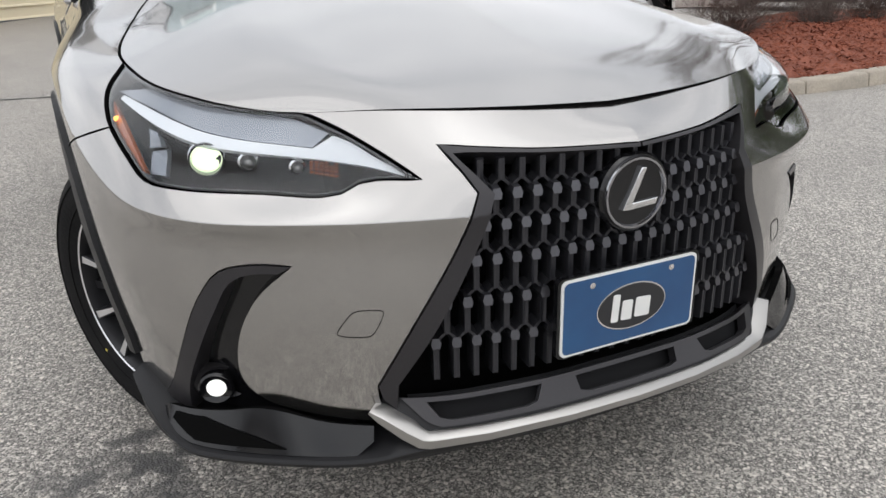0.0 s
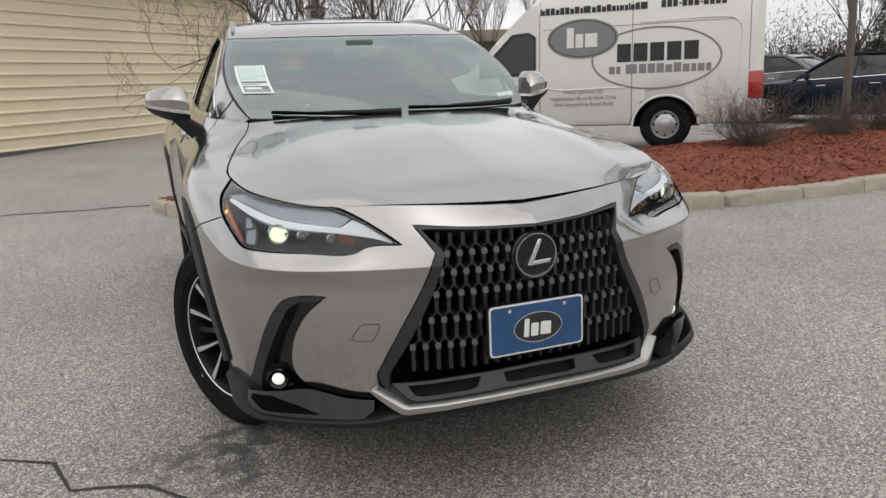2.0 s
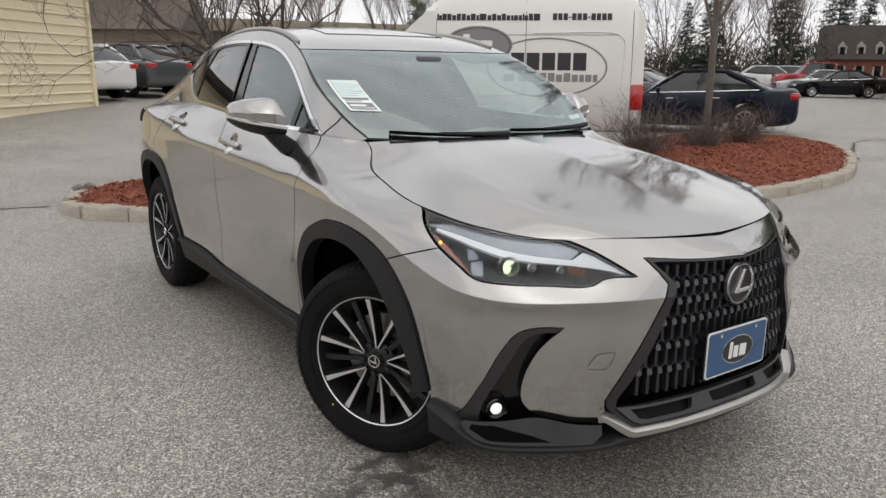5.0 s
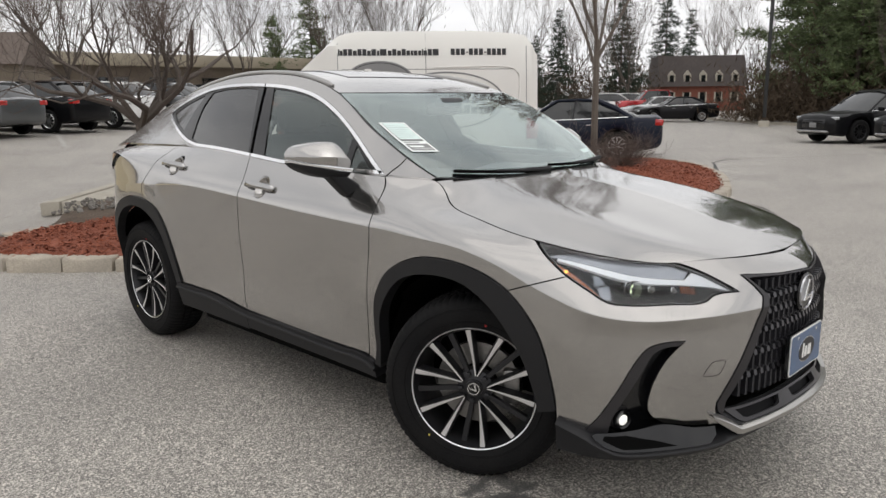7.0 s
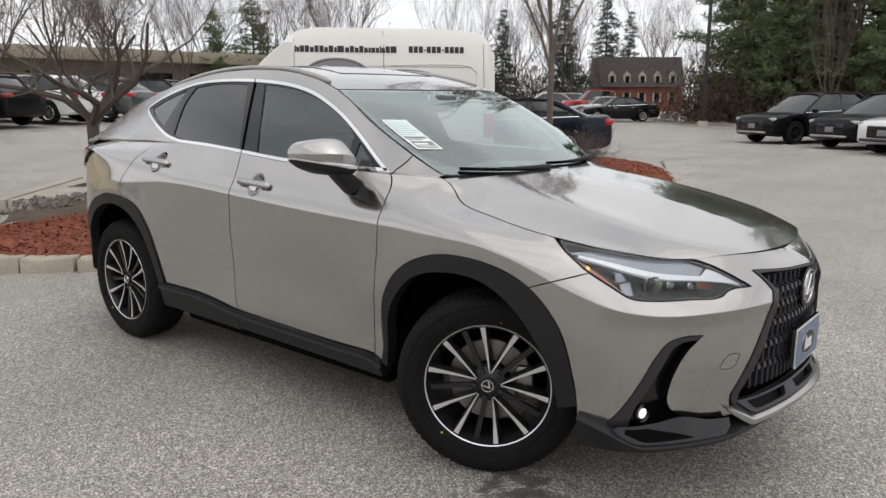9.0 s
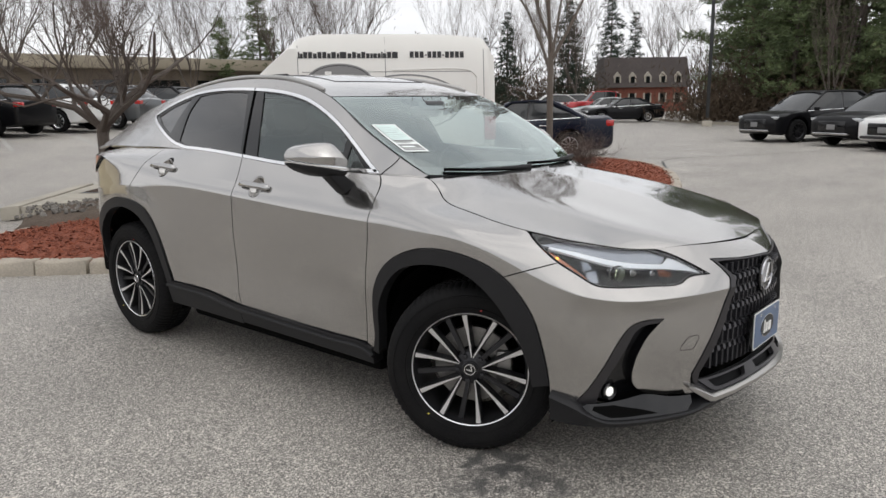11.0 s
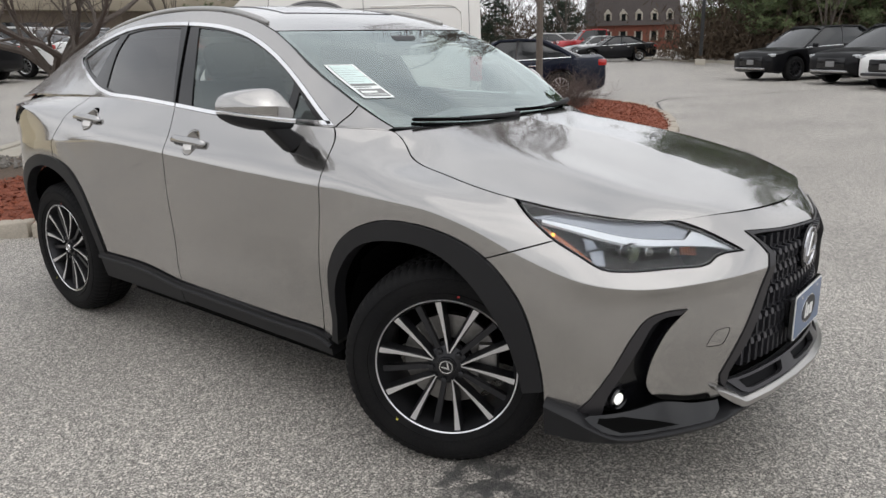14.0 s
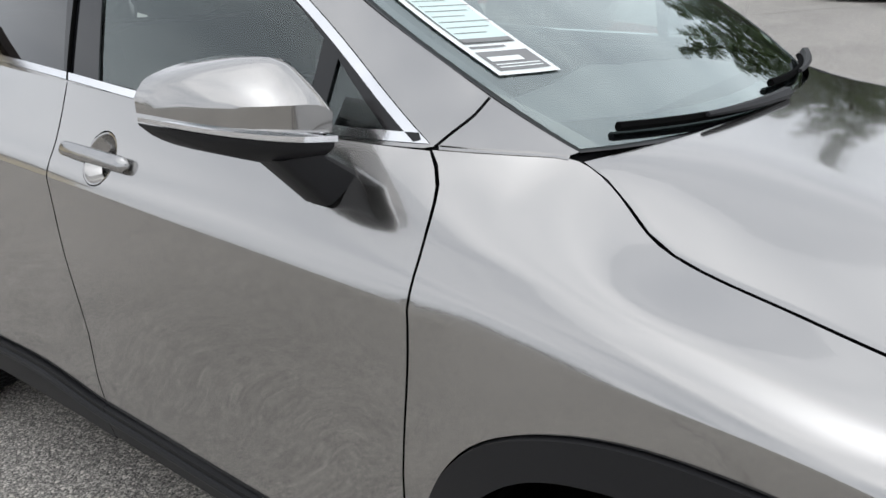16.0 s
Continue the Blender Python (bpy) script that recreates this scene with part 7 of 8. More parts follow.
KINDS = {
    "sedan": dict(body=[(2.42, 0.55, 0.38, 0.60), (2.36, 0.76, 0.27, 0.68), (2.05, 0.87, 0.20, 0.78), (1.3, 0.91, 0.19, 0.89), (0.7, 0.91, 0.19, 0.93), (-0.8, 0.91, 0.19, 0.97), (-1.7, 0.90, 0.21, 1.02), (-2.25, 0.85, 0.27, 1.03), (-2.40, 0.76, 0.36, 0.97), (-2.43, 0.6, 0.46, 0.80)],
                  base=(0.98, -1.92), roof=(0.20, -1.00), z=1.44, axles=(1.42, -1.36), r=0.335),
    "suv": dict(body=[(2.42, 0.62, 0.40, 0.74), (2.34, 0.84, 0.30, 0.86), (2.05, 0.92, 0.24, 0.93), (1.3, 0.95, 0.23, 1.00), (0.7, 0.95, 0.23, 1.04), (-0.8, 0.95, 0.23, 1.08), (-1.7, 0.95, 0.26, 1.16), (-2.25, 0.90, 0.32, 1.14), (-2.40, 0.82, 0.40, 1.08), (-2.44, 0.6, 0.5, 0.9)],
                base=(1.22, -2.30), roof=(0.22, -1.45), z=1.67, axles=(1.47, -1.38), r=0.375),
    "pickup": dict(body=[(2.75, 0.6, 0.5, 0.95), (2.68, 0.88, 0.40, 1.08), (2.2, 0.97, 0.34, 1.16), (1.4, 0.99, 0.33, 1.20), (0.8, 0.99, 0.33, 1.22), (-0.9, 0.99, 0.35, 1.24), (-1.7, 0.99, 0.40, 1.24), (-2.6, 0.98, 0.45, 1.24), (-2.74, 0.95, 0.5, 1.2), (-2.76, 0.9, 0.55, 1.1)],
                   base=(1.35, -1.05), roof=(0.75, -0.95), z=1.88, axles=(1.75, -1.75), r=0.39),
}


def parked_car(name, label, m, kind, paint, group="", rim=None, plate=True):
    k = KINDS[kind]
    root = thing(name, label, "car" if kind != "pickup" else "truck", m, group)
    ys = [s[0] for s in k["body"]][::-1]
    hw, zb, zt = (curve(*[(s[0], s[i]) for s in k["body"][::-1]]) for i in (1, 2, 3))
    bm, rings = bmesh.new(), []
    fine = sorted(set(list(np.linspace(ys[0], ys[-1], 45)) + ys))
    for y in fine:
        w, a, b = float(hw(y)), float(zb(y)), float(zt(y))
        # wheel arches lift the lower edge
        for ax in k["axles"]:
            d = abs(y - ax) / (k["r"] + 0.06)
            if d < 1:
                a = max(a, k["r"] + math.sqrt(1 - d * d) * (k["r"] + 0.05))
        mid = a + (b - a) * 0.55
        half = [(0.0, a + 0.02), (w * 0.9, a), (w * 0.985, a + 0.05), (w, mid), (w * 0.985, b - 0.12 * (b - a)), (w * 0.93, b - 0.03), (w * 0.80, b), (0.0, b + 0.03)]
        rings.append([bm.verts.new((x, y, z)) for x, z in half] + [bm.verts.new((-x, y, z)) for x, z in half[-2:0:-1]])
    for a, b in zip(rings, rings[1:]):
        for i in range(len(a)):
            bm.faces.new((a[i], a[(i + 1) % len(a)], b[(i + 1) % len(a)], b[i]))
    bm.faces.new(rings[0][::-1])
    bm.faces.new(rings[-1])
    shell = part("body", bm, paint, root, smooth=38)
    f0, r0 = k["base"]
    f1, r1 = k["roof"]
    w0, w1, zt_ = float(hw((f0 + r0) / 2)) * 0.87, float(hw(0)) * 0.66, k["z"]
    mid_y = (f1 + r1) / 2

    def cabin_block(inset, lift, top):
        bm, rings = bmesh.new(), []
        for t in (0.0, 0.25, 0.5, 0.75, 1.0):
            fy, ry = f0 + (f1 - f0) * t + inset, r0 + (r1 - r0) * t - inset
            w = w0 + (w1 - w0) * t**1.25 + inset
            ring = []
            for x, y, bow in ((0, fy, 0.06), (w * 0.6, fy, 0.03), (w * 0.94, fy - 0.05, 0), (w, fy - 0.18, 0), (w, (fy + ry) / 2, 0), (w, ry + 0.22, 0), (w * 0.92, ry + 0.06, 0), (w * 0.6, ry, -0.03), (0, ry, -0.04)):
                z0 = float(zt(max(min(y, ys[-1]), ys[0]))) - 0.02
                ring.append((x, y + bow, z0 + (top - z0) * t + lift))
            rings.append([bm.verts.new(v) for v in ring] + [bm.verts.new((-x, y, z)) for x, y, z in ring[-2:0:-1]])
        for a, b in zip(rings, rings[1:]):
            for i in range(len(a)):
                bm.faces.new((a[i], a[(i + 1) % len(a)], b[(i + 1) % len(a)], b[i]))
        bm.faces.new(rings[-1])
        return bm, rings

    bm, _r = cabin_block(0.0, 0.0, zt_ - 0.05)
    part("glazing", bm, DARK_GLASS, root, smooth=30)
    bm = bmesh.new()
    frames = [((0, y, zt_ - 0.05 - 0.05 * (abs(y - mid_y) / ((f1 - r1) / 2 + 0.06)) ** 4), (1, 0, 0), (0, 0, 1)) for y in np.linspace(f1 + 0.10, r1 - 0.12, 13)]
    sweep(bm, frames, [(-w1 - 0.01, 0.0), (-w1 * 0.9, 0.045), (-w1 * 0.5, 0.060), (0, 0.064), (w1 * 0.5, 0.060), (w1 * 0.9, 0.045), (w1 + 0.01, 0.0)])
    part("roof", bm, paint, root, smooth=50)
    for sg in (-1, 1):
        bm = bmesh.new()
        z0 = lambda y: float(zt(y)) - 0.03
        tube(bm, [(sg * w0 * 0.99, f0 - 0.10, z0(f0)), (sg * (w0 * 0.5 + w1 * 0.5 + 0.015), (f0 + f1) / 2 - 0.10, (z0(f0) + zt_) / 2 + 0.01), (sg * w1, f1 - 0.10, zt_ - 0.03), (sg * (w1 + 0.012), mid_y, zt_ - 0.005), (sg * w1, r1 + 0.10, zt_ - 0.03)], 0.032, 6)
        tube(bm, [(sg * w1, r1 + 0.10, zt_ - 0.04), (sg * (w0 * 0.45 + w1 * 0.55 + 0.01), (r0 + r1) / 2 + 0.14, (z0(r0 + 0.3) + zt_) / 2), (sg * w0 * 0.98, r0 + 0.22, z0(r0 + 0.3))], 0.06, 6)
        part("pillar", bm, paint, root)
        bm = bmesh.new()
        tube(bm, [(sg * (w0 + 0.012), f0 - 0.2, z0(f0) + 0.035), (sg * (w0 + 0.012), mid_y, z0(mid_y) + 0.03), (sg * (w0 + 0.010), r0 + 0.25, z0(r0 + 0.3) + 0.03)], 0.012, 5)
        part("window_trim", bm, CHROME if kind != "pickup" else INK, root)
        part("door_pillar", tube(bmesh.new(), [(sg * w0, mid_y + 0.12, z0(mid_y)), (sg * w1, mid_y + 0.04, zt_ - 0.03)], 0.028, 5), INK, root)
        bm = bmesh.new()
        box(bm, sg * (w0 + 0.16), f0 - 0.42, z0(f0) + 0.10, 0.20, 0.09, 0.12, 0.03)
        part("door_mirror", bm, paint, root)
        yf, yr = ys[-1], ys[0]
        bm = bmesh.new()
        box(bm, sg * float(hw(yf - 0.14)) * 0.80, yf - 0.17, float(zt(yf - 0.2)) - 0.10, 0.34, 0.22, 0.10, 0.03, None)
        part("headlight", bm, LAMP_CLEAR, root)
        bm = bmesh.new()
        box(bm, sg * float(hw(yr + 0.14)) * 0.84, yr + 0.10, float(zt(yr + 0.15)) - 0.14, 0.30, 0.20, 0.15, 0.03)
        part("tail_lamp", bm, RED_LENS, root)
        for y0 in (0.55, -0.45):
            bm = bmesh.new()
            box(bm, sg * (float(hw(y0)) + 0.012), y0 - 0.25, float(zt(y0)) - 0.13, 0.02, 0.18, 0.025, 0.006)
            part("door_handle", bm, paint if kind != "sedan" else CHROME, root)
        for y0 in (f0 - 0.12, mid_y + 0.10, r0 + 0.72):
            bm = bmesh.new()
            tube(bm, [(sg * float(hw(y0)) * 0.96, y0, float(zt(y0)) - 0.04), (sg * (float(hw(y0)) + 0.001), y0, float(zt(y0)) - 0.25), (sg * (float(hw(y0)) + 0.001), y0, 0.5), (sg * float(hw(y0)) * 0.98, y0, 0.33)], 0.004, 4)
            part("door_seam", bm, BLACK_GAP, root)
        for ax in k["axles"]:
            small_wheel(root, sg * (float(hw(ax)) - 0.125), ax, k["r"], 0.23, sg, rim)
    bm = bmesh.new()
    box(bm, 0, 0, 0.42, 1.5, 3.9, 0.30)
    part("underbody", bm, BLACK_GAP, root)
    bm = bmesh.new()
    box(bm, 0, ys[-1] - 0.08, (float(zb(2.3)) + float(zt(2.3))) / 2 + 0.02, 1.0, 0.20, 0.34, 0.05)
    part("front_grille", bm, GLOSS_BLACK, root)
    bm = bmesh.new()
    box(bm, 0, ys[-1] - 0.02, float(zb(2.3)) + 0.10, 1.3, 0.22, 0.08, 0.03)
    part("bumper_trim", bm, SATIN if paint is not BLACK_PAINT else CHROME_SATIN, root)
    if plate:
        bm = bmesh.new()
        box(bm, 0, ys[-1] + 0.03, (float(zb(2.3)) + float(zt(2.3))) / 2, 0.30, 0.012, 0.15, 0.004)
        part("plate", bm, GREY_INK, root)
    if kind == "pickup":
        bm = bmesh.new()
        box(bm, 0, -1.85, 1.22, 1.65, 1.65, 0.12, 0.02)
        part("bed_cover", bm, INK, root)
    return root


def face_along(x, y, dx, dy):
    """A pose on the ground whose +y looks along (dx, dy)."""
    return Matrix.Translation((x, y, ground_z(x, y))) @ Matrix.Rotation(math.atan2(-dx, dy), 4, "Z")


parked_car("sedan", "dark navy sedan parked beyond the mulch island", face_along(13.15, 9.45, -0.52, 0.85), "sedan", NAVY)
parked_car("sedan", "dark sedan partly hidden behind the van", face_along(15.5, 14.2, -0.3, 0.95), "sedan", GREY_PAINT)
for (x, y), p, lab, kd in (((24.9, 5.35), BLACK_PAINT, "black crossover with dark rims in a parking row", "suv"), ((23.4, 2.65), BLACK_PAINT, "black crossover nose out in a parking row", "suv"), ((21.5, 0.95), WHITE_PAINT, "white crossover nose out in a parking row", "suv")):
    parked_car("crossover", lab, face_along(x, y, -0.86, 0.50), kd, p, group="crossovers in the parking row", rim=RIM_DARK if p is BLACK_PAINT else None)
parked_car("sedan", "black sedan at the far end of the lot", face_along(39.3, 19.9, -0.66, 0.75), "sedan", BLACK_PAINT)
parked_car("sedan", "pale silver sedan behind a black one", face_along(43.3, 23.3, -0.66, 0.75), "sedan", SILVER_PAINT)
parked_car("pickup_truck", "red pickup truck at the far end of the lot", face_along(47.4, 25.7, -0.66, 0.75), "pickup", RED_PAINT)
parked_car("crossover", "white boxy vehicle far across the lot", face_along(48.5, 29.6, 0.6, -0.8), "suv", WHITE_PAINT)
parked_car("crossover", "white boxy vehicle far across the lot", face_along(50.2, 28.9, 0.6, -0.8), "suv", WHITE_PAINT)
row = [(1.75, 24.4, WHITE_PAINT, "white crossover in the back row"), (3.8, 25.7, GREY_PAINT, "grey crossover with red tail lamps in the back row"), (6.2, 26.6, BLACK_PAINT, "black crossover in the back row"), (8.7, 27.6, WHITE_PAINT, "white crossover in the back row"),
       (11.3, 28.6, GREY_PAINT, "grey crossover in the back row"), (14.2, 29.6, BLACK_PAINT, "black crossover in the back row"), (18.9, 30.6, SILVER_PAINT, "silver crossover in the back row"), (24.0, 33.0, WHITE_PAINT, "white crossover in the back row")]
for x, y, p, lab in row:
    parked_car("crossover", lab, face_along(x, y, -0.45, 0.90), "suv", p, group="cars in the back row")

# ---- the van ----
van = thing("cargo_van", "white high-roof cargo van with dark oval and ring decals", "van", Matrix(((-0.758, -0.652, 0, 7.55), (0.652, -0.758, 0, 6.0), (0, 0, 1, 0.05), (0, 0, 0, 1))))
# local x runs from tail to nose, y out of the lettered side, z up
VAN_SIDE = [(0.02, 0.45), (0.0, 1.2), (0.06, 2.30), (0.22, 2.50), (1.2, 2.56), (2.9, 2.56), (3.30, 2.50), (3.62, 2.25), (4.05, 1.86), (4.45, 1.45), (4.75, 1.28), (5.6, 1.12), (5.98, 0.95), (6.08, 0.70), (6.05, 0.42)]
roofline = curve(*[(x, z) for x, z in VAN_SIDE[2:]])
bm, rings = bmesh.new(), []
for x in sorted(set(list(np.linspace(0.0, 6.06, 70)) + [p[0] for p in VAN_SIDE[2:]])):
    top_z = float(roofline(max(x, 0.06))) if x > 0.06 else 2.2 + x
    low = 0.40
    for ax in (1.39, 5.05):
        d = abs(x - ax) / 0.49
        if d < 1:
            low = max(low, 0.36 + 0.47 * math.sqrt(1 - d * d))
    pinch = 0.10 * max(0.0, (x - 5.2) / 0.9) ** 2 + 0.05 * max(0.0, (0.12 - x) / 0.12) ** 2
    half = [(0.0, low), (-0.06 - pinch, low - 0.0), (-0.01 - pinch, low + 0.08), (0.0 - pinch, min(1.15, top_z - 0.06)), (-0.045 - pinch, min(1.75, top_z - 0.05)), (-0.10 - pinch, min(2.30, top_z - 0.04)), (-0.22 - pinch, top_z - 0.015), (-0.45 - pinch, top_z + 0.01)]
    ring = [(-1.0, low)] + half[1:] + [(-1.0, top_z + 0.02)]
    rings.append([bm.verts.new((x, y, z)) for y, z in ring] + [bm.verts.new((x, -2.0 - y, z)) for y, z in ring[-2:0:-1]])
for a, b in zip(rings, rings[1:]):
    for i in range(len(a)):
        bm.faces.new((a[i], a[(i + 1) % len(a)], b[(i + 1) % len(a)], b[i]))
bm.faces.new(rings[0][::-1])
bm.faces.new(rings[-1])
part("van_body", bm, VAN_WHITE, van, smooth=35)


def van_y(z):
    """How far the side stands in at a height."""
    return float(np.interp(z, [0.4, 1.15, 1.75, 2.30, 2.5], [0.0, 0.0, -0.045, -0.10, -0.2]))


def decal(name, pts, mat, lift=0.004, label="", hole=None):
    """A flat shape laid on the van's side, in (from tail, height)."""
    verts = []
    for x, z in pts:
        verts.append((x, van_y(z) + lift, z))
    if hole:
        for x, z in hole:
            verts.append((x, van_y(z) + lift, z))
        n = len(pts)
        faces = [(i, (i + 1) % n, n + (i + 1) % n, n + i) for i in range(n)]
    else:
        faces = [tuple(range(len(pts)))]
    return link(name, mesh_of(name, verts, faces, mat), van, label)


def slab(x0, x1, z0, z1, lean=0.0):
    return [(x0 + lean, z1), (x1 + lean, z1), (x1, (z0 + z1) / 2), (x1, z0), (x0, z0), (x0, (z0 + z1) / 2)]


decal("ring_decal", ellipse(0.975, 0.475, 64, 1.555, 1.405), GREY_INK, 0.004, "dark ring decal", hole=ellipse(0.945, 0.447, 64, 1.555, 1.405))
decal("oval_decal", ellipse(0.56, 0.305, 48, 2.675, 1.755), GREY_INK, 0.006, "dark oval decal")
decal("oval_rim", ellipse(0.53, 0.278, 48, 2.675, 1.755), INK, 0.007, hole=ellipse(0.515, 0.266, 48, 2.675, 1.755))
for x0, x1, z0, z1 in ((2.92, 2.81, 1.62, 1.93), (2.78, 2.66, 1.62, 1.83), (2.63, 2.44, 1.62, 1.83)):
    decal("white_bar", slab(x1, x0, z0, z1), WHITE, 0.009)
for i in range(5):
    x1 = 2.13 - 0.25 * i
    decal("black_bar", slab(x1 - 0.21, x1, 1.365, 1.64), INK, 0.006)
x = 2.25
for w in (0.10, 0.07, 0.0, 0.19, 0.12, 0.12, 0.12, 0.11, 0.12, 0.11, 0.08, 0.11, 0.08):
    if w:
        decal("grey_bar", slab(x - w * 0.9, x, 1.185, 1.30 if w < 0.115 else 1.325), GREY_INK, 0.006)
    x -= max(w, 0.05) + 0.012
x = 3.35
for w in (0.03, 0.055, 0.08, 0.08, 0.075, 0.08, 0.08, 0.07, 0.09, 0.05, 0.13, 0.075, 0.08, 0.075, 0.08, 0.07, 0.05, 0.075, 0.06, 0.03, 0.07, 0.08, 0.12):
    decal("black_bar", slab(x - w * 0.84, x, 2.145, 2.25 if w > 0.076 or w < 0.04 else 2.225), INK, 0.006)
    x -= w
x = 1.48
for k, w in enumerate((0.085, 0.085, 0.085, 0.05, 0.085, 0.085, 0.085, 0.05, 0.085, 0.085, 0.085, 0.085)):
    decal("black_bar", slab(x - w * 0.8, x, 2.15 if w > 0.06 else 2.185, 2.255 if w > 0.06 else 2.205), INK, 0.006)
    x -= w
for text, z, size in (("Proud Sponsor of:", 0.925, 0.085), ("Manchester Boys & Girls Club", 0.825, 0.085), ("New Hampshire Food Bank", 0.73, 0.085)):
    c = bpy.data.curves.new("sponsor_line", "FONT")
    c.body, c.size, c.align_x, c.extrude = text, size, "CENTER", 0.001
    c.materials.append(GREY_INK)
    t = new("sponsor_line", c)
    t.parent = van
    t.matrix_basis = Matrix.Translation((2.66, 0.006, z - 0.02)) @ pose(0, 0, 0, 90, 0, 180)
# seams, glass, lamps, wheels
bm = bmesh.new()
for x, z0, z1 in ((3.36, 0.45, 2.35), (1.90, 0.45, 2.50), (0.20, 0.5, 2.3), (4.32, 0.5, 1.3)):
    tube(bm, [(x, van_y(z) + 0.001, z) for z in np.linspace(z0, z1, 10)], 0.006, 4)
tube(bm, [(x, van_y(1.92) + 0.001, 1.92) for x in np.linspace(0.4, 3.3, 6)], 0.005, 4)
part("van_seam", bm, GREY_INK, van)
bm = bmesh.new()
tube(bm, [(x, van_y(z) + 0.003, z) for x, z in flow([(0.35, 1.05), (0.34, 1.85), (0.42, 1.93), (1.78, 1.95)], 0.1)], 0.012, 5)
tube(bm, [(x, van_y(z) + 0.003, z) for x, z in flow([(3.25, 1.05), (3.22, 1.0), (2.0, 0.98)], 0.1)], 0.012, 5)
part("pressed_rib", bm, VAN_WHITE, van)
decal("door_glass", [(3.46, 1.26), (3.46, 1.78), (3.56, 1.86), (3.78, 1.84), (4.30, 1.33), (4.22, 1.24)], DARK_GLASS, 0.006, "dark cab side window")
decal("glass_frame", [(3.42, 1.22), (3.42, 1.82), (3.54, 1.90), (3.82, 1.88), (4.38, 1.33), (4.27, 1.20)], INK, 0.004)
decal("fuel_flap", rounded(0.17, 0.20, 0.03)[0:0] + [(1.70, 0.76), (1.70, 0.94), (1.86, 0.94), (1.86, 0.76)], VAN_WHITE, 0.004)
bm = bmesh.new()
box(bm, 0.10, -0.05, 0.95, 0.22, 0.14, 0.42, 0.04)
part("tail_lamp", bm, RED_LENS, van, "tall red tail lamp")
bm = bmesh.new()
box(bm, 0.02, -1.0, 0.48, 0.16, 1.8, 0.14, 0.03)
part("rear_bumper", bm, GREY_TRIM, van)
bm = bmesh.new()
box(bm, 3.4, 0.16, 1.42, 0.12, 0.26, 0.34, 0.05, Matrix.Translation((0.85, 0.0, -0.06)))
part("van_mirror", bm, INK, van)
bm = bmesh.new()
tube(bm, [(1.39 + 0.50 * math.cos(a), -0.005, 0.36 + 0.48 * math.sin(a)) for a in np.linspace(0.08, math.pi - 0.08, 20)], 0.022, 6)
part("arch_lip", bm, VAN_WHITE, van)
bm = bmesh.new()
box(bm, 3.0, -1.0, 0.55, 5.4, 1.5, 0.35)
for ax in (1.39, 5.05):
    box(bm, ax, -0.55, 0.60, 1.0, 0.7, 0.5)
part("underbody", bm, BLACK_GAP, van)
STEEL_RIM = material("silver_steel_wheel", (0.55, 0.55, 0.55), 0.35, 0.8, grain=0.1, stain=0.2, stain_scale=10)
for ax in (1.39, 5.05):
    for yy, sg in ((-0.17, 1), (-1.83, -1)):
        hub = new("wheel")
        hub.parent, hub.matrix_basis = van, Matrix.Translation((ax, yy, 0.385)) @ pose(0, 0, 0, -90 * sg, 0, 0)
        part("tyre", lathe(bmesh.new(), [(0.215, 0.10), (0.30, 0.125), (0.36, 0.11), (0.388, 0.08), (0.388, -0.09), (0.34, -0.12), (0.215, -0.1)], 44), RUBBER, hub)
        bm = bmesh.new()
        lathe(bm, [(0.22, 0.10), (0.212, 0.112), (0.20, 0.10), (0.185, 0.05), (0.15, 0.075), (0.09, 0.085), (0.085, 0.12), (0.06, 0.13), (0.0, 0.13)], 40)
        part("rim", bm, STEEL_RIM, hub)
        bm = bmesh.new()
        for k in range(8):
            a = radians(45 * k)
            lathe(bm, [(0.020, 0.0), (0.0, 0.004)], 10, Matrix.Translation((0.165 * math.cos(a), 0.165 * math.sin(a), 0.068)))
        part("rim_hole", bm, BLACK_GAP, hub)

# ---- buildings, lamp post ----
def frame_matrix(a, b, z):
    d = Vector((b[0] - a[0], b[1] - a[1], 0)).normalized()
    return Matrix(((d.x, -d.y, 0, a[0]), (d.y, d.x, 0, a[1]), (0, 0, 1, z), (0, 0, 0, 1)))


# cream building: lapped siding boards on a long wall (local x along, y away from the lot)
far_end, near_dir = (2.09, 21.16), (-0.668, -0.744)
LONG = 9.3
start = (far_end[0] + near_dir[0] * LONG, far_end[1] + near_dir[1] * LONG)
shed = thing("siding_building", "cream building with lapped steel siding", "building", frame_matrix(start, far_end, 0.0), kind="structure")
bm = bmesh.new()
box(bm, LONG / 2, 6.06, 1.7, LONG - 0.02, 12, 4.5)
part("wall_core", bm, SIDING, shed)
COURSE = 0.254
lap = bmesh.new()
prism(lap, [(0.0, 0.0), (-0.040, 0.0), (-0.050, 0.010), (-0.048, 0.028), (-0.010, 0.060), (-0.006, COURSE + 0.01), (0.0, COURSE + 0.01)], LONG, Matrix(((0, 0, 1, 0), (1, 0, 0, 0), (0, 1, 0, 0), (0, 0, 0, 1))))
BOARD = bpy.data.meshes.new("siding_board")
bmesh.ops.recalc_face_normals(lap, faces=lap.faces)
lap.to_mesh(BOARD)
lap.free()
BOARD.materials.append(SIDING)
for k in range(15):
    b = link("siding_board", BOARD, shed)
    b.matrix_basis = Matrix.Translation((0, 0.055, 0.20 + COURSE * k))
bm = bmesh.new()
box(bm, LONG / 2, 0.03, 0.12, LONG, 0.10, 0.18)
part("base_course", bm, GREY_TRIM, shed)
bm = bmesh.new()
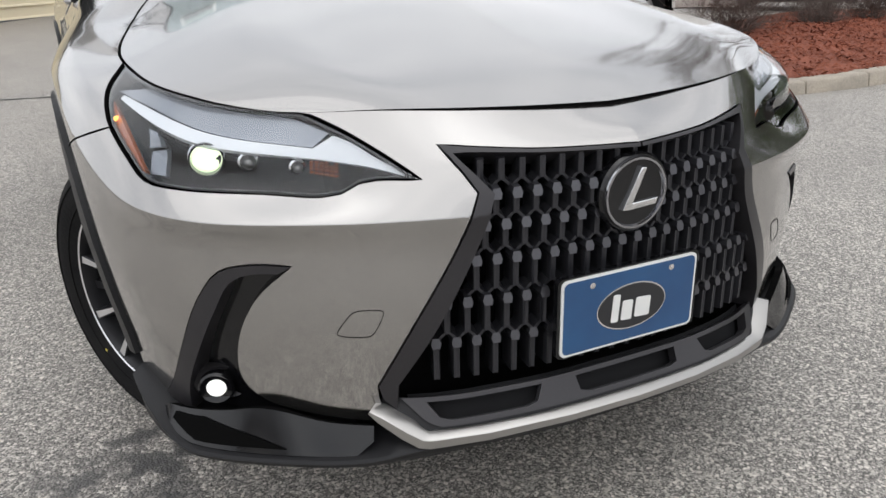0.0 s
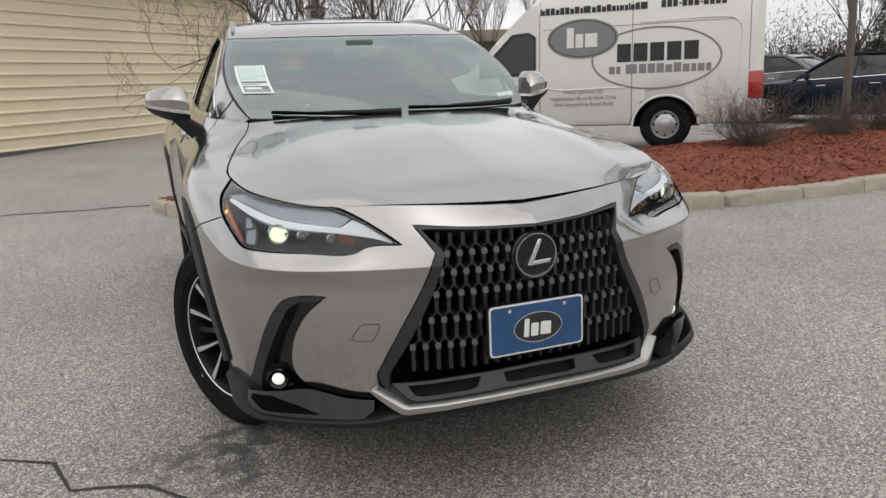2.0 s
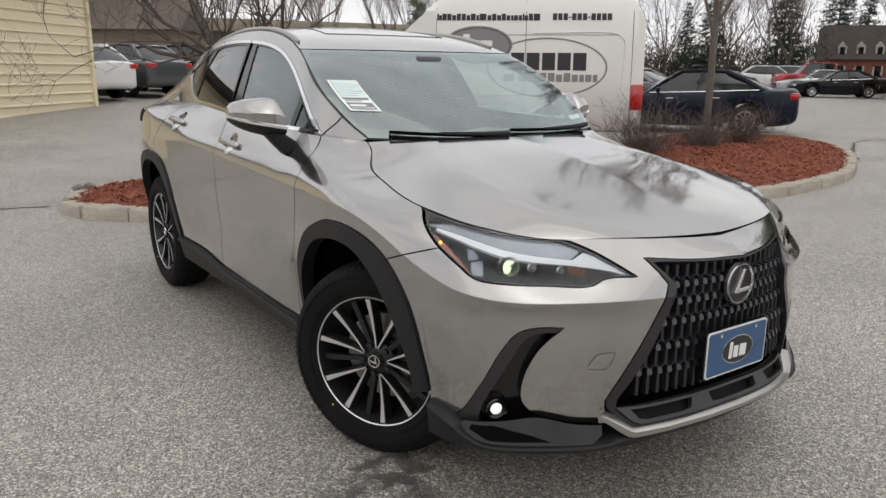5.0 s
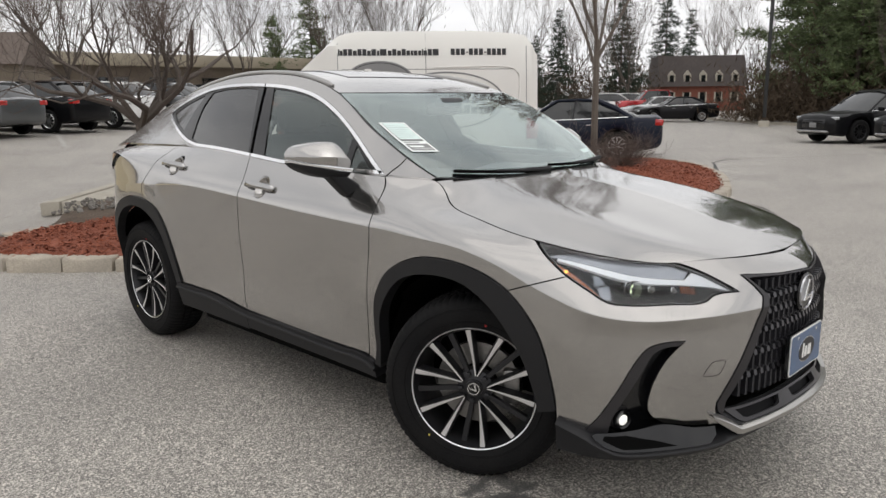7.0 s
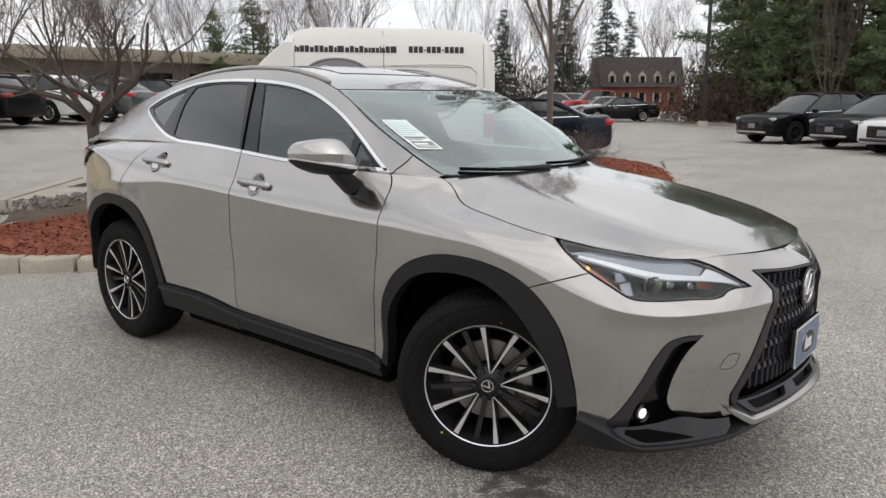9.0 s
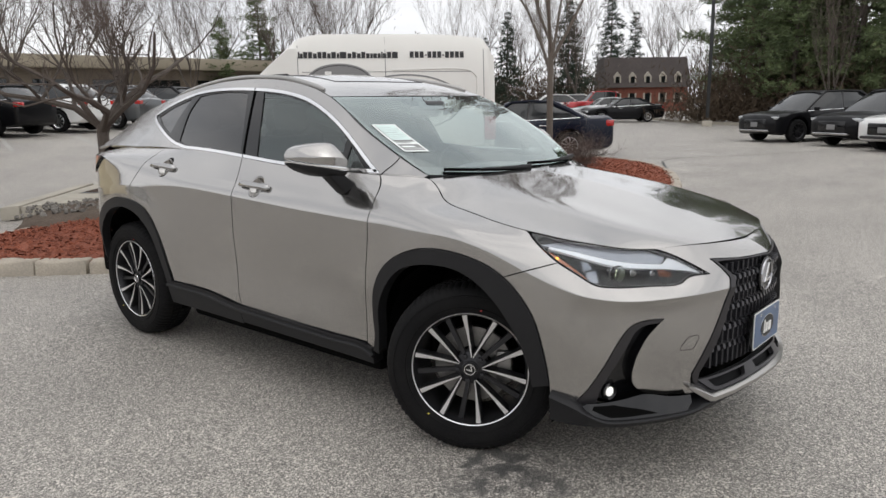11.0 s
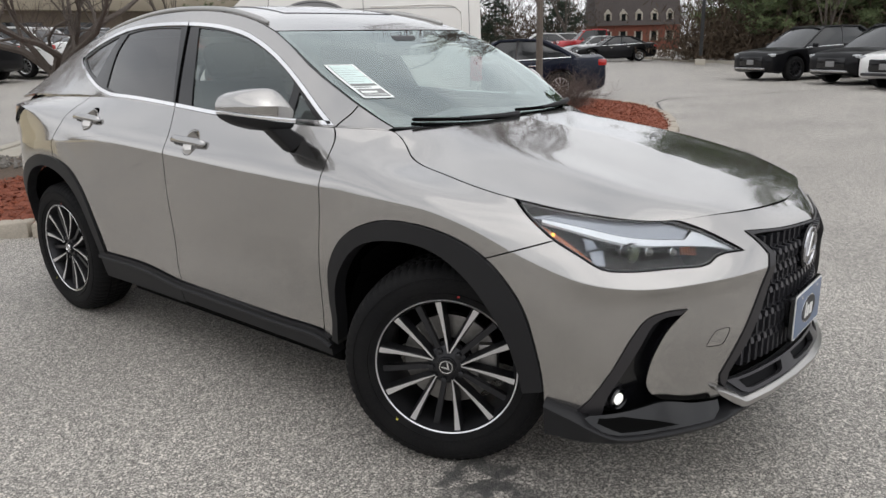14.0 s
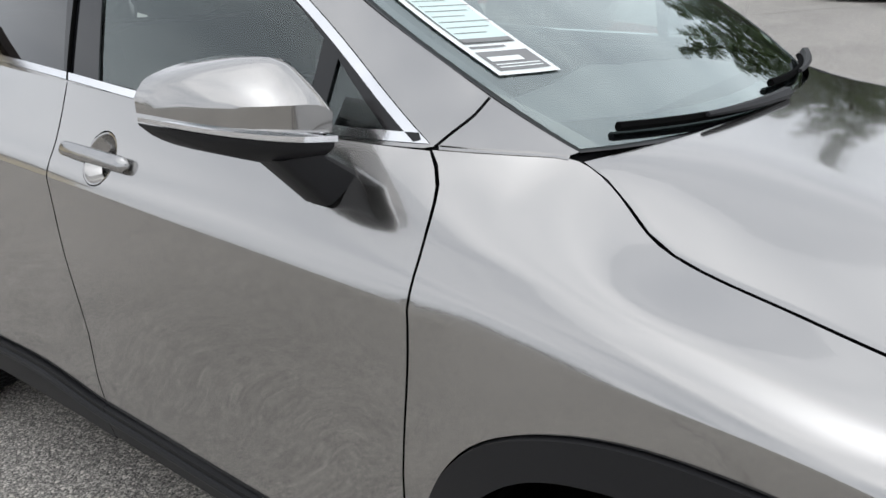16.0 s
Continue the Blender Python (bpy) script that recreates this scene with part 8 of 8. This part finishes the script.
box(bm, LONG - 0.04, 0.02, 2.1, 0.14, 0.12, 3.7)
part("corner_trim", bm, SIDING, shed)
bm = bmesh.new()
box(bm, LONG / 2, 5.9, 4.08, LONG + 0.6, 13.0, 0.25, 0.03)
part("roof", bm, ROOFING, shed)

# brick house with dormers
L = 9.6
house = thing("brick_house", "red brick house with dormers in a dark roof", "house", frame_matrix((66.2, 35.4), (72.2, 27.9), 0.12) @ Matrix.Diagonal((0.84, 0.84, 0.84, 1)))
bm = bmesh.new()
box(bm, L / 2, 4.0, 1.5, L, 8.0, 3.0)
part("wall", bm, BRICK, house)
bm = bmesh.new()
prism(bm, [(-0.4, 2.92), (1.7, 6.5), (6.3, 6.5), (8.4, 2.92)], L + 0.4, Matrix(((0, 0, 1, -0.2), (1, 0, 0, 0), (0, 1, 0, 0), (0, 0, 0, 1))))
part("roof", bm, ROOFING, house)
for k in range(5):
    x = 1.2 + 1.8 * k
    bm = bmesh.new()
    prism(bm, [(-0.42, 3.15), (-0.42, 4.25), (0.0, 4.75), (0.42, 4.25), (0.42, 3.15)], -1.9, Matrix(((1, 0, 0, x), (0, 0, -1, -0.05), (0, 1, 0, 0), (0, 0, 0, 1))))
    dormer = part("dormer", bm, CONCRETE, house, "pale gabled dormer")
    bm = bmesh.new()
    box(bm, x, -0.07, 3.75, 0.46, 0.06, 0.9)
    part("window", bm, DARK_GLASS, dormer)
    bm = bmesh.new()
    box(bm, x, -0.03, 1.7, 0.60, 0.08, 1.1)
    w = part("window", bm, DARK_GLASS, house)
    for dx in (-0.40, 0.40):
        bm = bmesh.new()
        box(bm, x + dx, -0.05, 1.7, 0.18, 0.06, 1.1)
        part("shutter", bm, CONCRETE, w)
# low flat building at the back, with a cupola
DULL_WALL = material("dull_beige_wall", (0.20, 0.165, 0.125), 0.9, grain=0.3, scale=8, stain=0.4, stain_scale=0.4)
low = thing("low_building", "long low grey-beige commercial building", "building", frame_matrix((2.0, 58.0), (48.0, 52.0), 1.0))
bm = bmesh.new()
box(bm, 23, 5, 1.6, 46.4, 10, 3.2)
part("wall", bm, DULL_WALL, low)
bm = bmesh.new()
box(bm, 23, 4.6, 3.6, 47.4, 11.4, 0.9, 0.05)
part("fascia", bm, material("beige_fascia", (0.36, 0.315, 0.24), 0.8, grain=0.2, scale=10, stain=0.3, stain_scale=0.3), low)
for k in range(11):
    bm = bmesh.new()
    box(bm, 2.5 + 4.1 * k, -0.03, 1.5, 2.6, 0.10, 1.7)
    part("window", bm, DARK_GLASS, low)
cupola = thing("cupola_house", "grey roofed building with a small cupola", "building", frame_matrix((3.6, 44.0), (10.0, 40.0), 1.0))
bm = bmesh.new()
box(bm, 3.7, 3, 1.2, 7.4, 6, 2.5)
part("wall", bm, DULL_WALL, cupola)
bm = bmesh.new()
prism(bm, [(-0.4, 2.4), (3.0, 4.2), (6.4, 2.4)], 7.8, Matrix(((0, 0, 1, -0.2), (1, 0, 0, 0), (0, 1, 0, 0), (0, 0, 0, 1))))
part("roof", bm, material("brown_shingles", (0.15, 0.118, 0.10), 0.9, grain=0.5, scale=8, stain=0.4, stain_scale=0.5), cupola)
bm = bmesh.new()
box(bm, 4.75, 3.0, 4.3, 0.85, 0.85, 0.95)
turret = part("cupola", bm, CONCRETE, cupola, "pale square cupola")
part("cupola_roof", lathe(bmesh.new(), [(0.78, 4.76), (0.74, 4.82), (0.0, 5.2)], 4, Matrix.Translation((4.75, 3.0, 0)) @ pose(0, 0, 0, 0, 0, 45)), ROOFING, turret)
bm = bmesh.new()
box(bm, 4.75, 2.565, 4.45, 0.34, 0.04, 0.42)
part("louvre", bm, DARK_GLASS, turret)
post = thing("street_lamp", "tall dark square lamp post on a concrete base", "street lamp", at_ground(35.5, 13.1, 20))
bm = bmesh.new()
box(bm, 0, 0, 0.12, 0.5, 0.5, 0.42, 0.03)
part("base", bm, CONCRETE, post)
bm = bmesh.new()
box(bm, 0, 0, 3.9, 0.17, 0.17, 6.8, 0.01)
part("pole", bm, DARK_STEEL, post)
bm = bmesh.new()
box(bm, -0.55, 0, 7.25, 1.0, 0.42, 0.20, 0.03)
part("lamp_head", bm, DARK_STEEL, post)
# kerb along the far edge of the lot
verts, faces = [], []
edge = flow([(26.5, -14.0), (33.5, -2.0), (36.2, 8.0), (38.0, 13.5), (44.0, 20.5), (52.0, 26.5)], 1.0)
for i, (x, y) in enumerate(edge):
    g = ground_z(x, y)
    verts += [(x, y, g - 0.02), (x, y, g + 0.14), (x + 0.2, y - 0.05, g + 0.14), (x + 0.3, y - 0.05, g - 0.02)]
    if i:
        for k in range(3):
            faces.append((4 * i - 4 + k, 4 * i + k, 4 * i + k + 1, 4 * i - 3 + k))
tagged(link("far_kerb", mesh_of("far_kerb", verts, faces, CONCRETE)), "pale concrete kerb along the pines", "kerb", kind="structure")
